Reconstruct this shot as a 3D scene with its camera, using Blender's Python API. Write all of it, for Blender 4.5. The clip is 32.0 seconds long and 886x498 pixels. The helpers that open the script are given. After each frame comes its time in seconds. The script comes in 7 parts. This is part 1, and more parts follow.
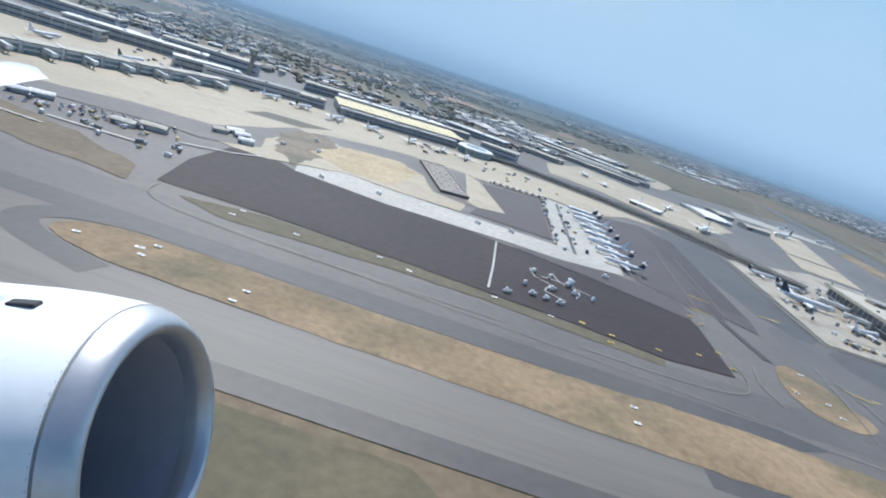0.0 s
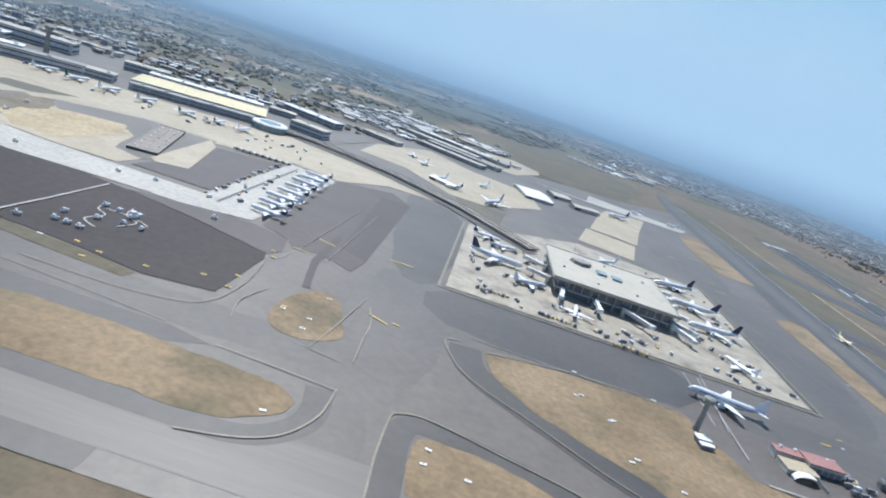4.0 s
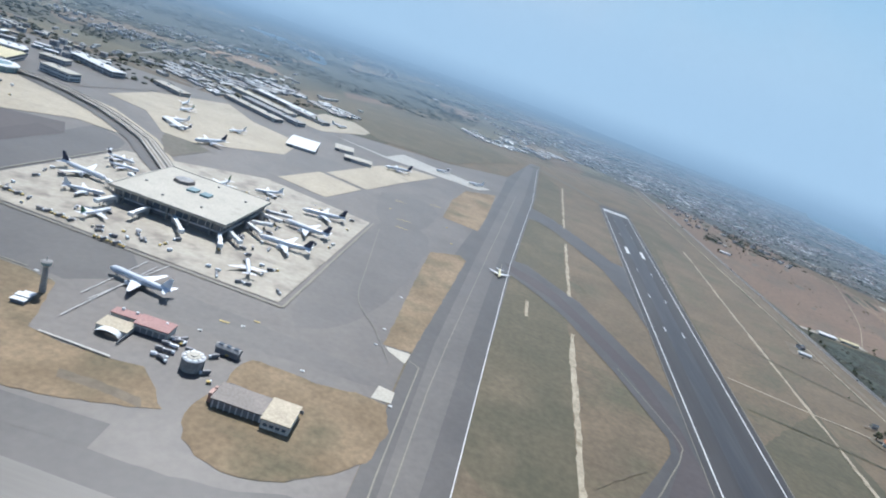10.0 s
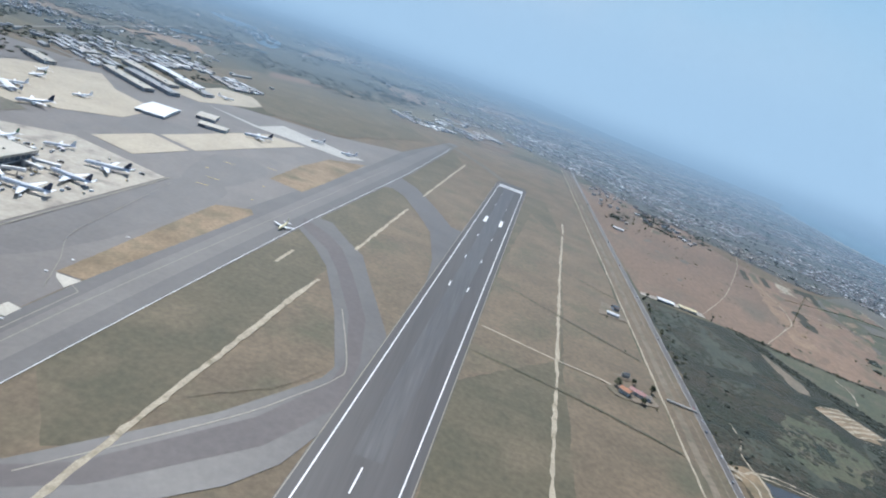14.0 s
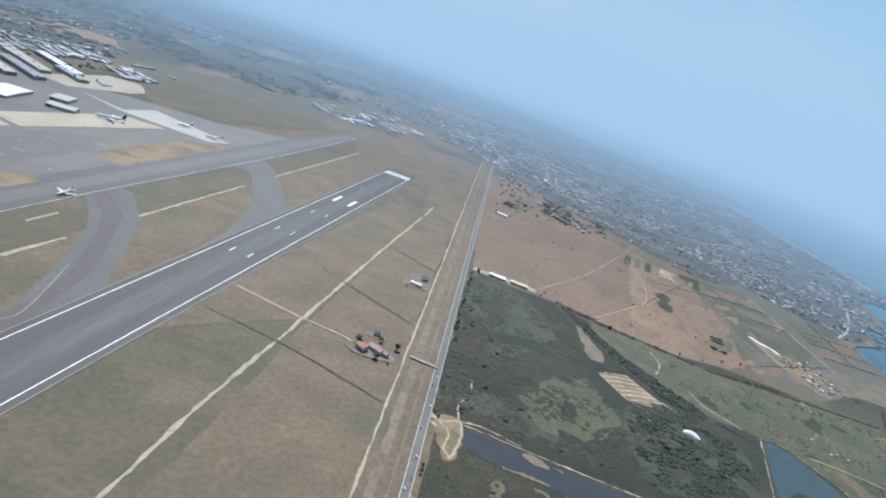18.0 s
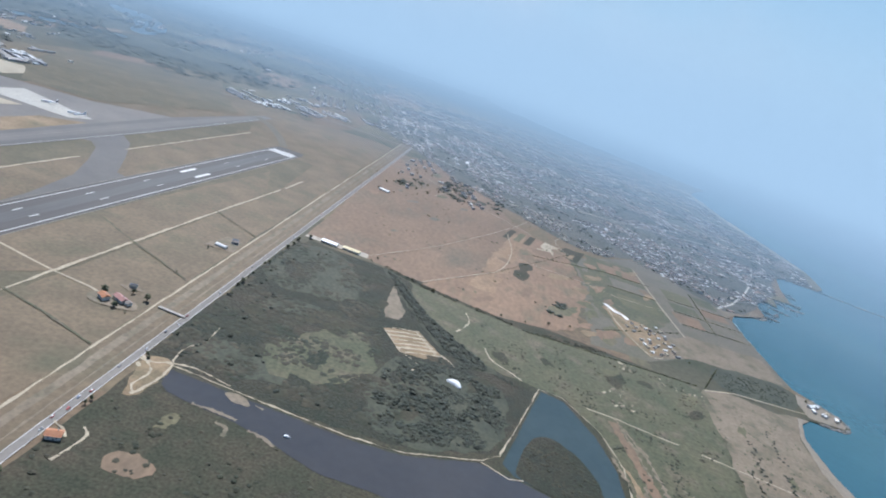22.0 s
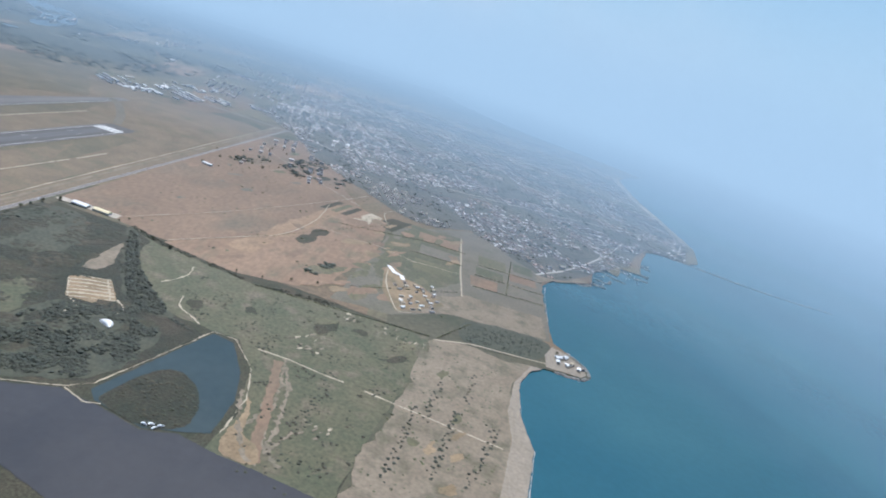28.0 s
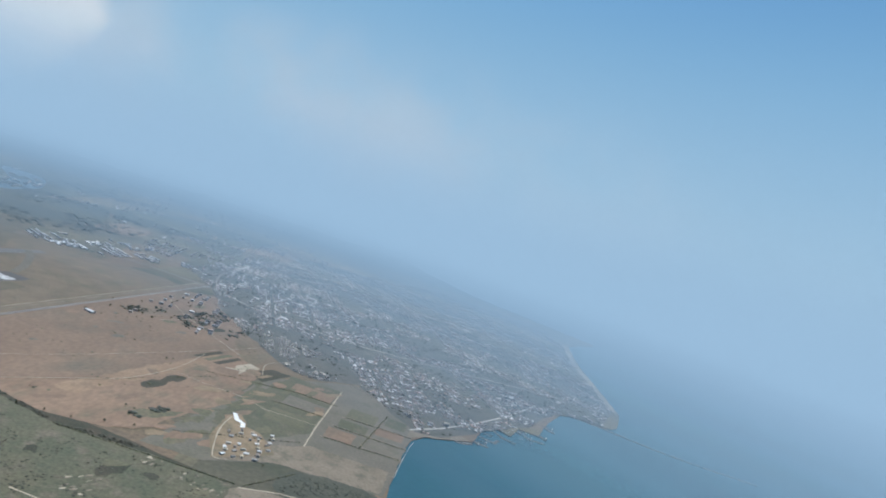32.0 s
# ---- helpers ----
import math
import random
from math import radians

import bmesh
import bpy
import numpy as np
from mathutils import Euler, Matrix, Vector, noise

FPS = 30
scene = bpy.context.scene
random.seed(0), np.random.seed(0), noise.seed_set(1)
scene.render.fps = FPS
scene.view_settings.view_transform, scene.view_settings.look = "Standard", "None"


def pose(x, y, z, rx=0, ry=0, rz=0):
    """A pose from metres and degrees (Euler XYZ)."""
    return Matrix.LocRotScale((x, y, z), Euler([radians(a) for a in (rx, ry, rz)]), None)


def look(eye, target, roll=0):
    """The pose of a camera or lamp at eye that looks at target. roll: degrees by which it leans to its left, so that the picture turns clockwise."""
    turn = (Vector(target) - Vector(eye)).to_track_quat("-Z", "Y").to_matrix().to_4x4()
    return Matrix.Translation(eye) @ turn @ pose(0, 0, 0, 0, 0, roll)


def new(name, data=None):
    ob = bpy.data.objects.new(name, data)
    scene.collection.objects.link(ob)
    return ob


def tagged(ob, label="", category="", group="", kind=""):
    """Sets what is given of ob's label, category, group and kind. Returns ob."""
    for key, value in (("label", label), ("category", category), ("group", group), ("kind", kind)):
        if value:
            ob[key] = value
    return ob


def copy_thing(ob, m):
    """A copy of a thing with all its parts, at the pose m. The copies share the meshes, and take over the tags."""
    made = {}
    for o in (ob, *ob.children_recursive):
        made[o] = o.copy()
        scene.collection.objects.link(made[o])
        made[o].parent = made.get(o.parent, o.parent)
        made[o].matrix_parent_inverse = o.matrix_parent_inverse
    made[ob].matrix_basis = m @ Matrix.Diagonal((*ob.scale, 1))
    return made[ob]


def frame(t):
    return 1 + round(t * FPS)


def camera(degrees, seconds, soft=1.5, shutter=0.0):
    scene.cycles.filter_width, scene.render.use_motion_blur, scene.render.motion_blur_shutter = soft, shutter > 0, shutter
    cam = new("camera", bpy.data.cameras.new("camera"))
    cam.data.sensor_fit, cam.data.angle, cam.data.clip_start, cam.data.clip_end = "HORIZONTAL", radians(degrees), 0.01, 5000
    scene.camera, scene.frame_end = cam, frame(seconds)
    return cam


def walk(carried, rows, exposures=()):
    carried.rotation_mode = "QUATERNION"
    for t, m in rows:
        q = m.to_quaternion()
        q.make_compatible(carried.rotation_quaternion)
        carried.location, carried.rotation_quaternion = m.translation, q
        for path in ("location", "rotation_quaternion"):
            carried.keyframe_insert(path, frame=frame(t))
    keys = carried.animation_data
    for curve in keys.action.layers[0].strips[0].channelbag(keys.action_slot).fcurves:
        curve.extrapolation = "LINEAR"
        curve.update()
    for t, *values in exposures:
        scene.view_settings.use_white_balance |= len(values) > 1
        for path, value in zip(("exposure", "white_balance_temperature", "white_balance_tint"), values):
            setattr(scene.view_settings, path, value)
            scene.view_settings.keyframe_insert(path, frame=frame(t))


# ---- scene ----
# The plan is laid out at half size: one unit is two metres on the ground, x along the runway that the aeroplane leaves, y away from it.
cam = camera(70.3, 32.0, 2.0)
# seconds, eye, and degrees of yaw (to the left of +y), pitch (up) and lean
ROWS = [
    (0, 0.02, -8.06, 55.71, -0.07, -16.03, 18.56),
    (0.5, 18.08, -8.83, 58.93, 0.26, -15.50, 18.25),
    (1, 36.25, -9.52, 62.11, -0.07, -15.09, 18.01),
    (1.5, 54.53, -10.15, 65.27, -0.04, -14.84, 18.09),
    (2, 72.89, -10.73, 68.42, 0.03, -14.88, 18.15),
    (2.5, 91.32, -11.29, 71.57, -0.23, -14.88, 18.21),
    (3, 109.81, -11.83, 74.73, -0.37, -14.87, 18.59),
    (3.5, 128.34, -12.36, 77.90, -0.16, -14.90, 18.57),
    (4, 146.91, -12.88, 81.09, -0.05, -15.37, 18.66),
    (4.5, 165.51, -13.39, 84.30, 0.07, -15.41, 18.43),
    (6.5, 240.10, -15.30, 97.34, 1.23, -16.14, 18.51),
    (7, 258.78, -15.72, 100.65, 1.34, -16.16, 18.63),
    (7.5, 277.47, -16.11, 103.97, 1.47, -16.73, 18.93),
    (8, 296.17, -16.46, 107.31, 1.11, -16.51, 18.98),
    (8.5, 314.88, -16.76, 110.65, 1.00, -16.82, 19.02),
    (9, 333.60, -17.01, 114.00, 0.91, -16.54, 19.24),
    (9.5, 352.33, -17.21, 117.36, 0.67, -16.58, 19.49),
    (10, 371.07, -17.34, 120.71, 1.01, -16.59, 19.60),
    (10.5, 389.83, -17.41, 124.06, 1.01, -16.43, 19.62),
    (11, 408.59, -17.42, 127.41, 1.43, -16.42, 19.68),
    (11.5, 427.38, -17.35, 130.75, 1.64, -16.37, 19.60),
    (12, 446.18, -17.22, 134.08, 2.05, -16.48, 19.69),
    (12.5, 465.01, -17.01, 137.41, 2.07, -16.57, 19.66),
    (13, 483.85, -16.73, 140.71, 2.23, -16.80, 19.73),
    (13.5, 502.72, -16.39, 144.01, 1.99, -17.04, 19.88),
    (14, 521.61, -15.98, 147.28, 1.81, -17.35, 19.85),
    (14.5, 540.52, -15.51, 150.55, 1.63, -17.34, 19.88),
    (16.5, 616.45, -13.07, 163.42, 1.88, -16.92, 19.75),
    (17, 635.50, -12.35, 166.59, 1.80, -16.70, 19.66),
    (17.5, 654.58, -11.60, 169.75, 2.06, -16.73, 19.67),
    (18, 673.68, -10.82, 172.89, 2.17, -16.76, 19.70),
    (18.5, 692.81, -10.02, 176.02, 2.29, -16.93, 19.53),
    (19, 711.97, -9.20, 179.13, 2.18, -16.94, 19.56),
    (19.5, 731.15, -8.38, 182.23, 1.93, -16.67, 19.67),
    (20, 750.35, -7.55, 185.31, 1.93, -16.84, 19.58),
    (20.5, 769.57, -6.72, 188.39, 1.92, -16.94, 19.53),
    (21, 788.82, -5.89, 191.45, 2.08, -17.07, 19.32),
    (21.5, 808.08, -5.07, 194.51, 1.98, -17.04, 19.14),
    (22, 827.37, -4.27, 197.56, 2.04, -17.00, 19.05),
    (22.5, 846.66, -3.48, 200.60, 2.07, -17.07, 18.87),
    (23, 865.98, -2.70, 203.64, 2.17, -17.12, 18.64),
    (23.5, 885.30, -1.94, 206.67, 2.36, -17.30, 18.42),
    (24, 904.64, -1.19, 209.69, 2.20, -17.03, 18.55),
    (24.5, 923.98, -0.46, 212.71, 2.18, -17.08, 18.48),
    (25, 943.33, 0.26, 215.73, 2.11, -17.13, 18.42),
    (25.5, 962.68, 0.96, 218.74, 1.68, -17.12, 18.36),
    (27.5, 1040.13, 3.72, 230.76, 1.90, -17.24, 18.10),
    (28, 1059.50, 4.42, 233.75, 1.84, -16.83, 18.11),
    (28.5, 1078.86, 5.12, 236.74, 2.40, -16.08, 18.17),
    (29, 1098.22, 5.84, 239.72, 2.38, -14.47, 18.26),
    (29.5, 1117.58, 6.57, 242.70, 3.23, -12.29, 18.34),
    (30, 1136.94, 7.32, 245.67, 3.71, -9.71, 18.29),
    (30.5, 1156.29, 8.08, 248.64, 4.77, -7.59, 18.40),
    (31, 1175.65, 8.86, 251.60, 5.19, -5.31, 18.58),
    (31.5, 1195.01, 9.66, 254.57, 5.14, -3.40, 18.32),
    (32, 1214.37, 10.45, 257.53, 6.27, -1.87, 18.39),
]
walk(cam, [(t, pose(x, y, z, 90, 0, yaw) @ pose(0, 0, 0, pitch, 0, 0) @ pose(0, 0, 0, 0, 0, lean)) for t, x, y, z, yaw, pitch, lean in ROWS],
     exposures=[(0.0, 0.48, 5850, 9), (16.0, 0.38, 5800, 9), (24.0, 0.46, 5860, 12), (29.0, 0.46, 5870, 11), (32.0, 0.15, 5870, 8)])

# ---- sky and sun ----
SUN_AZ, SUN_EL = radians(110.0), radians(56.0)      # azimuth from +x towards +y
world = bpy.data.worlds.new("sky")
scene.world = world
world.use_nodes = True
wn = world.node_tree.nodes
sky = wn.new("ShaderNodeTexSky")
sky.sky_type, sky.sun_disc = "NISHITA", False
sky.sun_elevation, sky.sun_rotation = SUN_EL, radians(90) - SUN_AZ
sky.air_density, sky.dust_density, sky.ozone_density = 1.0, 0.4, 3.0
wn["Background"].inputs["Strength"].default_value = 0.086
world.node_tree.links.new(sky.outputs["Color"], wn["Background"].inputs["Color"])
sun_data = bpy.data.lights.new("sun", "SUN")
sun_data.energy, sun_data.angle, sun_data.color = 4.45, radians(0.6), (1.0, 0.95, 0.87)
sun = new("sun", sun_data)
sun.matrix_world = look((0, 0, 900), Vector((0, 0, 900)) - Vector((math.cos(SUN_AZ) * math.cos(SUN_EL), math.sin(SUN_AZ) * math.cos(SUN_EL), math.sin(SUN_EL))))


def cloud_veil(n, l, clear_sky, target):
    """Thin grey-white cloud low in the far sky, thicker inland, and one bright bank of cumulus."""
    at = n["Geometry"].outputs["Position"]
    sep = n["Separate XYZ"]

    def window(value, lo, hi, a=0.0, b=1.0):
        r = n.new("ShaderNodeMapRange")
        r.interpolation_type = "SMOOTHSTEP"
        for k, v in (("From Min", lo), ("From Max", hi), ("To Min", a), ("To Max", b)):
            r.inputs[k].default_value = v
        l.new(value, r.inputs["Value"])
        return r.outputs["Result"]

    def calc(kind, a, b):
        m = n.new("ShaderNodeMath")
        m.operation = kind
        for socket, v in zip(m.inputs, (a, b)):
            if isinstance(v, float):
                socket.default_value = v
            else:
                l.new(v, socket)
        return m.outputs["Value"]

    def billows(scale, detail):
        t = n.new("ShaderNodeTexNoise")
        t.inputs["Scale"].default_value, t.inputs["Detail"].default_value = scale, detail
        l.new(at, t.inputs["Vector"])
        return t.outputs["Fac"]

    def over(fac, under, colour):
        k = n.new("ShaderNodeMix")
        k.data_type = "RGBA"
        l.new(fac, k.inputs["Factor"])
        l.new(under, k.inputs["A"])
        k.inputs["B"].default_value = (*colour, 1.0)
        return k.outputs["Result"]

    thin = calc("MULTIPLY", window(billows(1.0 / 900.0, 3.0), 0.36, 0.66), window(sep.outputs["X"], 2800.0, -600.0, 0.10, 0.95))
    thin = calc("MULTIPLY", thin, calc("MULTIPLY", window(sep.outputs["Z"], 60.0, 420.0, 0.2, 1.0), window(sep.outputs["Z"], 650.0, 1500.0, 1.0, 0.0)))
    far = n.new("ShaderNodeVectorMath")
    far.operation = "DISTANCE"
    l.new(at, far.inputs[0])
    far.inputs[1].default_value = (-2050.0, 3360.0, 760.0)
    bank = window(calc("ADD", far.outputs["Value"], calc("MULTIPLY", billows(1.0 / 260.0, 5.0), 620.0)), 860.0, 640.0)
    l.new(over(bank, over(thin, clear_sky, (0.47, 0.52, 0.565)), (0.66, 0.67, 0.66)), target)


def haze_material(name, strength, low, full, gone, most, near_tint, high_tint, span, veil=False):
    """Plain pale-blue distance haze imitated by glow: clear at the ground, thickest at the height full, clear again at
    the height gone.
    """
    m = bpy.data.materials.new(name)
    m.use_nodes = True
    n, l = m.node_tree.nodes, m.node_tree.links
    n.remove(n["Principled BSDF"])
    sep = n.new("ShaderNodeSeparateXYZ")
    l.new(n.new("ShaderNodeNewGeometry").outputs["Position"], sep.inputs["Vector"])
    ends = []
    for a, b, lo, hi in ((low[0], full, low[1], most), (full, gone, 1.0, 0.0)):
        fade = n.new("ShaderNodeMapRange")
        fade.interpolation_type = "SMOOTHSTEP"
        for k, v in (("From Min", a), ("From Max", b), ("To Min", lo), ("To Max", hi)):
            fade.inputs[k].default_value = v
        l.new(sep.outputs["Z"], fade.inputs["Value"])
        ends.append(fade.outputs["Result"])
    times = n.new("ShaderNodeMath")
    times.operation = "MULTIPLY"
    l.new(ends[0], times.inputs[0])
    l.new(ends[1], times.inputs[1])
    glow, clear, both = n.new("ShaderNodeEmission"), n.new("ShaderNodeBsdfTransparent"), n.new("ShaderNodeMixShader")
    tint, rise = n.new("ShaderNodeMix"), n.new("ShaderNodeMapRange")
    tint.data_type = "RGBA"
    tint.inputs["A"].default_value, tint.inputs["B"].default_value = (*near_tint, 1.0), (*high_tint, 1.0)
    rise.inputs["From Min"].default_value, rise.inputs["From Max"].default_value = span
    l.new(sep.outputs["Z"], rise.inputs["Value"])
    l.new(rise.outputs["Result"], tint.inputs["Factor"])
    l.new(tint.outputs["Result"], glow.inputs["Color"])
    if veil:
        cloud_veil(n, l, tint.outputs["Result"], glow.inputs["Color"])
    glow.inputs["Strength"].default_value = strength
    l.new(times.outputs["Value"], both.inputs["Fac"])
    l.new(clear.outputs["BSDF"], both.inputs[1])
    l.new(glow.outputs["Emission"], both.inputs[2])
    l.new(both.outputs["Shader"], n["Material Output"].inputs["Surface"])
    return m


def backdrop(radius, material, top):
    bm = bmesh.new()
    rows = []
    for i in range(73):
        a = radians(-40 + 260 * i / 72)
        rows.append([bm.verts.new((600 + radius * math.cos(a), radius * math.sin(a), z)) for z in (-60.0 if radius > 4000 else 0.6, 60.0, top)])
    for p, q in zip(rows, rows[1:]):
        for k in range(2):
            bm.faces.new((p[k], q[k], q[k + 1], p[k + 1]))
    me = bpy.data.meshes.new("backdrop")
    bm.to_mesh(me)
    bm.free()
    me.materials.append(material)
    return tagged(new("backdrop", me), "glowing shell standing in for pale blue haze over the far distance", "backdrop", kind="structure")


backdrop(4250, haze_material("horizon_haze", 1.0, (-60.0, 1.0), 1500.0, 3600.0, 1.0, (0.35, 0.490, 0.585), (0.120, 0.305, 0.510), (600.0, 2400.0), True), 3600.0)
# added see-through shells, one behind another, whose glow imitates haze thickening with distance
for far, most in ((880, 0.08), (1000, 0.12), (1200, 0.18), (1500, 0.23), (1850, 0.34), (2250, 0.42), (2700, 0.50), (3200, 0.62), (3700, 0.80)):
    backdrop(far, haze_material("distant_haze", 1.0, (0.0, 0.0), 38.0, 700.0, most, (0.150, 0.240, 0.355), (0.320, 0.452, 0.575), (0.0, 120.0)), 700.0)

# ---- materials ----
def surf(name, a, b, size=40.0, fine=2.0, rough=0.6, gloss=0.5, c=None, c_size=15.0, c_cut=0.6, metal=0.0, bump=0.0, vary=0.0, island=0.0, streak=None, fine_amount=0.25, haze_sheen=0.0, c_soft=0.18):
    """A matt or glossy surface: two colours mixed by broad noise, fine grain on top, a third colour in patches, a pale
    sheen that imitates haze.
    """
    m = bpy.data.materials.new(name)
    m.use_nodes = True
    n, l = m.node_tree.nodes, m.node_tree.links
    bsdf = n["Principled BSDF"]
    bsdf.inputs["Roughness"].default_value = rough
    bsdf.inputs["Specular IOR Level"].default_value = gloss
    bsdf.inputs["Metallic"].default_value = metal
    # pale bluish sheen at grazing view stands in for haze over distance
    bsdf.inputs["Sheen Weight"].default_value, bsdf.inputs["Sheen Roughness"].default_value = haze_sheen * 0.6, 0.35
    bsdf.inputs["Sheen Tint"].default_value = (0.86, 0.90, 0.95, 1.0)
    geo = n.new("ShaderNodeNewGeometry")
    src = geo.outputs["Position"]
    if streak:
        mp = n.new("ShaderNodeMapping")
        mp.inputs["Scale"].default_value = streak
        l.new(src, mp.inputs["Vector"])
        src = mp.outputs["Vector"]

    def grain(scale, detail):
        t = n.new("ShaderNodeTexNoise")
        t.inputs["Scale"].default_value, t.inputs["Detail"].default_value, t.inputs["Roughness"].default_value = scale, detail, 0.6
        l.new(src, t.inputs["Vector"])
        return t.outputs["Fac"]

    def mix(fac, x, y, kind="MIX"):
        k = n.new("ShaderNodeMix")
        k.data_type, k.blend_type = "RGBA", kind
        for socket, v in ((k.inputs["Factor"], fac), (k.inputs["A"], x), (k.inputs["B"], y)):
            if isinstance(v, bpy.types.NodeSocket):
                l.new(v, socket)
            else:
                socket.default_value = v if isinstance(v, float) else (*v[:3], 1.0)
        return k.outputs["Result"]

    def ramp(fac, lo, hi):
        r = n.new("ShaderNodeMapRange")
        r.inputs["From Min"].default_value, r.inputs["From Max"].default_value = lo, hi
        l.new(fac, r.inputs["Value"])
        return r.outputs["Result"]

    col = mix(ramp(grain(1.0 / size, 4.0), 0.35, 0.65), a, b)
    if c:
        col = mix(ramp(grain(1.0 / c_size, 3.0), c_cut - 0.04, c_cut - 0.04 + c_soft), col, c)
    g = ramp(grain(1.0 / fine, 3.0), 0.3, 0.7)
    lo, hi = 1.0 - fine_amount, 1.0 + fine_amount * 0.6
    col = mix(1.0, col, mix(g, (lo, lo, lo), (hi, hi, hi)), "MULTIPLY")
    if vary or island:
        rnd = n.new("ShaderNodeObjectInfo").outputs["Random"] if vary else geo.outputs["Random Per Island"]
        k = vary or island
        lo, hi = 1.0 - k, 1.0 + k
        col = mix(1.0, col, mix(rnd, (lo, lo, lo), (hi, hi, hi)), "MULTIPLY")
    l.new(col, bsdf.inputs["Base Color"])
    if bump:
        bp = n.new("ShaderNodeBump")
        bp.inputs["Strength"].default_value, bp.inputs["Distance"].default_value = bump, fine * 0.3
        l.new(g, bp.inputs["Height"])
        l.new(bp.outputs["Normal"], bsdf.inputs["Normal"])
    return m


def island_palette(name, colours, rough=0.6, gloss=0.5, per_object=False, haze_sheen=0.5):
    """Every loose piece (or every object) takes one of a few colours."""
    m = bpy.data.materials.new(name)
    m.use_nodes = True
    n, l = m.node_tree.nodes, m.node_tree.links
    bsdf = n["Principled BSDF"]
    bsdf.inputs["Roughness"].default_value, bsdf.inputs["Specular IOR Level"].default_value = rough, gloss
    # the same haze-imitating sheen, put into the material
    bsdf.inputs["Sheen Weight"].default_value, bsdf.inputs["Sheen Roughness"].default_value = haze_sheen * 0.6, 0.35
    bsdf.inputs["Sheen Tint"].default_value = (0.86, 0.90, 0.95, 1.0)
    rnd = n.new("ShaderNodeObjectInfo").outputs["Random"] if per_object else n.new("ShaderNodeNewGeometry").outputs["Random Per Island"]
    r = n.new("ShaderNodeValToRGB")
    r.color_ramp.interpolation = "CONSTANT"
    while len(r.color_ramp.elements) < len(colours):
        r.color_ramp.elements.new(0.5)
    for i, c in enumerate(colours):
        r.color_ramp.elements[i].position, r.color_ramp.elements[i].color = i / len(colours), (*c, 1.0)
    t = n.new("ShaderNodeTexNoise")
    t.inputs["Scale"].default_value, t.inputs["Detail"].default_value = 0.8, 4.0
    geo = n.new("ShaderNodeNewGeometry")
    l.new(geo.outputs["Position"], t.inputs["Vector"])
    k = n.new("ShaderNodeMix")
    k.data_type, k.blend_type = "RGBA", "MULTIPLY"
    k.inputs["Factor"].default_value = 0.5
    l.new(rnd, r.inputs["Fac"])
    l.new(r.outputs["Color"], k.inputs["A"])
    l.new(t.outputs["Color"], k.inputs["B"])
    mr = n.new("ShaderNodeMapRange")
    mr.inputs["From Min"].default_value, mr.inputs["From Max"].default_value, mr.inputs["To Min"].default_value, mr.inputs["To Max"].default_value = 0.3, 0.7, 0.7, 1.1
    l.new(t.outputs["Fac"], mr.inputs["Value"])
    l.new(mr.outputs["Result"], k.inputs["B"])
    k.inputs["Factor"].default_value = 1.0
    l.new(k.outputs["Result"], bsdf.inputs["Base Color"])
    return m


M = {}
M["asphalt"] = surf("asphalt", (0.098, 0.084, 0.073), (0.132, 0.114, 0.098), 55, 3.0, 0.5, 0.4, c=(0.082, 0.072, 0.064), c_size=34, c_cut=0.58, c_soft=0.25, fine_amount=0.14, haze_sheen=0.2)
M["asphalt_shoulder"] = surf("asphalt_shoulder", (0.052, 0.046, 0.043), (0.072, 0.064, 0.058), 40, 3.0, 0.5, 0.4, fine_amount=0.14, haze_sheen=0.2)
M["asphalt_purple"] = surf("purple_grey_asphalt", (0.058, 0.047, 0.046), (0.078, 0.064, 0.061), 60, 3.0, 0.55, 0.3, fine_amount=0.14, haze_sheen=0.1)
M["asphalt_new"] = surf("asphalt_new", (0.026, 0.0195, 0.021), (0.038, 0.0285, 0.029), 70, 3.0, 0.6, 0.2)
M["asphalt_dark"] = surf("dark_brown_asphalt", (0.043, 0.034, 0.034), (0.058, 0.047, 0.045), 60, 3.0, 0.55, 0.3, fine_amount=0.14, haze_sheen=0.1)
M["runway"] = surf("runway_asphalt", (0.112, 0.101, 0.088), (0.138, 0.125, 0.109), 30, 2.5, 0.5, 0.4, streak=(0.12, 2.0, 1.0), fine_amount=0.10, c=(0.095, 0.086, 0.077), c_size=26, c_cut=0.6, haze_sheen=0.2)
M["runway_far"] = surf("runway_asphalt_grooved", (0.042, 0.038, 0.037), (0.058, 0.053, 0.051), 22, 2.5, 0.55, 0.3, streak=(2.0, 0.06, 1.0), fine_amount=0.12, haze_sheen=0.1)
M["rubber"] = surf("tyre_rubber_streaks", (0.032, 0.030, 0.032), (0.050, 0.047, 0.047), 8, 2.0, 0.5, 0.4, streak=(2.0, 0.06, 1.0), haze_sheen=0.14)
M["concrete"] = surf("pale_concrete", (0.345, 0.325, 0.285), (0.40, 0.38, 0.335), 30, 2.0, 0.55, 0.4, c=(0.31, 0.29, 0.25), c_size=14, c_cut=0.62, haze_sheen=0.3)
M["concrete_tan"] = surf("tan_concrete", (0.315, 0.262, 0.178), (0.385, 0.325, 0.228), 45, 3.0, 0.55, 0.4, c=(0.245, 0.205, 0.148), c_size=22, c_cut=0.60, c_soft=0.25, fine_amount=0.14, haze_sheen=0.3)
M["concrete_stand"] = surf("stained_concrete", (0.285, 0.25, 0.192), (0.365, 0.325, 0.255), 14, 3.0, 0.55, 0.4, c=(0.165, 0.138, 0.108), c_size=15, c_cut=0.54, c_soft=0.20, fine_amount=0.14, haze_sheen=0.3)
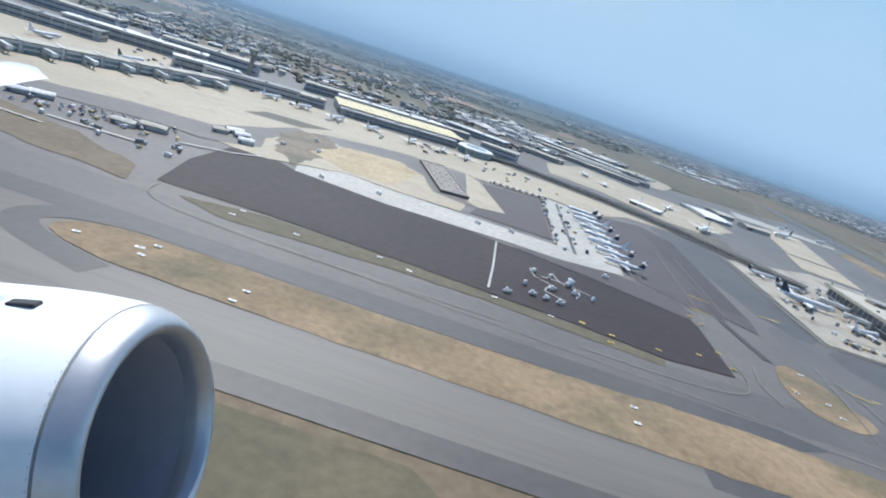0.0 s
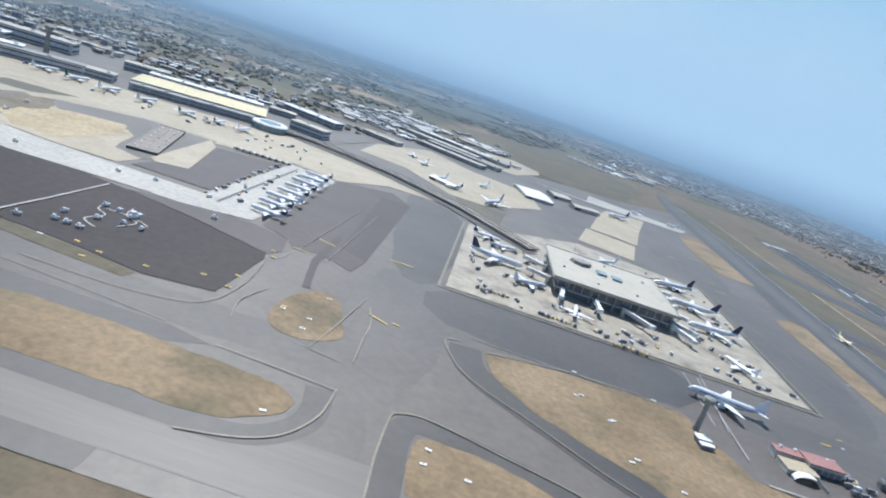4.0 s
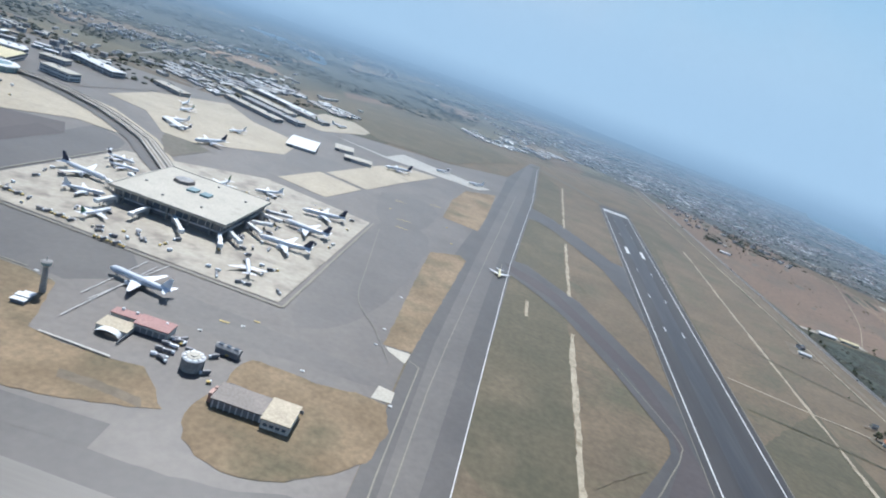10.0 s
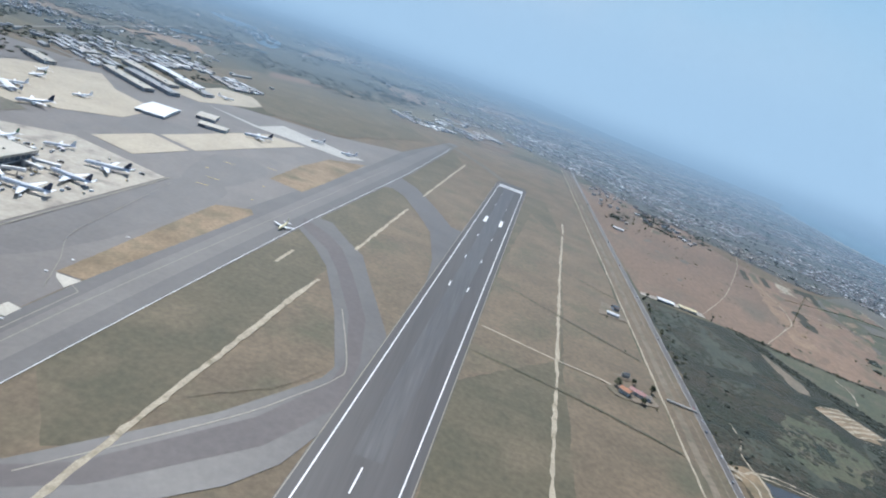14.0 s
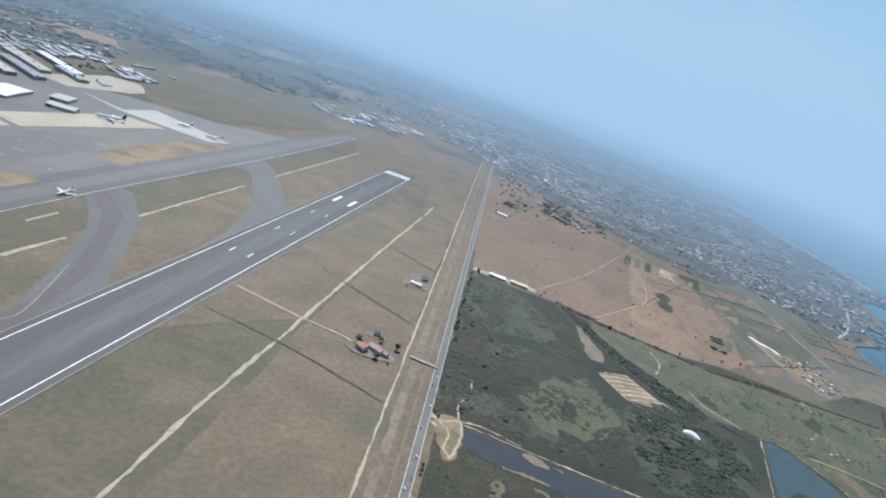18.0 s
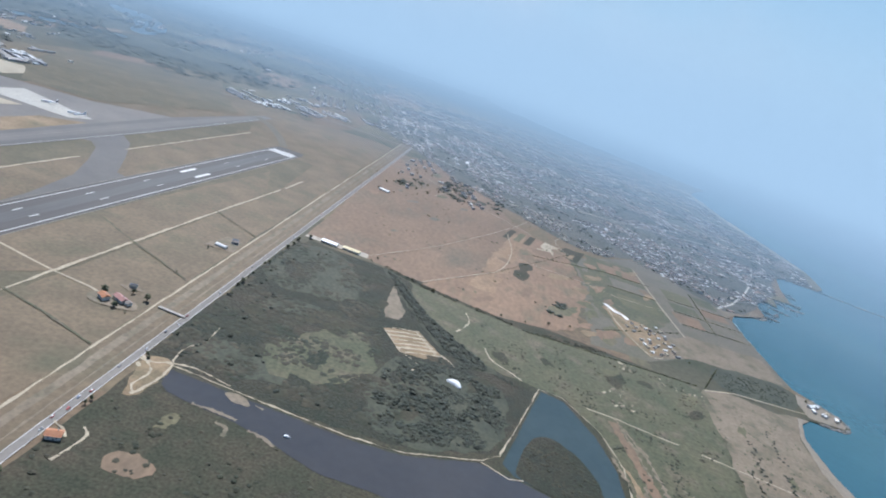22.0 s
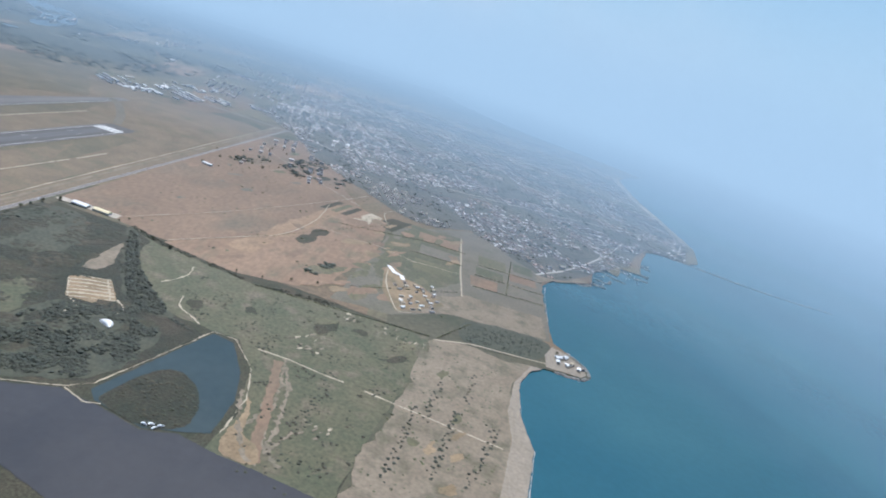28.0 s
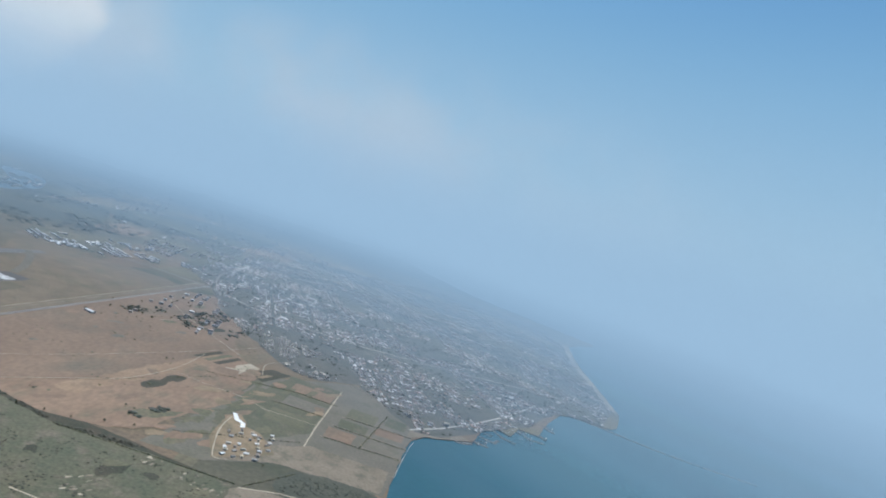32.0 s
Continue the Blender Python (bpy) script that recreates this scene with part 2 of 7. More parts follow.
M["grass"] = surf("dry_grass", (0.110, 0.083, 0.050), (0.150, 0.111, 0.067), 30, 3.0, 0.75, 0.35, c=(0.085, 0.078, 0.044), c_size=40, c_cut=0.54, c_soft=0.25, haze_sheen=0.24)
M["grass_green"] = surf("green_grass", (0.072, 0.065, 0.036), (0.098, 0.081, 0.046), 40, 3.0, 0.75, 0.35, c=(0.128, 0.101, 0.060), c_size=35, c_cut=0.53, c_soft=0.25, haze_sheen=0.24)
M["earth"] = surf("bare_brown_earth", (0.165, 0.115, 0.061), (0.250, 0.180, 0.104), 26, 2.0, 0.75, 0.35, c=(0.094, 0.082, 0.043), c_size=30, c_cut=0.52, c_soft=0.24, haze_sheen=0.26)
M["sand"] = surf("loose_sand", (0.36, 0.285, 0.165), (0.43, 0.345, 0.22), 20, 2.0, 0.75, 0.3, c=(0.28, 0.23, 0.14), c_size=12, c_cut=0.6, haze_sheen=0.3)
M["track"] = surf("pale_gravel", (0.31, 0.265, 0.19), (0.40, 0.345, 0.25), 8, 1.0, 0.75, 0.3, c=(0.19, 0.16, 0.10), c_size=6, c_cut=0.58, haze_sheen=0.3)
M["beach"] = surf("dune_sand", (0.150, 0.118, 0.080), (0.190, 0.153, 0.108), 40, 3.0, 0.7, 0.3, c=(0.092, 0.084, 0.050), c_size=18, c_cut=0.52, c_soft=0.22, haze_sheen=0.2)
M["beach_wet"] = surf("wet_beach_sand", (0.185, 0.150, 0.106), (0.225, 0.185, 0.134), 20, 3.0, 0.5, 0.45, haze_sheen=0.2)
M["field_red"] = surf("ploughed_reddish_field", (0.176, 0.110, 0.066), (0.216, 0.140, 0.086), 50, 4.0, 0.75, 0.35, c=(0.098, 0.088, 0.050), c_size=26, c_cut=0.54, c_soft=0.22, streak=(1.0, 0.45, 1.0), haze_sheen=0.26)
M["field_brown"] = surf("stubble_field", (0.146, 0.094, 0.057), (0.180, 0.117, 0.072), 70, 4.0, 0.75, 0.35, c=(0.112, 0.088, 0.056), c_size=50, c_cut=0.54, c_soft=0.25, streak=(1.0, 0.5, 1.0), haze_sheen=0.26)
M["field_olive"] = surf("olive_meadow", (0.072, 0.074, 0.034), (0.105, 0.094, 0.048), 50, 4.0, 0.75, 0.35, c=(0.135, 0.105, 0.064), c_size=28, c_cut=0.60, fine_amount=0.35, haze_sheen=0.26)
M["marsh"] = surf("scrubby_marsh", (0.034, 0.039, 0.022), (0.060, 0.050, 0.032), 40, 1.6, 0.75, 0.2, c=(0.032, 0.037, 0.021), c_size=16, c_cut=0.52, fine_amount=0.5, haze_sheen=0.2)
M["wood_floor"] = surf("dark_green_wood_floor", (0.038, 0.045, 0.028), (0.057, 0.060, 0.037), 30, 3.0, 0.75, 0.3, c=(0.034, 0.041, 0.027), c_size=18, c_cut=0.56, fine_amount=0.4, haze_sheen=0.25)
M["asphalt_pale"] = surf("worn_pale_asphalt", (0.082, 0.072, 0.064), (0.108, 0.095, 0.084), 40, 3.0, 0.5, 0.4, fine_amount=0.14, haze_sheen=0.2)
M["scrubland"] = surf("olive_brown_scrubland", (0.021, 0.029, 0.018), (0.047, 0.041, 0.027), 50, 1.6, 0.75, 0.2, c=(0.021, 0.028, 0.019), c_size=18, c_cut=0.53, c_soft=0.22, fine_amount=0.5, bump=0.5, haze_sheen=0.2)
M["grass_worn"] = surf("grey_worn_grass", (0.098, 0.088, 0.064), (0.125, 0.108, 0.078), 40, 3.0, 0.75, 0.35, c=(0.085, 0.080, 0.050), c_size=30, c_cut=0.55, haze_sheen=0.3)
M["meadow_green"] = surf("green_wet_meadow", (0.054, 0.063, 0.030), (0.085, 0.080, 0.041), 40, 3.0, 0.75, 0.35, c=(0.120, 0.096, 0.062), c_size=18, c_cut=0.57, c_soft=0.22, fine_amount=0.4, haze_sheen=0.26)
M["paint"] = surf("white_paint", (0.62, 0.62, 0.60), (0.72, 0.72, 0.70), 6, 0.6, 0.5, 0.4)
M["paint_worn"] = surf("worn_white_paint", (0.36, 0.355, 0.34), (0.44, 0.43, 0.41), 6, 0.8, 0.5, 0.4)
M["paint_yellow"] = surf("yellow_paint", (0.52, 0.37, 0.09), (0.60, 0.45, 0.14), 6, 0.6, 0.5, 0.4)
M["paint_line"] = surf("faded_yellow_line", (0.165, 0.148, 0.112), (0.21, 0.188, 0.138), 6, 0.8, 0.5, 0.4, haze_sheen=0.3)
M["white"] = surf("white_enamel", (0.78, 0.79, 0.80), (0.70, 0.71, 0.73), 4, 0.5, 0.3, 0.5, fine_amount=0.06)
M["dark_tail"] = surf("dark_blue_enamel", (0.025, 0.035, 0.07), (0.035, 0.045, 0.085), 4, 0.5, 0.3, 0.5)
M["green_tail"] = surf("green_enamel", (0.02, 0.11, 0.05), (0.03, 0.13, 0.06), 4, 0.5, 0.3, 0.5)
M["cream"] = surf("cream_enamel", (0.72, 0.64, 0.38), (0.66, 0.58, 0.34), 4, 0.5, 0.35, 0.5)
M["grey_body"] = surf("pale_grey_enamel", (0.60, 0.63, 0.67), (0.66, 0.69, 0.73), 4, 0.5, 0.3, 0.5)
M["metal"] = surf("grey_metal", (0.42, 0.43, 0.44), (0.52, 0.53, 0.54), 3, 0.4, 0.38, 0.5, metal=0.7)
M["dark"] = surf("dark_rubber", (0.03, 0.03, 0.032), (0.045, 0.045, 0.047), 3, 0.4, 0.7, 0.4)
M["glass"] = surf("dark_window_glass", (0.085, 0.105, 0.13), (0.11, 0.13, 0.155), 6, 1.0, 0.12, 0.6, haze_sheen=0.3)
M["glass_teal"] = surf("teal_window_glass", (0.22, 0.31, 0.32), (0.27, 0.36, 0.37), 8, 1.0, 0.15, 0.6, haze_sheen=0.4)
M["roof_grey"] = surf("grey_roof_sheet", (0.385, 0.355, 0.29), (0.435, 0.40, 0.33), 16, 1.0, 0.6, 0.4, c=(0.32, 0.29, 0.235), c_size=9, c_cut=0.60, fine_amount=0.15, haze_sheen=0.3)
M["roof_dark"] = surf("dark_roof_felt", (0.22, 0.22, 0.22), (0.28, 0.28, 0.275), 12, 1.0, 0.6, 0.4, haze_sheen=0.4)
M["roof_cream"] = surf("cream_roof_sheet", (0.60, 0.53, 0.33), (0.66, 0.59, 0.39), 12, 1.0, 0.6, 0.25, haze_sheen=0.1)
M["roof_white"] = surf("white_roof_sheet", (0.66, 0.67, 0.66), (0.74, 0.74, 0.72), 10, 1.0, 0.5, 0.4, haze_sheen=0.3)
M["roof_red"] = surf("dull_red_roof_sheet", (0.30, 0.15, 0.13), (0.34, 0.18, 0.16), 8, 0.8, 0.6, 0.4, haze_sheen=0.3)
M["roof_tile"] = surf("terracotta_tiles", (0.34, 0.15, 0.075), (0.42, 0.20, 0.11), 3, 0.4, 0.7, 0.35)
M["roof_brown"] = surf("brown_grey_roof", (0.17, 0.145, 0.125), (0.21, 0.18, 0.155), 10, 0.8, 0.6, 0.4)
M["roof_buff"] = surf("buff_roof", (0.40, 0.34, 0.24), (0.46, 0.39, 0.28), 10, 0.8, 0.6, 0.4)
M["facade"] = surf("grey_facade", (0.50, 0.50, 0.50), (0.60, 0.59, 0.58), 6, 0.8, 0.6, 0.4, vary=0.2, haze_sheen=0.4)
M["facade_dark"] = surf("dark_facade", (0.17, 0.17, 0.18), (0.21, 0.21, 0.22), 6, 0.8, 0.5, 0.4, haze_sheen=0.3)
M["wall_white"] = surf("rendered_wall", (0.48, 0.46, 0.42), (0.58, 0.56, 0.52), 5, 0.6, 0.7, 0.35, vary=0.15)
M["concrete_wall"] = surf("grey_concrete_wall", (0.25, 0.245, 0.235), (0.32, 0.31, 0.29), 5, 0.6, 0.65, 0.35)
M["steel_red"] = surf("faded_red_steel", (0.36, 0.20, 0.16), (0.40, 0.25, 0.20), 4, 0.5, 0.55, 0.4)
M["field_sandy"] = surf("sandy_field", (0.205, 0.132, 0.075), (0.250, 0.168, 0.098), 30, 3.0, 0.75, 0.35, c=(0.17, 0.11, 0.066), c_size=18, c_cut=0.55, haze_sheen=0.26)
M["scrub"] = surf("low_scrub", (0.026, 0.034, 0.021), (0.049, 0.044, 0.029), 30, 1.6, 0.75, 0.2, c=(0.066, 0.056, 0.038), c_size=26, c_cut=0.56, island=0.15, haze_sheen=0.2)
M["leaf_far"] = surf("grey_green_foliage", (0.030, 0.040, 0.028), (0.048, 0.056, 0.038), 60, 4.0, 0.75, 0.3, island=0.2, haze_sheen=0.3)
M["town_ground"] = surf("dusty_town_ground", (0.052, 0.055, 0.046), (0.086, 0.080, 0.066), 40, 4.0, 0.75, 0.35, c=(0.050, 0.056, 0.044), c_size=24, c_cut=0.50, haze_sheen=0.26)
M["leaf"] = surf("olive_foliage", (0.058, 0.066, 0.032), (0.085, 0.088, 0.043), 6, 0.8, 0.75, 0.3, island=0.35, haze_sheen=0.3)
M["leaf_wood"] = surf("dark_pine_foliage", (0.023, 0.031, 0.022), (0.036, 0.041, 0.027), 10, 1.0, 0.75, 0.3, island=0.2, haze_sheen=0.14)
M["bark"] = surf("brown_bark", (0.09, 0.065, 0.045), (0.13, 0.10, 0.07), 2, 0.3, 0.85, 0.2)
M["rock"] = surf("breakwater_rock", (0.16, 0.155, 0.14), (0.22, 0.21, 0.195), 6, 0.8, 0.7, 0.4, island=0.25, haze_sheen=0.6)
M["car_paint"] = island_palette("car_paint", [(0.7, 0.7, 0.7), (0.62, 0.63, 0.64), (0.05, 0.05, 0.06), (0.35, 0.36, 0.38), (0.4, 0.05, 0.05), (0.08, 0.12, 0.25), (0.75, 0.74, 0.7)], 0.3, 0.5, per_object=True)
M["town_roof"] = island_palette("town_roofs", [(0.22, 0.18, 0.16), (0.74, 0.73, 0.72), (0.16, 0.13, 0.12), (0.30, 0.28, 0.27), (0.78, 0.77, 0.75), (0.38, 0.26, 0.21), (0.20, 0.19, 0.19), (0.15, 0.14, 0.14), (0.60, 0.57, 0.54), (0.20, 0.17, 0.16), (0.12, 0.12, 0.13)], haze_sheen=0.3)
M["town_wall"] = island_palette("town_walls", [(0.50, 0.48, 0.45), (0.56, 0.54, 0.51), (0.46, 0.42, 0.38), (0.62, 0.61, 0.59), (0.42, 0.40, 0.38)], haze_sheen=0.3)
M["works_roof"] = island_palette("works_roofs", [(0.34, 0.34, 0.34), (0.42, 0.42, 0.41), (0.29, 0.29, 0.29), (0.34, 0.32, 0.29), (0.68, 0.68, 0.66), (0.38, 0.34, 0.30), (0.26, 0.26, 0.27)], haze_sheen=0.8)
M["works_wall"] = island_palette("works_walls", [(0.50, 0.50, 0.50), (0.56, 0.54, 0.51), (0.42, 0.43, 0.44), (0.52, 0.49, 0.45)], haze_sheen=0.8)


def water(name, deep, pale, rough, size):
    m = surf(name, deep, pale, size, 6.0, rough, 0.5, fine_amount=0.05)
    n, l = m.node_tree.nodes, m.node_tree.links
    t = n.new("ShaderNodeTexNoise")
    t.inputs["Scale"].default_value, t.inputs["Detail"].default_value = 0.16, 5.0
    bp = n.new("ShaderNodeBump")
    bp.inputs["Strength"].default_value, bp.inputs["Distance"].default_value = 0.10, 1.0
    l.new(n["Geometry"].outputs["Position"], t.inputs["Vector"])
    l.new(t.outputs["Fac"], bp.inputs["Height"])
    l.new(bp.outputs["Normal"], n["Principled BSDF"].inputs["Normal"])
    n["Principled BSDF"].inputs["IOR"].default_value = 1.33
    return m


M["sea"] = water("sea_water", (0.020, 0.080, 0.110), (0.031, 0.101, 0.126), 0.18, 300)
M["river"] = water("river_water", (0.046, 0.048, 0.052), (0.058, 0.058, 0.060), 0.12, 60)
M["pond"] = water("pond_water", (0.040, 0.058, 0.062), (0.050, 0.068, 0.070), 0.12, 60)


def land_material():
    """Open country: a patchwork of fields in large cells, olive, brown and dark wood, with grain over it."""
    m = surf("open_country", (0.092, 0.080, 0.052), (0.138, 0.110, 0.072), 120, 5.0, 0.75, 0.35, c=(0.060, 0.066, 0.036), c_size=90, c_cut=0.56, fine_amount=0.35, haze_sheen=0.2)
    n, l = m.node_tree.nodes, m.node_tree.links
    v = n.new("ShaderNodeTexVoronoi")
    v.inputs["Scale"].default_value = 1.0 / 110.0
    mp = n.new("ShaderNodeMapping")
    mp.inputs["Scale"].default_value, mp.inputs["Rotation"].default_value = (1.0, 0.6, 1.0), (0.0, 0.0, 0.35)
    l.new(n["Geometry"].outputs["Position"], mp.inputs["Vector"])
    l.new(mp.outputs["Vector"], v.inputs["Vector"])
    r = n.new("ShaderNodeValToRGB")
    r.color_ramp.interpolation = "CONSTANT"
    tones = [(0.75, 0.80, 0.72), (1.05, 0.98, 0.85), (0.55, 0.62, 0.52), (1.25, 1.05, 0.92), (0.9, 0.95, 0.8), (1.1, 0.92, 0.8)]
    while len(r.color_ramp.elements) < len(tones):
        r.color_ramp.elements.new(0.5)
    for i, c in enumerate(tones):
        r.color_ramp.elements[i].position, r.color_ramp.elements[i].color = i / len(tones), (*c, 1.0)
    sep = n.new("ShaderNodeSeparateColor")
    l.new(v.outputs["Color"], sep.inputs["Color"])
    l.new(sep.outputs["Red"], r.inputs["Fac"])
    k = n.new("ShaderNodeMix")
    k.data_type, k.blend_type = "RGBA", "MULTIPLY"
    k.inputs["Factor"].default_value = 1.0
    base = n["Principled BSDF"].inputs["Base Color"].links[0].from_socket
    l.new(base, k.inputs["A"])
    l.new(r.outputs["Color"], k.inputs["B"])
    l.new(k.outputs["Result"], n["Principled BSDF"].inputs["Base Color"])
    return m


M["land"] = land_material()

# ---- builders ----
def mesh_of(name, bm, material):
    me = bpy.data.meshes.new(name)
    bm.normal_update()
    bm.to_mesh(me)
    bm.free()
    me.materials.append(material)
    return me


def part(name, bm, material, parent, label=""):
    ob = new(name, mesh_of(name, bm, material))
    ob.parent = parent
    return tagged(ob, label)


def base(name, x, y, z=0.0, turn=0.0, label="", category="", group=""):
    ob = new(name)
    ob.matrix_basis = pose(x, y, z, 0, 0, turn)
    return tagged(ob, label, category, group)


def box(bm, x, y, z, sx, sy, sz, turn=0.0, bevel=0.0):
    """A box that stands with its foot at z."""
    made = bmesh.ops.create_cube(bm, size=1.0, matrix=pose(x, y, z + sz / 2, 0, 0, turn) @ Matrix.Diagonal((sx, sy, sz, 1)))
    if bevel:
        edges = {e for v in made["verts"] for e in v.link_edges}
        bmesh.ops.bevel(bm, geom=list(edges), offset=bevel, segments=1, affect="EDGES")
    return bm


def boxes(*rows, bevel=0.0):
    bm = bmesh.new()
    for r in rows:
        box(bm, *r, bevel=bevel)
    return bm


def drum(bm, x, y, z, r0, r1, h, n=16):
    bmesh.ops.create_cone(bm, cap_ends=True, segments=n, radius1=r0, radius2=r1, depth=h, matrix=Matrix.Translation((x, y, z + h / 2)))
    return bm


def rounded(pts, step=6):
    """A closed outline drawn smoothly through its corners."""
    out, n = [], len(pts)
    for i in range(n):
        p0, p1, p2, p3 = (Vector((*pts[(i + k) % n], 0)) for k in (-1, 0, 1, 2))
        for s in range(step):
            t = s / step
            q = 0.5 * (2 * p1 + (p2 - p0) * t + (2 * p0 - 5 * p1 + 4 * p2 - p3) * t * t + (3 * p1 - p0 - 3 * p2 + p3) * t ** 3)
            out.append((q.x, q.y))
    return out


def frayed(pts, amount, piece=6.0):
    """The outline cut finer and made uneven, as turf and earth edges are."""
    out, n = [], len(pts)
    for i in range(n):
        a, b = Vector((*pts[i], 0)), Vector((*pts[(i + 1) % n], 0))
        k = max(1, int((b - a).length / piece))
        for s in range(k):
            q = a.lerp(b, s / k)
            w = noise.noise_vector(q * (0.55 / piece)) * amount + noise.noise_vector(q * (2.1 / piece)) * amount * 0.4
            out.append((q.x + w.x, q.y + w.y))
    return out


LAYERS = [0]


def lift(z):
    """Every laid surface lies a hair above the one before it."""
    LAYERS[0] += 1
    return z + 0.0006 * LAYERS[0]


def sheet(name, pts, z, material, label, category, smooth=0, fray=0.0, piece=6.0, kind="structure", thick=0.0):
    if smooth:
        pts = rounded(pts, smooth)
    if fray:
        pts = frayed(pts, fray, piece)
    bm, z = bmesh.new(), lift(z)
    f = bm.faces.new([bm.verts.new((x, y, z)) for x, y in pts])
    f.normal_update()
    if f.normal.z < 0:
        f.normal_flip()
    bmesh.ops.triangulate(bm, faces=bm.faces[:])
    if thick:
        rim = [e for e in bm.edges if e.is_boundary]
        made = bmesh.ops.extrude_edge_only(bm, edges=rim)
        for v in (g for g in made["geom"] if isinstance(g, bmesh.types.BMVert)):
            v.co.z -= thick
        bmesh.ops.recalc_face_normals(bm, faces=bm.faces[:])
    return tagged(new(name, mesh_of(name, bm, material)), label, category, kind=kind)


def strip_mesh(bm, pts, width, z, fray=0.0, piece=5.0, closed=False):
    """A band of even width along a line, with uneven edges if wanted."""
    fine = []
    n = len(pts)
    for i in range(n if closed else n - 1):
        a, b = Vector((*pts[i], 0)), Vector((*pts[(i + 1) % n], 0))
        k = max(1, int((b - a).length / piece))
        fine += [a.lerp(b, s / k) for s in range(k)]
    fine.append(Vector((*pts[0 if closed else -1], 0)))
    rows = []
    for i, p in enumerate(fine):
        d = (fine[min(i + 1, len(fine) - 1)] - fine[max(i - 1, 0)]).normalized()
        side = Vector((-d.y, d.x, 0))
        w1, w2 = width / 2, width / 2
        if fray:
            w1 += noise.noise(p * (0.6 / piece)) * fray + noise.noise(p * (0.13 / piece)) * fray
            w2 += noise.noise(p * (0.6 / piece) + Vector((7, 3, 1))) * fray
        rows.append((bm.verts.new((*(p + side * w1).xy, z)), bm.verts.new((*(p - side * w2).xy, z))))
    for a, b in zip(rows, rows[1:]):
        bm.faces.new((a[0], a[1], b[1], b[0]))
    return bm


def strip(name, pts, width, z, material, label, category, fray=0.0, smooth=0, kind="structure", parent=None, piece=5.0):
    if smooth:
        fine = []
        ends = [pts[0]] + list(pts) + [pts[-1]]
        for i in range(len(pts) - 1):
            p0, p1, p2, p3 = (Vector((*q, 0)) for q in ends[i:i + 4])
            for s in range(smooth):
                t = s / smooth
                q = 0.5 * (2 * p1 + (p2 - p0) * t + (2 * p0 - 5 * p1 + 4 * p2 - p3) * t * t + (3 * p1 - p0 - 3 * p2 + p3) * t ** 3)
                fine.append((q.x, q.y))
        pts = fine + [pts[-1]]
    ob = new(name, mesh_of(name, strip_mesh(bmesh.new(), pts, width, lift(z), fray, piece), material))
    if parent:
        ob.parent = parent
        return tagged(ob, label)
    return tagged(ob, label, category, kind=kind)


def inside(x, y, pts):
    hit, n = False, len(pts)
    for i in range(n):
        (x1, y1), (x2, y2) = pts[i], pts[(i + 1) % n]
        if (y1 > y) != (y2 > y) and x < (x2 - x1) * (y - y1) / (y2 - y1) + x1:
            hit = not hit
    return hit


class Heap:
    """Many small solids joined in one mesh."""
    def __init__(self):
        self.v, self.f, self.m = [], [], []

    def house(self, x, y, sx, sy, h, turn, ridge=0.0, z=0.0):
        c, s = math.cos(turn), math.sin(turn)
        def put(u, v, w):
            self.v.append((x + u * c - v * s, y + u * s + v * c, z + w))
            return len(self.v) - 1
        a, b, e = sx / 2, sy / 2, 0.12 * min(sx, sy) if ridge else 0.0
        lo = [put(u, v, 0) for u, v in ((-a, -b), (a, -b), (a, b), (-a, b))]
        hi = [put(u, v, h) for u, v in ((-a, -b), (a, -b), (a, b), (-a, b))]
        for i in range(4):
            j = (i + 1) % 4
            self.f.append((lo[i], lo[j], hi[j], hi[i]))
            self.m.append(1)
        a, b = a + e, b + e
        r = [put(u, v, h) for u, v in ((-a, -b), (a, -b), (a, b), (-a, b))]
        if ridge:
            p, q = put(-a * 0.9, 0, h + ridge), put(a * 0.9, 0, h + ridge)
            for f in ((r[0], r[1], q, p), (r[2], r[3], p, q), (r[1], r[2], q), (r[3], r[0], p)):
                self.f.append(f)
                self.m.append(0)
        else:
            t = [put(u, v, h + 0.35) for u, v in ((-a, -b), (a, -b), (a, b), (-a, b))]
            self.f.append(tuple(t))
            self.m.append(0)
            for i in range(4):
                j = (i + 1) % 4
                self.f.append((r[i], r[j], t[j], t[i]))
                self.m.append(0)

    def clump(self, x, y, z, r, h, rng, sides=6):
        """A leafy clump: a lumpy dome with an uneven rim."""
        k = len(self.v)
        rings = ((0.75, 0.0), (1.0, 0.42), (0.62, 0.82))
        for rad, up in rings:
            a0 = rng.random() * 6.3
            for i in range(sides):
                a = a0 + 6.2832 * i / sides
                w = r * rad * rng.uniform(0.7, 1.25)
                self.v.append((x + math.cos(a) * w, y + math.sin(a) * w, z + h * up * rng.uniform(0.8, 1.15)))
        self.v.append((x, y, z + h * rng.uniform(0.9, 1.1)))
        for g in range(2):
            for i in range(sides):
                j = (i + 1) % sides
                self.f.append((k + g * sides + i, k + g * sides + j, k + (g + 1) * sides + j, k + (g + 1) * sides + i))
                self.m.append(0)
        for i in range(sides):
            self.f.append((k + 2 * sides + i, k + 2 * sides + (i + 1) % sides, k + 3 * sides))
            self.m.append(0)

    def done(self, name, materials, label, category, kind="stuff"):
        me = bpy.data.meshes.new(name)
        me.from_pydata(self.v, [], self.f)
        for m in materials:
            me.materials.append(m)
        me.polygons.foreach_set("material_index", self.m)
        me.update()
        return tagged(new(name, me), label, category, kind=kind)

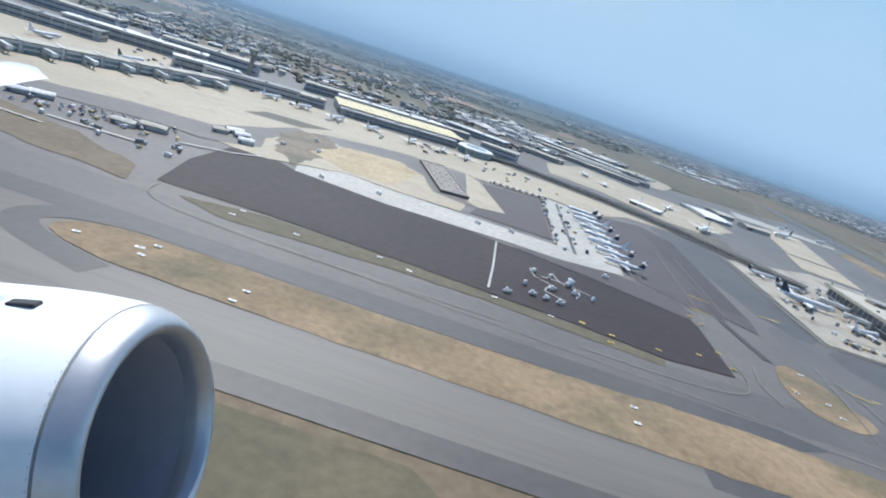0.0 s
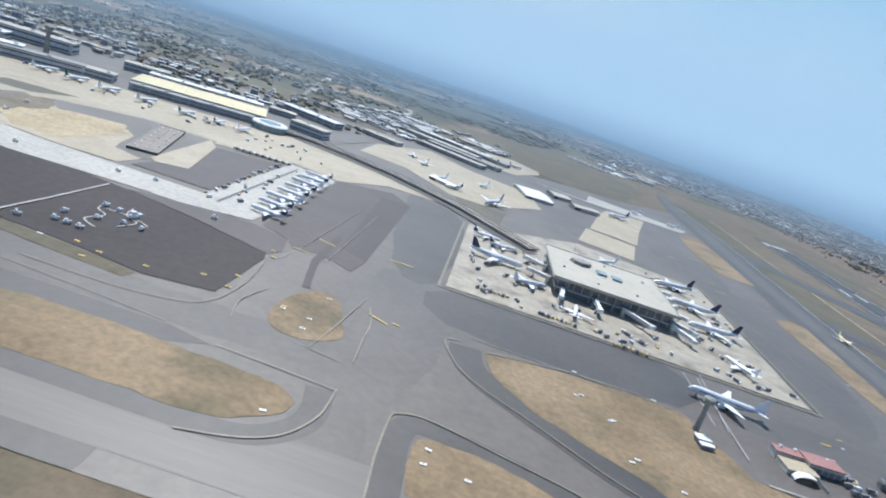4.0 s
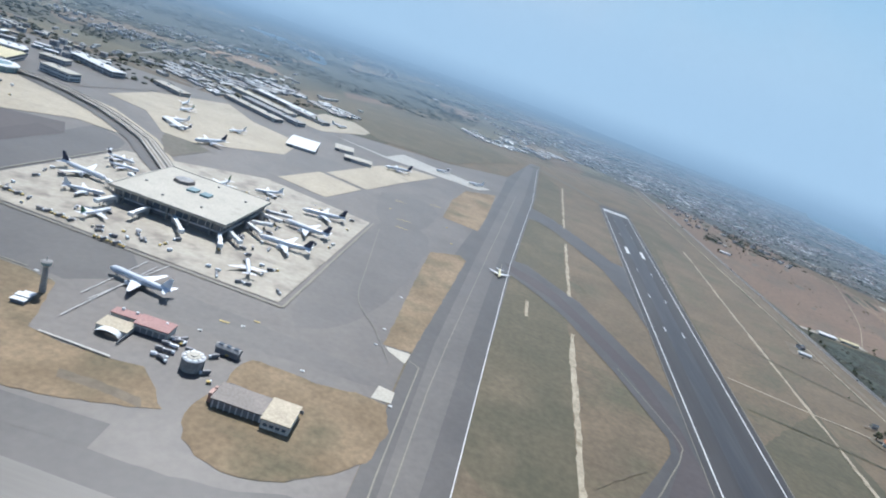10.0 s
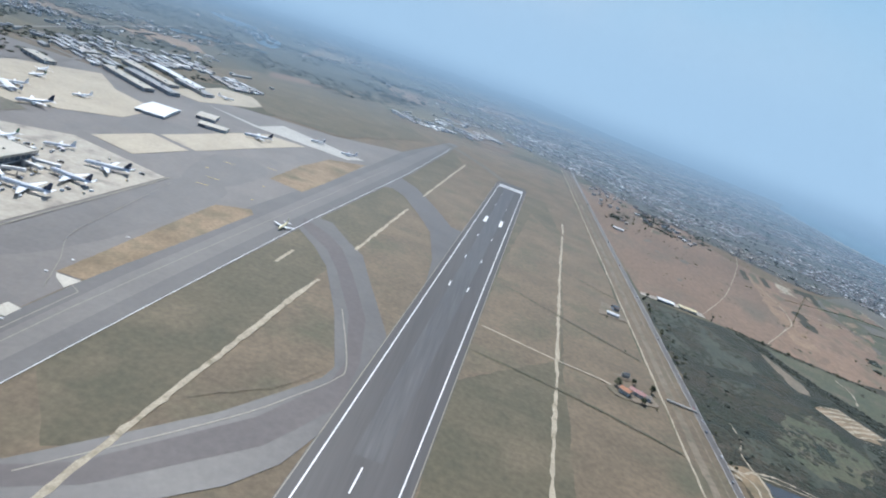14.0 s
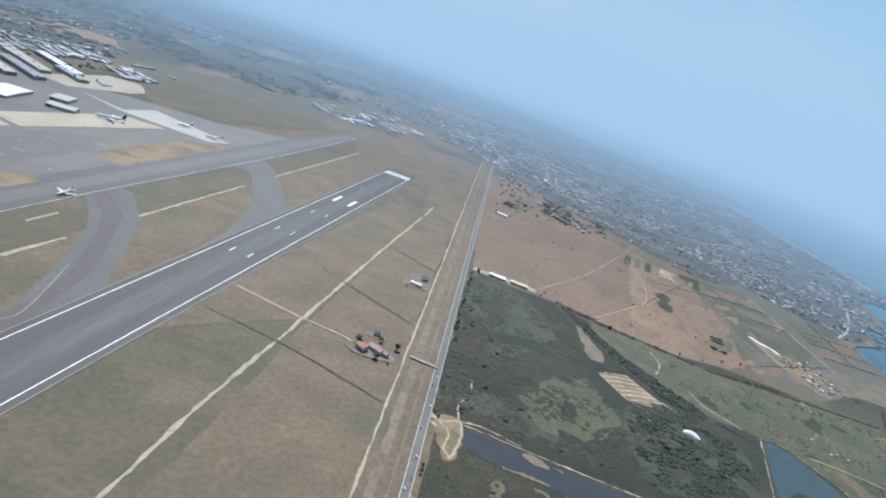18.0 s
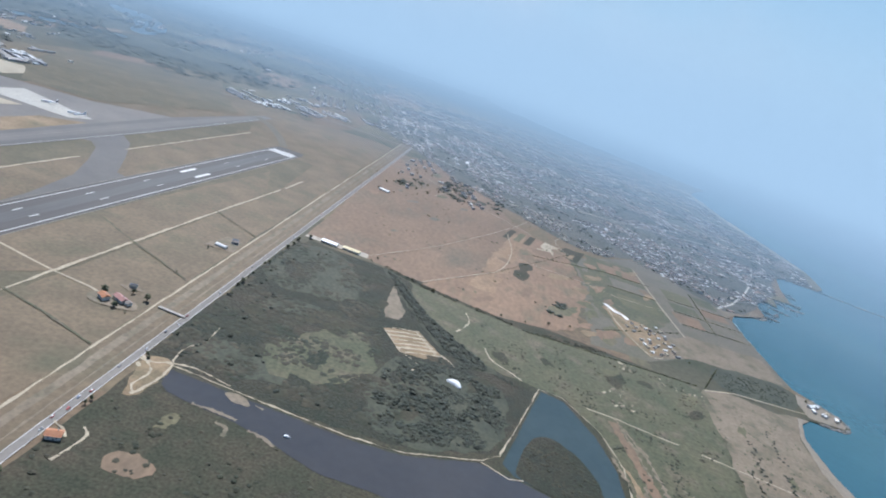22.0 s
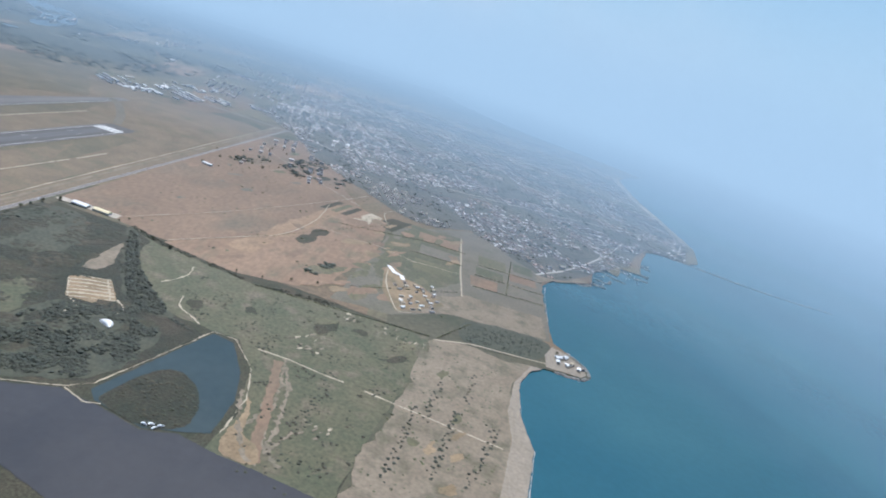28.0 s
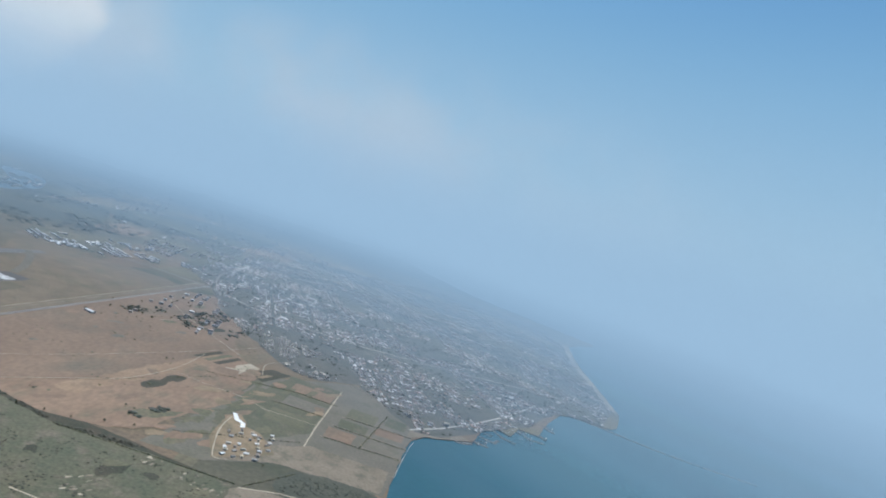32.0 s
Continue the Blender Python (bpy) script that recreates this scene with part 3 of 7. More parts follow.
# ---- land, sea and far distance ----
COAST = [(-5200, -3000), (1180, -3000), (1172, -400), (1150, 60), (1136, 230), (1142, 337), (1148, 389), (1137, 430), (1136, 480), (1146, 510), (1162, 526), (1180, 527), (1198, 529), (1206, 540), (1203, 558),
         (1188, 576), (1175, 590), (1168, 640), (1167, 700), (1169, 765), (1182, 796), (1210, 818), (1240, 842), (1250, 905), (1268, 950), (1292, 930), (1306, 985), (1338, 985), (1352, 1060), (1385, 1170),
         (1420, 1205), (1470, 1190), (1500, 1222), (1528, 1360), (1512, 1600), (1494, 1850), (1492, 2230), (1560, 2400), (1640, 2560), (1420, 2720), (1110, 2900), (820, 3300), (520, 4000), (330, 6200), (-5200, 6200)]
sheet("ground", frayed(COAST, 3.0, 12.0), 0.0, M["land"], "open flat coastal country of dry fields and scrub", "ground", thick=1.6)
sheet("sea", [(-6000, -4000), (7000, -4000), (7000, 7500), (-6000, 7500)], -0.7, M["sea"], "calm blue-green sea", "sea")

# ---- the airfield's grass and pavement ----
sheet("airfield_grass", [(-900, -300), (645, -300), (662, 260), (655, 520), (640, 1120), (600, 1140), (380, 1050), (250, 700), (-900, 520)], 0.05, M["grass"], "dry yellow-green airfield grass", "grass", fray=3.0, piece=20)
sheet("grass_belt", [(395, 165), (425, 130), (437, 141), (460, 520), (480, 860), (440, 990), (436, 690), (410, 400)], 0.10, M["grass_green"], "greener grass between taxiway and runway", "grass", fray=1.5)
sheet("grass_belt", [(535, 240), (548, -200), (592, -200), (600, 330), (616, 640), (600, 800), (575, 800)], 0.10, M["grass_green"], "greener grass beside the runway", "grass", fray=1.5)
sheet("near_grass", [(-900, -260), (-40, -260), (40, 40), (6, 71), (-900, 74)], 0.12, M["grass_green"], "green grass below the runway", "grass", fray=1.0)
PAVED = [(-900, 74), (20, 74), (300, 74), (366, 120), (368, 228), (371, 370), (384, 470), (396, 640), (404, 790), (330, 730), (230, 700), (120, 640), (-40, 620), (-500, 520), (-900, 470)]
sheet("airfield_pavement", PAVED, 0.14, M["asphalt"], "wide worn grey asphalt of taxiways and stands", "pavement")
runway_25 = sheet("runway", [(-900, 81), (366, 81), (366, 101), (-900, 101)], 0.20, M["runway"], "grey asphalt runway, rubber-streaked", "runway")
sheet("runway_shoulder", [(-900, 74), (100, 74), (100, 81), (-900, 81)], 0.20, M["asphalt_shoulder"], "darker asphalt runway shoulder", "runway")
sheet("taxiway_shoulder", [(-900, 120.5), (88, 120.5), (100, 127), (88, 130), (-900, 130)], 0.20, M["asphalt_shoulder"], "darker asphalt taxiway shoulder", "taxiway")
# the loop of dark shoulder round the rounded grass ends
strip("taxiway_shoulder", [(-60, 97.5), (-78, 104), (-84, 111), (-79, 119), (-62, 124.5), (-30, 124.5)], 7, 0.22, M["asphalt_shoulder"], "dark curved shoulder round a grass end", "taxiway", smooth=8)
strip("taxiway_shoulder", [(60, 97), (104, 96.5), (120, 97.5), (128.5, 104.5), (131, 113), (129.5, 124)], 7, 0.22, M["asphalt_shoulder"], "dark curved shoulder round a grass end", "taxiway", smooth=8)
strip("taxiway_shoulder", [(151.5, 86), (151, 100), (150.6, 112), (152.5, 120.5), (160, 122), (178, 118), (196, 111.5), (222, 100)], 7, 0.22, M["asphalt_shoulder"], "dark curved shoulder round a grass island", "taxiway", smooth=8)
strip("taxiway_shoulder", [(164, 177), (166, 164), (174, 154), (190, 142), (210, 128), (236, 117), (262, 115.5), (300, 118)], 11, 0.22, M["asphalt_shoulder"], "dark curved shoulder beside bare earth", "taxiway", smooth=8)

# worn lanes and repairs in the asphalt
for k, pts in enumerate(([(-300, 131), (86, 131), (118, 136), (118, 146), (60, 149), (-300, 146)], [(122, 128), (146, 124), (160, 190), (156, 226), (128, 226)], [(156, 190), (240, 186), (244, 224), (156, 225)], [(314, 226), (338, 230), (352, 300), (352, 400), (318, 400)], [(262, 186), (355, 188), (354, 198), (264, 206)], [(128, 240), (150, 232), (154, 352), (128, 380), (116, 380)],
                     [(316, 400), (340, 402), (350, 470), (330, 500), (300, 480)], [(220, 470), (250, 470), (262, 520), (240, 530), (214, 512)], [(180, 110), (300, 96), (364, 104), (364, 122), (312, 112), (240, 118)], [(128, 84), (144, 84), (142, 120), (128, 120)])):
    sheet("asphalt_lane", pts, 0.165, M["asphalt_pale"] if k % 3 != 2 else M["asphalt_shoulder"], "worn lane of differently aged asphalt", "pavement", smooth=3, fray=1.5, piece=5)
sheet("grass_island", [(-78, 112), (-72, 118), (-58, 120), (-20, 119.5), (30, 120), (70, 122.5), (98, 121), (112, 120.5), (121, 119), (125.5, 115), (124.5, 109), (119, 103.7), (110, 99.5), (80, 99.5), (20, 100), (-40, 101.5), (-62, 103), (-75, 107)],
      0.26, M["earth"], "long dry grass island worn brown", "grass", smooth=3, fray=0.8, piece=3)
sheet("grass_island", [(105.5, 152), (105.2, 166), (109, 177), (115.3, 182.5), (121, 177), (125, 165), (127.5, 153), (119, 145.5), (110.8, 145.5)], 0.26, M["earth"], "small brown grass island", "grass", smooth=4, fray=0.5, piece=2)
sheet("grass_island", [(155.2, 115.5), (161, 117.7), (174, 116.8), (186, 112.5), (200, 105), (196, 99), (160, 95), (155, 98.5), (154.5, 106)], 0.26, M["earth"], "pale brown grass island", "grass", smooth=3, fray=0.6, piece=2)
sheet("grass_island", [(171, 176), (179, 178.8), (199, 182), (225, 183.5), (240, 181), (247, 166), (253, 152), (260, 150), (281, 150), (292, 152.5), (307, 136.5), (290, 129), (277, 124.5), (255, 121), (236, 121), (222, 126), (213, 132), (200.5, 139), (184, 149.5), (173, 163)],
      0.26, M["earth"], "bare brown earth and dry turf by the tower", "grass", fray=1.0, piece=3)
sheet("earth_patch", [(274, 137.5), (287, 138.5), (299.5, 137.5), (302.5, 133.5), (288, 134.5), (276, 134)], 0.30, M["beach"], "pale dug strip of earth", "ground", fray=0.5, piece=2)
sheet("verge", [(-72, 153), (-50, 159.5), (-17, 159.5), (20, 157), (42, 155), (66, 151.5), (65, 146.4), (41.5, 148.6), (15, 151), (-9.5, 151), (-30, 149), (-58, 146)], 0.26, M["grass_green"], "narrow grassy verge along the new stand", "grass", fray=0.5, piece=3)
sheet("earth_field", [(356.7, 224), (369, 226), (375, 300), (381, 378), (376, 386), (357, 371), (356.5, 300)], 0.26, M["earth"], "brown bare strip beside the taxiway", "grass", fray=0.5, piece=3)
sheet("earth_field", [(354, 470), (384, 466), (389, 540), (393, 638), (362, 606), (354, 540)], 0.26, M["earth"], "brown bare strip beside the taxiway", "grass", fray=0.8, piece=4)
sheet("earth_field", [(317, 177.5), (340, 177.5), (368, 180), (368, 146), (349, 126), (332, 121.5), (318, 128), (313, 142), (316, 158)], 0.25, M["earth"], "bare brown earth round the long shed", "grass", smooth=2, fray=1.2, piece=3)
sheet("concrete_patch", [(361, 181), (368.5, 182), (368.5, 190), (362, 191)], 0.30, M["roof_grey"], "pale concrete patch", "pavement")
sheet("concrete_patch", [(360, 219.5), (368, 214), (369, 224), (357.5, 223)], 0.30, M["roof_grey"], "pale concrete patch", "pavement")
sheet("earth_field", [(-150, 158), (-86, 152), (-92, 166), (-120, 180), (-170, 190), (-200, 175)], 0.26, M["grass"], "brown grass by the car compound", "grass", fray=2.5, piece=4)

# ---- aprons ----
sheet("new_stand", [(-82, 159.5), (-88, 191), (-88.5, 227), (-80, 235), (-63, 223), (-49, 229), (-21, 223), (22, 217), (55, 209.5), (87.5, 198.5), (88.8, 194), (87.8, 156), (67, 152), (42, 156), (20, 157.5), (-17, 160), (-50, 161)], 0.30, M["asphalt_new"], "freshly laid dark purple-grey asphalt stand", "pavement")
sheet("stand_lane", [(24, 217.4), (49, 226.6), (71, 226), (88, 222), (91, 206), (88, 198.8), (55, 210)], 0.29, M["asphalt_purple"], "older brown-grey asphalt beside the new stand", "pavement")
sheet("dark_stand", [(76, 349), (107, 366), (121.5, 346), (119.5, 224), (117, 209), (104, 217), (92, 214), (88, 222), (75, 228)], 0.27, M["asphalt_purple"], "purple-grey apron behind the parked jets", "pavement")
sheet("dark_stand", [(104, 346), (121, 346), (119.2, 226), (107, 232)], 0.275, M["asphalt_dark"], "darker strip of newer asphalt on the apron", "pavement", fray=0.5, piece=6)
strip("drain_band", [(103.6, 246), (103.4, 208), (106, 193), (108.2, 181)], 3.0, 0.33, M["asphalt_dark"], "dark band of patched asphalt", "pavement", fray=0.4)
sheet("service_road", [(-62, 222), (-25, 217.5), (22, 221.5), (44, 222), (70, 229), (76, 340), (74, 347), (46, 352), (43, 243), (14, 243), (-27, 243), (-47, 245), (-64, 232)], 0.34, M["concrete"], "L-shaped pale concrete road and stand", "pavement")
sheet("stand_joint", [(50.5, 238), (52, 238), (53.5, 345), (52, 345)], 0.40, M["asphalt_shoulder"], "dark drainage strip in the concrete", "pavement")
sheet("dark_stand", [(9, 331), (42, 341), (42.5, 250), (6, 250), (9, 264), (22, 271)], 0.36, M["asphalt_purple"], "dark asphalt yard inside the concrete", "pavement")
sheet("concrete_patch", [(-1, 345), (8, 332), (22, 271.5), (9, 265), (4, 270)], 0.352, M["concrete_tan"], "tan concrete wedge beside the parking deck", "pavement")
sheet("sand_yard", [(-70, 266), (-60, 304), (-34, 313), (-22, 294), (-28, 254), (-48, 250)], 0.38, M["sand"], "yellow sandy building plot", "ground", fray=2.5, piece=3)
sheet("sand_yard", [(-66, 231), (-78, 246), (-90, 284), (-86, 306), (-76, 317), (-64, 298), (-61, 262)], 0.37, M["beach"], "brown dug earth beside the sandy plot", "ground", fray=2.5, piece=3)
sheet("dark_stand", [(-117, 308), (-113, 330), (-78, 340), (-90, 316)], 0.36, M["grass_worn"], "worn grey-green strip in the apron", "grass", fray=1.0, piece=4)
sheet("apron_lane", [(-300, 190), (-300, 214), (-170, 228), (-141, 245), (-110, 253), (-97, 285), (-90, 312), (-84, 308), (-88, 262), (-82, 240), (-98, 225), (-118, 224), (-150, 214)], 0.345, M["asphalt"], "grey asphalt lane before the car compound", "pavement", fray=1.2, piece=5)
sheet("apron_lane", [(-78, 318), (-40, 342), (-28, 344), (3, 345), (4, 262), (-12, 266), (-20, 296), (-27, 304), (-44, 302), (-64, 300)], 0.345, M["asphalt"], "grey asphalt lane round the parking deck", "pavement", fray=1.2, piece=5)
sheet("grass_patch", [(150, 406), (143, 424), (166, 426), (181, 419), (176, 376), (168, 379)], 0.345, M["grass_worn"], "grey worn patch between track and stand", "grass", fray=1.0, piece=4)
sheet("main_apron", [(-300, 196), (-174, 213), (-163, 216), (-144, 219), (-132, 223), (-118, 232), (-104, 240), (-96, 228), (-88, 226), (-75, 226), (-64, 234), (-47, 246), (-27, 244), (2, 246), (6, 282), (2, 340), (40, 346), (46, 357), (0, 357), (-66, 371), (-110, 363), (-169, 361), (-300, 320)],
      0.31, M["concrete_tan"], "tan concrete apron before the old pier", "pavement", fray=0.8, piece=6)
sheet("main_apron", [(-560, 330), (-220, 312), (-169, 360), (-110, 362), (-66, 370), (0, 356), (46, 357), (76, 349), (102, 382), (140, 384), (160, 372), (188, 338), (196, 352), (150, 402), (92, 442), (40, 452), (0, 425), (-60, 412), (-111, 405), (-176, 436), (-560, 420)],
      0.32, M["concrete_tan"], "broad tan concrete apron before the terminal", "pavement")
sheet("main_apron", [(60, 480), (62, 545), (104, 614), (150, 570), (204, 552), (212, 488), (166, 426), (140, 425), (100, 470)], 0.32, M["concrete_tan"], "tan concrete stand behind the people mover", "pavement")
sheet("main_apron", [(154, 653), (160, 770), (228, 800), (226, 720), (195, 648)], 0.32, M["concrete_tan"], "tan concrete stand by the hangars", "pavement")
pier_apron = sheet("pier_apron", [(153, 229), (157, 352), (184, 368), (232, 402), (312, 386), (308, 227)], 0.38, M["concrete_stand"], "square concrete stand round the pier, oil-stained", "pavement")
for a, b in (((150, 226.5), (311, 224)), ((311, 224), (314, 388)), ((150, 226.5), (154, 354))):
    strip("apron_edge_line", [a, b], 1.2, 0.44, M["paint_line"], "pale painted apron edge", "", parent=pier_apron)
sheet("concrete_pad", [(234, 417), (248, 474), (286, 464), (273, 408)], 0.32, M["concrete_tan"], "rectangular tan concrete pad", "pavement")
sheet("concrete_pad", [(252, 479), (275, 575), (290, 614), (330, 621), (307, 542), (289, 470)], 0.32, M["concrete_tan"], "rectangular tan concrete pad", "pavement")
sheet("concrete_strip", [(206, 650), (271, 636), (281, 683), (386, 657), (374, 632), (270, 628)], 0.33, M["concrete"], "long white concrete taxi strip", "pavement")

# ---- main taxiway and far runway ----
def runx(y, k=0.0):
    """x of the far runway's middle line at y; k from -1 (left edge) to 1."""
    return 517.8 + (y - 220) * 0.0594 + k * 16.7


sheet("taxiway", [(366, -300), (366, 120), (369, 228), (371, 370), (396, 640), (404, 790), (440, 1010), (456, 1010), (438, 690), (414, 412), (402, 249), (394, 130), (388, -300)], 0.22, M["asphalt_shoulder"], "dark asphalt taxiway with broad shoulders", "taxiway")
taxi = sheet("taxiway", [(374, -300), (374, 120), (377, 240), (388, 412), (408, 690), (432, 960), (444, 960), (426, 690), (403, 412), (392, 249), (385, 120), (382, -300)], 0.26, M["asphalt_pale"], "grey asphalt taxiway strip", "taxiway")
strip("edge_line", [(388, -300), (391.5, 90), (395.5, 147), (400.5, 230), (407.8, 347), (412, 412), (435, 680), (450, 960)], 0.36, 0.30, M["paint"], "white painted taxiway edge", "", parent=taxi)
strip("edge_line", [(377, -100), (377, 110), (380, 200), (383, 249), (395, 412), (415, 670)], 0.4, 0.30, M["paint_line"], "faint yellow centre line", "", parent=taxi)
strip("edge_line", [(372, 60), (372, 140), (374, 215), (369, 218)], 0.5, 0.30, M["paint_line"], "faint yellow edge line", "", parent=taxi)
runway_34 = sheet("runway", [(runx(-500, -1.25), -500), (runx(826, -1.25), 826), (runx(840, -1.0), 840), (runx(840, 1.0), 840), (runx(826, 1.25), 826), (runx(-500, 1.25), -500)], 0.24, M["runway_far"], "long dark asphalt runway with white markings", "runway")
sheet("rubber_band", [(runx(180, -0.35), 180), (runx(790, -0.40), 790), (runx(790, 0.40), 790), (runx(180, 0.35), 180)], 0.27, M["rubber"], "dark tyre rubber in the touchdown zone", "runway")


def dab(name, y, half, k, w, mat=None):
    x = runx(y, 0) + k
    bm = bmesh.new()
    f = bm.faces.new([bm.verts.new((x + u + 0.0594 * v, y + v, 0.31)) for u, v in ((-w, -half), (w, -half), (w, half), (-w, half))])
    part(name, bm, mat or M["paint"], runway_34)


for k in (-1, 1):
    strip("edge_line", [(runx(-500, k * 0.97), -500), (runx(812, k * 0.97), 812)], 0.6, 0.31, M["paint"], "", "", parent=runway_34, piece=60)
    strip("shoulder_line", [(runx(-500, k * 1.22), -500), (runx(812, k * 1.22), 812)], 0.5, 0.31, M["paint_line"], "faint shoulder line", "", parent=runway_34, piece=60)
for i in range(24):
    dab("centre_dash", 113.3 + i * 26.8 if i < 23 else 760, 7.5, 0.0, 0.32, M["paint_worn"] if i > 9 else None)
for y, half in ((745, 4.5), (675, 4.5), (531, 4.5), (458, 4.5), (387, 4.5)):
    for k in (-1, 1):
        dab("touchdown_mark", y, half, k * 5.8, 1.1)
for k in (-1, 1):
    dab("aiming_mark", 600, 13.0, k * 7.0, 2.6)
for i in range(12):
    dab("threshold_stripe", 806, 8.0, (i - 5.5) * 2.6, 0.85)
dab("threshold_bar", 816, 1.2, 0.0, 16.0)

# rapid exit and turn-offs
sheet("exit_taxiway", [(404, 420), (425, 420), (445, 394), (460, 378), (473, 345), (499, 282), (503, 268), (500, 200), (489, 161), (478, 143), (450, 115), (430, 95), (380, 84), (380, 112), (420, 122), (459, 174), (474, 201), (484, 220), (486, 232), (469, 285), (447, 338), (431, 362), (415, 380), (404, 395)], 0.23, M["asphalt_shoulder"], "dark asphalt rapid exit taxiway", "taxiway")
sheet("exit_taxiway", [(407, 408), (430, 394), (446, 376), (464, 340), (486, 288), (495, 244), (497, 205), (480, 166), (444, 124), (400, 96), (398, 104), (436, 130), (472, 180), (488, 218), (489, 240), (477, 286), (454, 338), (438, 366), (412, 390)], 0.25, M["asphalt_purple"], "grey asphalt rapid exit taxiway", "taxiway")
strip("edge_line", [(425, 119), (464, 174), (479, 201), (489, 222), (490, 238), (472, 290)], 0.6, 0.30, M["paint_line"], "faint edge line on the turn-off", "marking", smooth=6, kind="structure")
sheet("exit_taxiway", [(418, 575), (436, 584), (451, 570), (472, 529), (491, 485), (503, 420), (506, 375), (514, 430), (520, 520), (505, 524), (481, 573), (455, 620), (434, 640), (424, 640)], 0.23, M["asphalt_shoulder"], "grey asphalt turn-off curving to the runway", "taxiway")
strip("exit_taxiway", [(440, 985), (470, 955), (510, 900), (540, 845)], 12, 0.225, M["grass_worn"], "grey worn turn at the runway end", "taxiway", smooth=6, fray=0.8)
# gravel service strips
for pts, w in (([(436, 90), (438.6, 150), (449, 316)], 2.6), ([(453.4, 383), (462.3, 531)], 2.2), ([(465.7, 595), (483.5, 860)], 2.2), ([(578, -200), (586, 120), (589, 219), (596, 327), (606, 500), (616, 645)], 2.0), ([(617, 656), (619.5, 706)], 2.2)):
    strip("gravel_strip", pts, w, 0.30, M["track"], "pale gravel service strip with ragged edges", "gravel", fray=1.1, kind="structure", piece=4)
strip("gravel_track", [(548, 337), (596, 327), (622, 324), (642, 318)], 1.6, 0.31, M["track"], "narrow pale service track", "track", fray=0.3)
sheet("grass_patch", [(421, 318), (423, 318), (424, 344), (422, 344)], 0.30, M["track"], "worn pale patch in the grass", "ground", fray=0.3, piece=2)
sheet("dry_field", [(446, 176), (470, 200), (482, 224), (466, 284), (450, 322), (449, 260)], 0.20, M["grass"], "dry yellowed grass inside the turn-off", "grass", fray=1.2, piece=4)
sheet("dry_field", [(470, 366), (496, 304), (504, 362), (499, 421), (487, 480), (468, 512), (462, 440)], 0.20, M["grass"], "dry yellowed grass inside the turn-off", "grass", fray=1.2, piece=4)
sheet("dry_field", [(540, 260), (598, 330), (612, 620), (580, 700), (556, 480)], 0.20, M["grass"], "dry yellowed grass beside the runway", "grass", fray=2.0, piece=5)

# ---- canal, road, marsh, fields and beach ----
def along(y, a, b):
    """x of a long straight line that runs from a at y=200 to b at y=1200."""
    return a + (b - a) * (y - 200) / 1000.0


CY = [-400, 0, 200, 400, 600, 800, 1000, 1200]
strip("perimeter_track", [(along(y, 664.0, 642.5), y) for y in CY], 1.3, 0.20, M["track"], "dusty perimeter track", "track", fray=0.7)
sheet("canal_bank", [(along(-400, 664, 643), -400), (along(1200, 664, 643), 1200), (along(1200, 684, 662), 1200), (along(-400, 684, 662), -400)], 0.14, M["grass"], "dry grassy canal bank", "bank")
strip("canal", [(along(y, 671.0, 649.5), y) for y in CY], 4.5, 0.18, M["beach"], "straight dry sandy canal bed", "canal", fray=0.8)
strip("bank_track", [(along(y, 678, 656), y) for y in CY], 1.0, 0.22, M["beach"], "dusty track on the bank", "track", fray=0.5)
road = strip("road", [(along(y, 685, 664), y) for y in CY], 4.2, 0.22, M["asphalt_pale"], "straight grey road beside the canal", "road")
strip("edge_line", [(along(y, 682.9, 661.9), y) for y in CY], 0.35, 0.26, M["paint_worn"], "worn white edge line", "", parent=road)
strip("edge_line", [(along(y, 687.1, 666.1), y) for y in CY], 0.35, 0.26, M["paint_worn"], "worn white edge line", "", parent=road)

sheet("brown_field", [(684, 540), (670, 900), (668, 1090), (780, 1200), (866, 900), (905, 840), (872, 640), (800, 522), (742, 534)], 0.10, M["field_brown"], "wide brown stubble field", "field", fray=3, piece=12)
sheet("red_field", [(872, 640), (905, 840), (955, 800), (964, 700), (968, 672), (950, 560), (928, 522), (868, 505), (800, 520)], 0.12, M["field_red"], "bare reddish ploughed field", "field", fray=4, piece=12)
sheet("red_field", [(842, 560), (862, 700), (880, 810), (898, 820), (886, 700), (868, 560)], 0.15, M["field_sandy"], "sandy streak across the red field", "field", fray=5, piece=8)
sheet("field_hollow", [(885, 634), (886, 660), (891, 690), (905, 695), (904, 664), (897, 632)], 0.18, M["marsh"], "dark green hollow in the red field", "field", smooth=4, fray=1.5, piece=3)
for i, x in enumerate((866, 880, 894)):
    sheet("garden_plot", [(x, 780), (x + 10, 831), (x + 18.5, 831), (x + 8.5, 780)], 0.16, M["marsh" if i != 1 else "field_olive"], "dark strip of market garden", "field", fray=0.6, piece=4)
sheet("garden_plot", [(912, 777), (925, 828), (943, 820), (934, 773)], 0.16, M["track"], "pale bare garden plot", "field", fray=0.6, piece=4)
sheet("garden_plot", [(938, 794), (954, 837), (982, 838), (966, 774)], 0.16, M["marsh"], "dark green garden plot", "field", fray=1.5, piece=4)
for x, y in ((976, 770), (996, 760), (1020, 780)):
    sheet("garden_plot", [(x, y), (x + 9, y + 2), (x + 11, y + 34), (x + 2, y + 32)], 0.16, M["field_olive"], "small rectangular market-garden plot", "field", fray=0.6, piece=4)
sheet("meadow", [(966, 690), (960, 795), (1060, 905), (1168, 830), (1168, 700), (1172, 590), (1064, 575), (1018, 530), (960, 520)], 0.09, M["grass_worn"], "olive and brown meadows near the shore", "meadow", fray=3, piece=12)
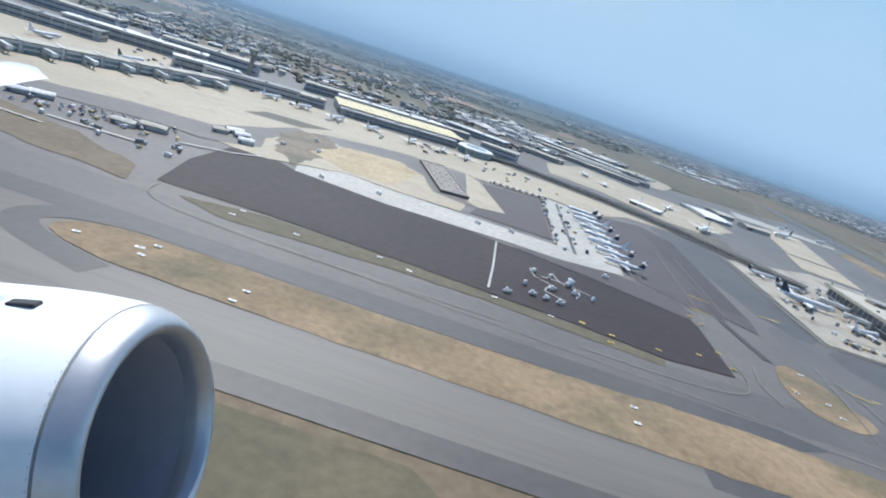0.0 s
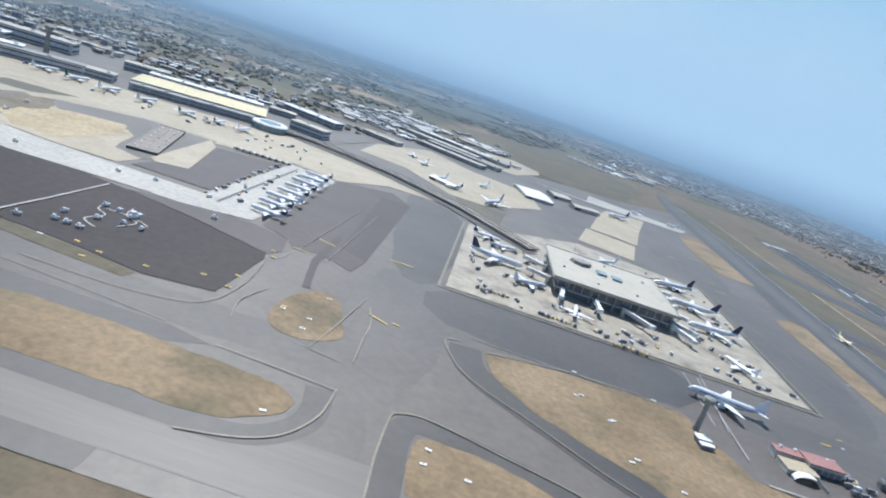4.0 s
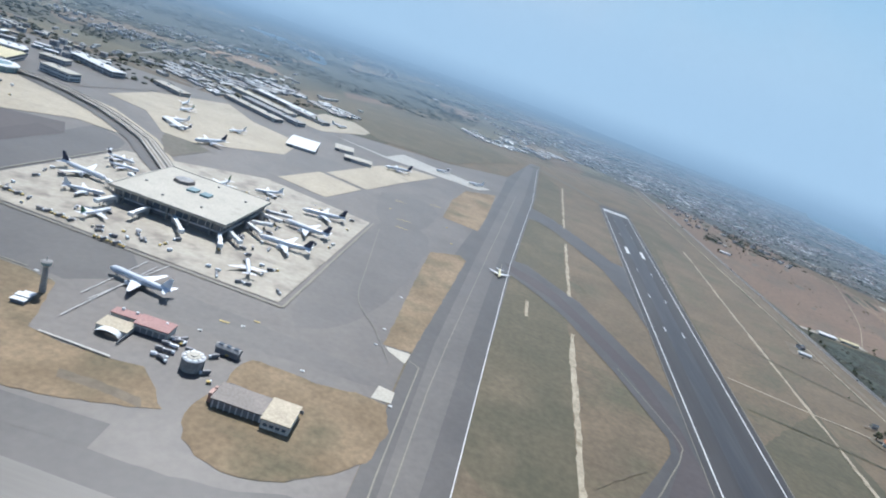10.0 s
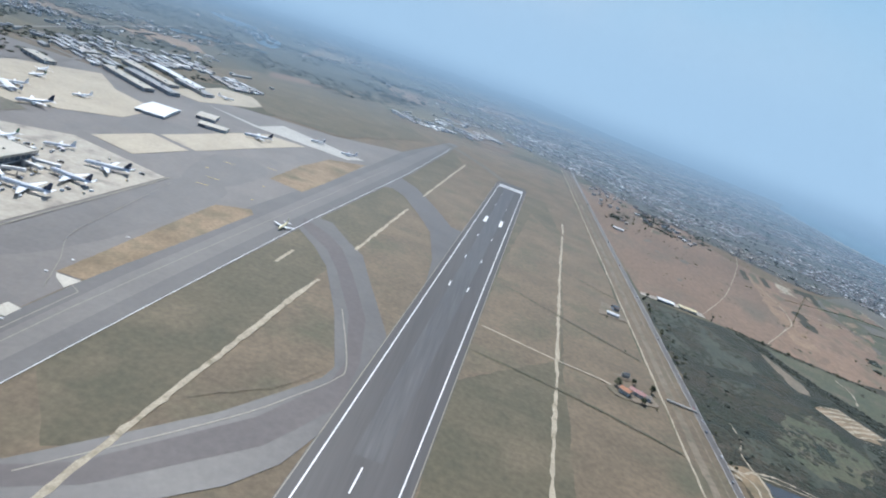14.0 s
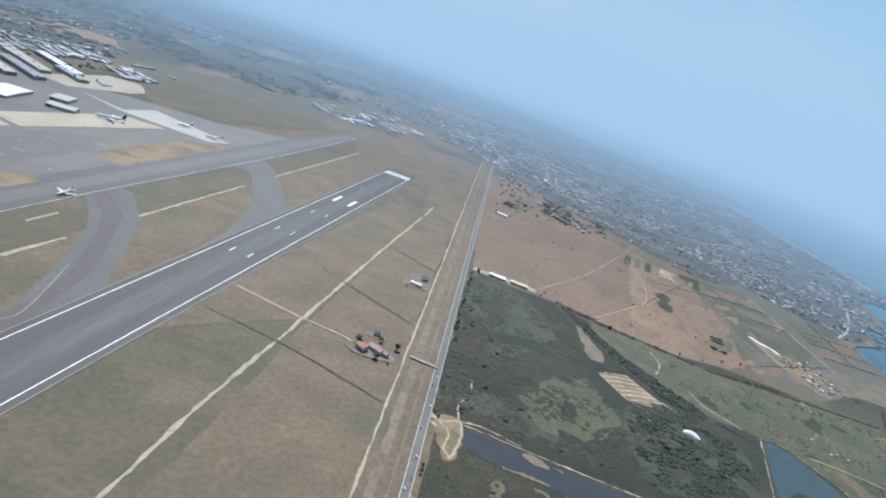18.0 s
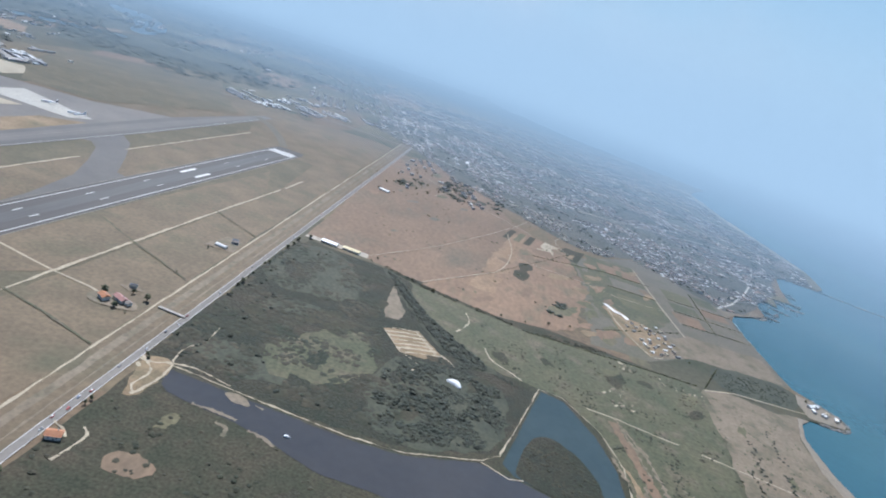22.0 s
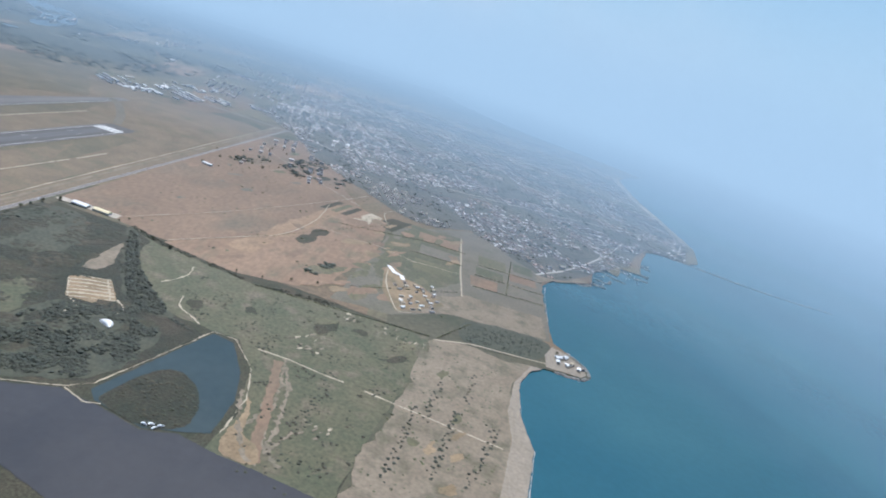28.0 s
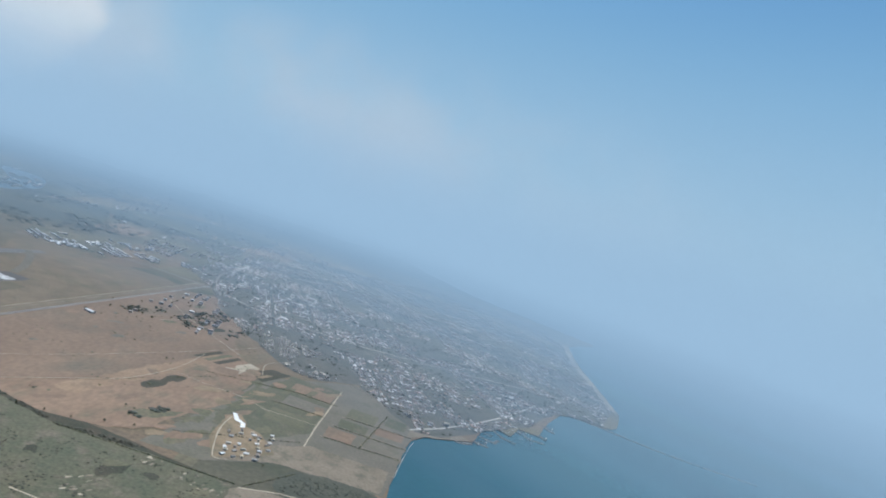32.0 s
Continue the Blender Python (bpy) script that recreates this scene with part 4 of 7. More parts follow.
for i, (x, y, w, h) in enumerate([(1080, 680, 32, 34), (1084, 722, 34, 30), (1084, 762, 36, 40), (1124, 690, 34, 40), (1126, 740, 34, 30), (1130, 780, 26, 36), (1012, 670, 46, 40), (1010, 730, 50, 38), (1000, 785, 54, 36), (970, 705, 30, 50)]):
    sheet("field_plot", [(x, y), (x + w, y + 3), (x + w - 2, y + h), (x - 3, y + h - 2)], 0.14, M[("field_brown", "meadow_green", "field_olive", "grass_worn")[i % 4]], "hedged field plot", "field", fray=1.0, piece=5)
strip("field_track", [(1074, 634), (1066, 700), (1057, 800), (1052, 850)], 1.8, 0.2, M["track"], "pale straight farm track", "track", fray=0.4)
sheet("green_field", [(984, 838), (1054, 850), (1056, 781), (1067, 665), (1029, 606), (982, 608), (972, 660), (980, 740)], 0.125, M["meadow_green"], "green fallow field with brown patches", "field", fray=5, piece=8)
sheet("sandy_flat", [(1020, 540), (1066, 575), (1166, 592), (1164, 650), (1080, 640), (1040, 600)], 0.13, M["beach"], "bare sandy flat", "ground", fray=3, piece=6)
sheet("wood_floor", [(686, 280), (684, 420), (684, 515), (716, 522), (760, 526), (792, 512), (806, 470), (812, 440), (838, 412), (880, 402), (906, 392), (896, 350), (878, 302), (830, 282), (780, 276), (730, 278)], 0.12, M["scrubland"], "flat olive-brown scrub with dark patches", "scrub", fray=3, piece=6)
sheet("marsh", [(752, 530), (800, 512), (900, 496), (974, 506), (1056, 510), (1058, 470), (1040, 340), (1034, 240), (960, 262), (964, 320), (950, 372), (928, 402), (908, 402), (850, 408), (812, 440)], 0.11, M["meadow_green"], "green and brown coastal marsh", "marsh", fray=3, piece=8)
sheet("marsh_meadow", [(866, 424), (930, 410), (990, 404), (1030, 396), (1050, 470), (1050, 500), (960, 498), (900, 488), (820, 500), (830, 462)], 0.15, M["meadow_green"], "green wet meadow", "meadow", smooth=3, fray=8, piece=7)
sheet("marsh", [(690, -300), (690, 252), (740, 262), (772, 247), (806, 238), (860, 232), (1000, 200), (1040, 60), (1040, -300)], 0.11, M["marsh"], "scrubby marsh south of the river", "marsh", fray=3, piece=10)
sheet("marsh_ground", [(690, -300), (690, 530), (1050, 510), (1036, 240), (1040, -300)], 0.09, M["marsh"], "damp brown marsh ground beside the river", "marsh", fray=2, piece=10)
# river and lagoon
sheet("river", [(704, 275), (755, 273), (802, 271), (832, 274), (872, 291), (893, 289), (926, 281), (945, 288), (962, 284), (1000, 280), (1030, 276), (1052, 204), (1000, 196), (862, 238), (824, 240), (799, 239), (785, 243), (772, 247), (749, 253), (727, 254), (712, 257), (706, 261), (703, 269)],
      0.22, M["river"], "smooth grey-brown river", "river", fray=0.8, piece=4)
sheet("lagoon", [(886, 299), (897, 345), (910, 398), (927, 395), (947, 362), (957, 332), (959, 297), (945, 290), (926, 283), (893, 291)], 0.23, M["pond"], "grey-green lagoon", "lagoon", fray=0.6, piece=3)
sheet("lagoon_island", [(894, 300), (900, 326), (910, 341), (922, 340), (934, 330), (943, 314), (944, 294), (926, 284), (898, 291)], 0.27, M["scrubland"], "scrubby brown island in the lagoon", "island", smooth=3, fray=1.0, piece=3)
strip("river_path", [(698, 279), (755, 275.5), (802, 273.5), (833, 277), (873, 294), (884, 305), (896, 350), (909, 401), (926, 400), (950, 372), (962, 338), (963, 300)], 0.7, 0.30, M["track"], "pale footpath on the river bank", "path", fray=0.9, piece=2)
strip("river_path", [(874, 293), (890, 287), (898, 290)], 1.0, 0.30, M["track"], "pale causeway at the lagoon mouth", "path", fray=0.4, piece=2)
strip("marsh_track", [(944, 398), (968, 398), (994, 394), (1010, 393)], 1.3, 0.24, M["track"], "straight pale track over the marsh", "track", fray=0.5)
strip("marsh_track", [(1026, 391), (1084, 384), (1128, 379)], 1.3, 0.24, M["track"], "straight pale track over the dunes", "track", fray=0.5)
for pts, w in (([(965, 398), (975, 360), (982, 320), (990, 284)], 1.8), ([(968, 300), (975, 330), (972, 350)], 2.0), ([(992, 300), (998, 322)], 2.0)):
    strip("marsh_scar", pts, w, 0.21, M["beach"], "bare sandy scar in the marsh", "ground", fray=3.2, smooth=4, piece=1.6)
sheet("drying_plot", [(790, 410), (816, 422), (836, 398), (826, 384), (808, 382)], 0.20, M["earth"], "brown dug plot", "ground", fray=1.0, piece=2)
for i in range(7):
    u = i / 6.0
    strip("plot_ridge", [(790 + 18 * u, 410 - 28 * u), (802 + 19 * u, 417 - 27.5 * u), (816 + 20 * u, 422 - 26 * u)], 1.2 + 0.4 * (i % 3), 0.26, M["track"], "pale earth ridge", "ground", fray=0.9, piece=1.5)
for i in range(2):
    u = i * 0.9
    strip("plot_ridge", [(790 + 26 * u, 410 + 12 * u), (809 + 26 * u, 383 + 14 * u)], 0.9, 0.27, M["track"], "pale earth ridge", "ground", fray=0.9, piece=1.5)
for pts in ([(812, 382), (824, 372), (820, 362), (828, 356)], [(836, 398), (848, 388), (846, 376)], [(866, 436), (872, 420), (884, 412), (896, 404)], [(842, 446), (850, 470), (846, 490)]):
    strip("wood_path", pts, 0.9, 0.24, M["track"], "winding sandy trail in the scrub", "path", fray=1.4, smooth=5, piece=1.5)
sheet("sandy_clearing", [(780, 498), (790, 470), (800, 448), (798, 430), (787, 428), (782, 455)], 0.20, M["beach"], "triangular sandy clearing", "ground", fray=1.6, piece=3)
for pts, w in (([(686, 275), (694, 276), (701, 280), (703, 272), (703, 262), (701, 250), (699, 246)], 1.5), ([(686, 278), (693, 272), (697, 266), (696, 253), (700, 247)], 1.2), ([(701, 280), (713, 283), (735, 279)], 1.2), ([(687, 271), (690, 268)], 2.0), ([(701, 281), (699, 296), (704, 312), (703, 330)], 0.6)):
    strip("wood_path", pts, w, 0.30, M["track"], "trodden sandy path at the river head", "path", fray=1.0, smooth=5, piece=1.5)
sheet("trodden_ground", [(688, 279), (702, 281), (704, 262), (702, 246), (697, 244), (692, 258)], 0.24, M["earth"], "trodden brown ground at the river head", "ground", smooth=3, fray=1.6, piece=2)
sheet("sandbar", [(735, 273), (744, 274.5), (750, 269), (746, 267), (740, 268)], 0.26, M["beach"], "low sandbar in the river", "sandbar", smooth=3, fray=1.2, piece=1.5)
sheet("sandbar", [(752, 271), (758, 271), (757, 269)], 0.26, M["beach"], "small sandbar in the river", "sandbar", fray=0.6, piece=1.0)
for pts in ([(726, 255), (738, 255.5), (750, 254.5)], [(758, 251), (766, 249), (773, 246)], [(742, 248), (748, 246), (750, 240)]):
    strip("bank_sand", pts, 1.8, 0.27, M["beach"], "bare sandy river bank", "bank", fray=1.5, smooth=4, piece=1.5)
for pts in ([(698, 215), (702, 211), (702, 203), (700, 192)], [(686, 212), (692, 210), (696, 206)]):
    strip("farm_track", pts, 1.2, 0.26, M["track"], "dusty farm track beside the road", "track", fray=0.7, smooth=4, piece=1.5)
sheet("bare_patch", [(716, 208), (726, 211), (737, 207), (732, 198), (718, 198)], 0.22, M["field_brown"], "reddish bare patch in the marsh", "ground", smooth=3, fray=2.0, piece=2)
# beach
sheet("dunes", [(1058, 506), (1086, 520), (1130, 516), (1150, 522), (1134, 476), (1134, 430), (1142, 389), (1136, 337), (1130, 230), (1140, 0), (1150, -400), (1040, -400), (1032, 60), (1036, 240), (1040, 320), (1052, 405)], 0.16, M["beach"], "grey-brown dune field with tufts", "dunes", fray=7, piece=7)
sheet("beach", [(1150, 522), (1134, 478), (1130, 430), (1134, 392), (1128, 337), (1124, 230), (1138, 60), (1160, -400), (1174, -400), (1153, 60), (1139, 230), (1145, 337), (1150, 389), (1140, 430), (1139, 482), (1149, 510), (1160, 523)], 0.20, M["beach_wet"], "smooth pale beach", "beach", fray=0.8, piece=4)
for pts in ([(1141, 200), (1146, 330), (1151, 392)], [(1141, 436), (1139, 478), (1148, 508)], [(1171, 640), (1170, 720), (1172, 764)], [(1186, 800), (1212, 822)]):
    strip("surf", pts, 0.4, -0.55, M["paint_worn"], "thin white line of surf", "surf", fray=0.6, smooth=5, piece=3)
sheet("dark_scrub", [(1082, 568), (1128, 586), (1168, 584), (1160, 545), (1142, 532), (1086, 526)], 0.20, M["wood_floor"], "dark burnt-looking scrub", "scrub", smooth=4, fray=3, piece=5)
strip("beach_road", [(1060, 508), (1092, 524), (1150, 534), (1176, 540)], 1.6, 0.26, M["track"], "pale beach road", "track", fray=0.4)
sheet("town_beach", [(1162, 770), (1182, 794), (1210, 816), (1238, 840), (1226, 850), (1180, 830), (1160, 800)], 0.20, M["beach"], "town beach of pale sand", "beach", fray=2, piece=4)
sheet("far_beach", [(1490, 1850), (1494, 2235), (1470, 2230), (1468, 1850), (1486, 1600), (1500, 1400), (1528, 1360), (1512, 1600)], 0.20, M["beach_wet"], "long pale far beach", "beach", fray=2, piece=10)


# growth in the scrub wood, scars in the marsh
sheet("wet_flat", [(735, 325), (747, 361), (779, 389), (792, 366), (799, 343), (773, 309), (747, 304)], 0.185, M["meadow_green"], "flat olive clearing in the scrub", "meadow", smooth=3, fray=5, piece=5)
for pts in ([(766, 524), (782, 512), (818, 457), (866, 411), (876, 400), (857, 394), (836, 408), (810, 446), (776, 498)], [(803, 364), (838, 382), (880, 380), (888, 333), (874, 302), (828, 283), (803, 304)], [(700, 372), (716, 396), (748, 404), (742, 388)], [(700, 300), (712, 318), (736, 314), (764, 302), (740, 292)], [(690, 430), (692, 508), (730, 514), (764, 448), (730, 420)]):
    sheet("dark_thicket", pts, 0.182, M["wood_floor"], "dark thicket of low trees", "scrub", smooth=4, fray=5, piece=5)
strip("marsh_ditch", [(962, 392), (970, 360), (978, 328), (984, 300), (990, 286)], 6.5, 0.22, M["field_brown"], "brown dried-out ditch in the marsh", "ditch", fray=1.6, smooth=5, piece=2)
for pts, w in (([(969, 388), (981, 358), (988, 322), (990, 300), (1003, 289)], 2.6), ([(956, 346), (966, 318), (976, 298), (986, 285)], 3.0)):
    strip("marsh_scar", pts, w, 0.235, M["beach"], "bare sandy bank beside the ditch", "ground", fray=3.0, smooth=5, piece=1.6)
sheet("sand_bank", [(960.5, 341), (966, 325), (965, 300), (971, 284.5), (991, 285), (985, 300), (974, 306), (968, 330)], 0.225, M["earth"], "sandy bank between lagoon and marsh", "bank", smooth=3, fray=1.6, piece=2)

def patchwork(seed, n, area, kinds, size, z, label, category):
    """Irregular patches of another growth strewn over an area."""
    q = random.Random(seed)
    xs, ys = [p[0] for p in area], [p[1] for p in area]
    k = 0
    while k < n:
        x, y = q.uniform(min(xs), max(xs)), q.uniform(min(ys), max(ys))
        if not inside(x, y, area):
            continue
        w, d, t = q.uniform(*size), q.uniform(*size) * 0.5, 1.1 + q.uniform(-0.35, 0.35)
        pts = []
        for i in range(9):
            a, r = 6.28319 * i / 9, q.uniform(0.55, 1.15)
            u, v = w * r * math.cos(a), d * r * math.sin(a)
            pts.append((x + u * math.cos(t) - v * math.sin(t), y + u * math.sin(t) + v * math.cos(t)))
        sheet("ground_patch", pts, z + 0.002 * k, M[kinds[k % len(kinds)]], label, category, smooth=3, fray=size[0] * 0.3, piece=size[0] * 0.35)
        k += 1


patchwork(3, 22, [(810, 540), (880, 800), (950, 800), (964, 690), (950, 560), (870, 515)], ("field_brown", "field_red"), (8, 26), 0.17, "patch of olive weeds on the bare field", "field")
patchwork(4, 16, [(960, 540), (964, 780), (1060, 890), (1066, 640), (1010, 560)], ("field_olive", "earth", "field_brown", "meadow_green"), (8, 22), 0.15, "patch of dry brown growth in the meadow", "field")
patchwork(5, 9, [(870, 430), (960, 420), (1030, 380), (1046, 490), (960, 494), (860, 484)], ("marsh", "meadow_green", "field_olive", "marsh"), (6, 18), 0.17, "mottled patch of marsh growth", "marsh")
patchwork(6, 20, [(690, 300), (690, 500), (780, 510), (800, 420), (880, 390), (870, 310), (800, 290)], ("marsh", "scrubland", "marsh", "scrubland"), (8, 26), 0.14, "darker patch of low scrub", "scrub")
patchwork(8, 16, [(700, 860), (690, 1080), (760, 1120), (870, 880)], ("field_olive", "field_sandy", "marsh", "field_brown"), (7, 20), 0.14, "small farm plot", "field")
patchwork(12, 14, [(700, 560), (690, 840), (840, 860), (850, 600)], ("field_red", "grass_worn"), (4, 12), 0.16, "faint mottled patch in the stubble", "field")
patchwork(9, 26, [(925, 530), (950, 800), (1000, 800), (1010, 560), (960, 520)], ("field_olive", "field_red", "earth", "field_brown"), (9, 24), 0.19, "ragged patch of weeds and bare earth", "field")
patchwork(10, 8, [(1052, 240), (1060, 490), (1100, 500), (1100, 240)], ("earth", "field_olive"), (5, 13), 0.19, "patch of dune grass", "dunes")
patchwork(11, 12, [(700, -40), (700, 240), (780, 236), (900, 200), (940, 0)], ("field_olive", "scrubland", "earth"), (7, 18), 0.14, "patch of low marsh growth", "marsh")
for k, (x, y) in enumerate(((990, 495), (977, 427), (1024, 492), (1007, 329), (1047, 487), (968, 440))):
    patchwork(30 + k, 9, [(x - 11, y - 9), (x + 11, y - 7), (x + 12, y + 9), (x - 10, y + 8)], ("beach", "track", "beach"), (1.0, 3.4), 0.24, "bare pale patch in the marsh", "ground")
for pts, w in (([(742, 536), (796, 640), (838, 740), (880, 850), (905, 930)], 0.7), ([(800, 524), (842, 590), (870, 640), (880, 720), (872, 800)], 0.9), ([(905, 842), (820, 900), (740, 960), (690, 1010)], 1.0), ([(876, 706), (920, 700), (966, 702), (1012, 690)], 0.7), ([(955, 800), (940, 850), (960, 905)], 0.8), ([(760, 870), (800, 1000), (860, 1090)], 0.8)):
    strip("field_track", pts, w, 0.28, M["track"], "faint trodden field track", "track", fray=0.5, smooth=5, piece=3)
for pts in ([(1078, 676), (1168, 690)], [(1078, 718), (1168, 728)], [(1080, 758), (1166, 772)], [(1122, 690), (1126, 800)], [(1000, 690), (1066, 700)]):
    strip("field_track", pts, 0.7, 0.27, M["track"], "pale path between field plots", "track", fray=0.4, piece=3)

# ---- aeroplanes ----
def lathe(bm, rows, n=14, centre=None):
    """A body of round sections along x: rows of (x, z of the middle, radius across, radius up)."""
    rings = []
    for x, z, ry, rz in rows:
        rings.append([bm.verts.new((x, math.cos(6.28319 * i / n) * ry, z + math.sin(6.28319 * i / n) * rz)) for i in range(n)])
    for a, b in zip(rings, rings[1:]):
        for i in range(n):
            j = (i + 1) % n
            bm.faces.new((a[i], a[j], b[j], b[i]))
    bm.faces.new(rings[0])
    bm.faces.new(rings[-1][::-1])
    bmesh.ops.recalc_face_normals(bm, faces=bm.faces[:])
    for f in bm.faces:
        f.smooth = True
    return bm


def blade(bm, root, tip, chord_root, chord_tip, thick):
    """A tapered wing or fin from root to tip (leading edges), with a lens-shaped section; x points forward."""
    up = Vector((0, 0, 1)) if abs(tip[1] - root[1]) > abs(tip[2] - root[2]) else Vector((0, 1, 0))
    ends = []
    for p, c, t in ((root, chord_root, thick), (tip, chord_tip, thick * chord_tip / chord_root)):
        p = Vector(p)
        ring = [p, p - Vector((c * 0.3, 0, 0)) + up * t / 2, p - Vector((c * 0.7, 0, 0)) + up * t * 0.35, p - Vector((c, 0, 0)), p - Vector((c * 0.7, 0, 0)) - up * t * 0.35, p - Vector((c * 0.3, 0, 0)) - up * t / 2]
        ends.append([bm.verts.new(q) for q in ring])
    a, b = ends
    for i in range(6):
        j = (i + 1) % 6
        bm.faces.new((a[i], a[j], b[j], b[i]))
    bm.faces.new(a[::-1])
    bm.faces.new(b)
    bmesh.ops.recalc_face_normals(bm, faces=bm.faces[:])
    return bm


def airliner(length, span, body, tail, label, rear_engines=False, engines=1, prop=False):
    """A parked airliner, nose along +x, its wheels at z = 0."""
    L, R = length, length * (0.052 if length > 22 else 0.054)
    zc = R * 1.75
    plane = base("airliner", 0, 0, 0, 0, label, "aeroplane", "airliners on the stands")
    half = L / 2
    bm = lathe(bmesh.new(), [(half, zc - R * 0.25, R * 0.08, R * 0.08), (half - 0.02 * L, zc - R * 0.18, R * 0.42, R * 0.42), (half - 0.055 * L, zc - R * 0.06, R * 0.78, R * 0.8), (half - 0.11 * L, zc, R, R),
                             (-half + 0.34 * L, zc, R, R), (-half + 0.18 * L, zc + R * 0.22, R * 0.76, R * 0.78), (-half + 0.06 * L, zc + R * 0.5, R * 0.36, R * 0.42), (-half, zc + R * 0.66, R * 0.1, R * 0.14)])
    part("fuselage", bm, body, plane)
    for s in (-1, 1):
        part("wing", blade(bmesh.new(), (0.13 * L, s * R * 0.5, zc - R * 0.55), (-0.10 * L, s * span / 2, zc + R * 0.1), 0.20 * L, 0.045 * L, R * 0.42), M["white"], plane, "pale swept wing")
        part("tailplane", blade(bmesh.new(), (-half + 0.15 * L, s * R * 0.3, zc + R * 0.4 + (R * 3.0 if rear_engines else 0)), (-half + 0.05 * L, s * span * 0.18, zc + R * 0.55 + (R * 3.0 if rear_engines else 0)), 0.11 * L, 0.045 * L, R * 0.22), M["white"], plane)
        for k in range(engines):
            ex, ey, ez = (0.085 * L - k * 0.08 * L, s * span * (0.165 + 0.15 * k), zc - R * 0.95) if not rear_engines else (-half + 0.27 * L, s * R * 1.5, zc + R * 0.35)
            rr = R * (0.42 if engines > 1 or rear_engines else 0.55)
            eng = part("engine", lathe(bmesh.new(), [(ex + 0.045 * L, ez, rr * 0.86, rr * 0.86), (ex + 0.03 * L, ez, rr, rr), (ex - 0.02 * L, ez, rr * 0.95, rr * 0.95), (ex - 0.055 * L, ez, rr * 0.55, rr * 0.55)], 12), M["metal"] if k else body, plane, "engine pod under the wing")
            part("intake", drum(bmesh.new(), 0, 0, 0, rr * 0.78, rr * 0.78, 0.05, 12), M["dark"], eng).matrix_basis = pose(ex + 0.0455 * L, ey, ez, 0, 90, 0)
            eng.data.transform(Matrix.Translation((0, ey, 0)))
            if not rear_engines:
                part("pylon", boxes((ex - 0.005 * L, ey, ez + rr * 0.8, 0.06 * L, R * 0.1, R * 0.45)), M["metal"], plane)
        gear = part("main_gear", boxes((-0.03 * L, s * R * 1.1, R * 0.35, R * 0.22, R * 0.22, zc - R * 0.9)), M["metal"], plane)
        part("wheels", boxes((-0.03 * L, s * R * 1.1, 0, R * 0.75, R * 0.5, R * 0.46), bevel=R * 0.12), M["dark"], gear)
        part("window_band", boxes((0.02 * L, s * R * 0.985, zc + R * 0.12, 0.70 * L, R * 0.04, R * 0.14)), M["glass"], plane, "row of dark cabin windows")
    part("fin", blade(bmesh.new(), (-half + 0.20 * L, 0, zc + R * 0.6), (-half + 0.06 * L, 0, zc + R * 4.0), 0.17 * L, 0.06 * L, R * 0.26), tail, plane, "tall tail fin")
    part("cockpit_window", boxes((half - 0.05 * L, 0, zc + R * 0.3, R * 0.42, R * 1.05, R * 0.24), bevel=R * 0.05), M["glass"], plane)
    gear = part("nose_gear", boxes((half - 0.13 * L, 0, R * 0.3, R * 0.16, R * 0.16, zc - R * 1.0)), M["metal"], plane)
    part("wheels", boxes((half - 0.13 * L, 0, 0, R * 0.4, R * 0.34, R * 0.38), bevel=R * 0.1), M["dark"], gear)
    return plane


def stand(proto, x, y, heading, z=0.46, label=""):
    ob = copy_thing(proto, pose(x, y, z, 0, 0, heading))
    if label:
        ob["label"] = label
    return ob


wide = airliner(28.0, 26.5, M["white"], M["dark_tail"], "white wide-body airliner with a dark tail parked at the pier")
wide.matrix_basis = pose(173.5, 290, 0.46, 0, 0, -5)
long_jet = airliner(28.0, 22.0, M["grey_body"], M["white"], "blue-grey airliner with white wings standing on the taxi lane", engines=1)
long_jet.matrix_basis = pose(261, 199.6, 0.30, 0, 0, 172)
mid = airliner(19.0, 17.5, M["white"], M["white"], "all-white airliner parked nose-in at the pier")
mid.matrix_basis = pose(285, 247, 0.46, 0, 0, 116)
green = airliner(18.5, 17.0, M["white"], M["green_tail"], "white airliner with a green tail on the stand")
green.matrix_basis = pose(210, 247, 0.46, 0, 0, 80)
tri = airliner(17.0, 15.0, M["white"], M["dark_tail"], "white rear-engined jet with a dark tail parked in a row", rear_engines=True)
tri.matrix_basis = pose(72, 242, 0.46, 0, 0, 172)
taxiing = airliner(16.0, 14.5, M["cream"], M["cream"], "cream-yellow airliner taxiing on the grey taxiway")
taxiing.matrix_basis = pose(404, 374, 0.32, 0, 0, -90)
# at the pier's far side and end
stand(tri, 177.5, 319, 14, label="dark-tailed jet parked beside the people mover")
stand(mid, 190, 267, 24, label="white airliner parked close to the pier's corner")
stand(wide, 287.2, 289.3, -172, label="white wide-body airliner parked nose-in with its bridge on")
stand(wide, 287.5, 324, 178, label="white wide-body airliner parked nose-in at the pier's end")
stand(wide, 286.3, 360.5, -160, label="white wide-body airliner parked at the far end of the pier")
stand(mid, 246.2, 368, -139, label="white airliner standing behind the pier")
stand(green, 222, 352, -95)
stand(tri, 168, 331, 4, label="dark-tailed jet parked beside the people mover")
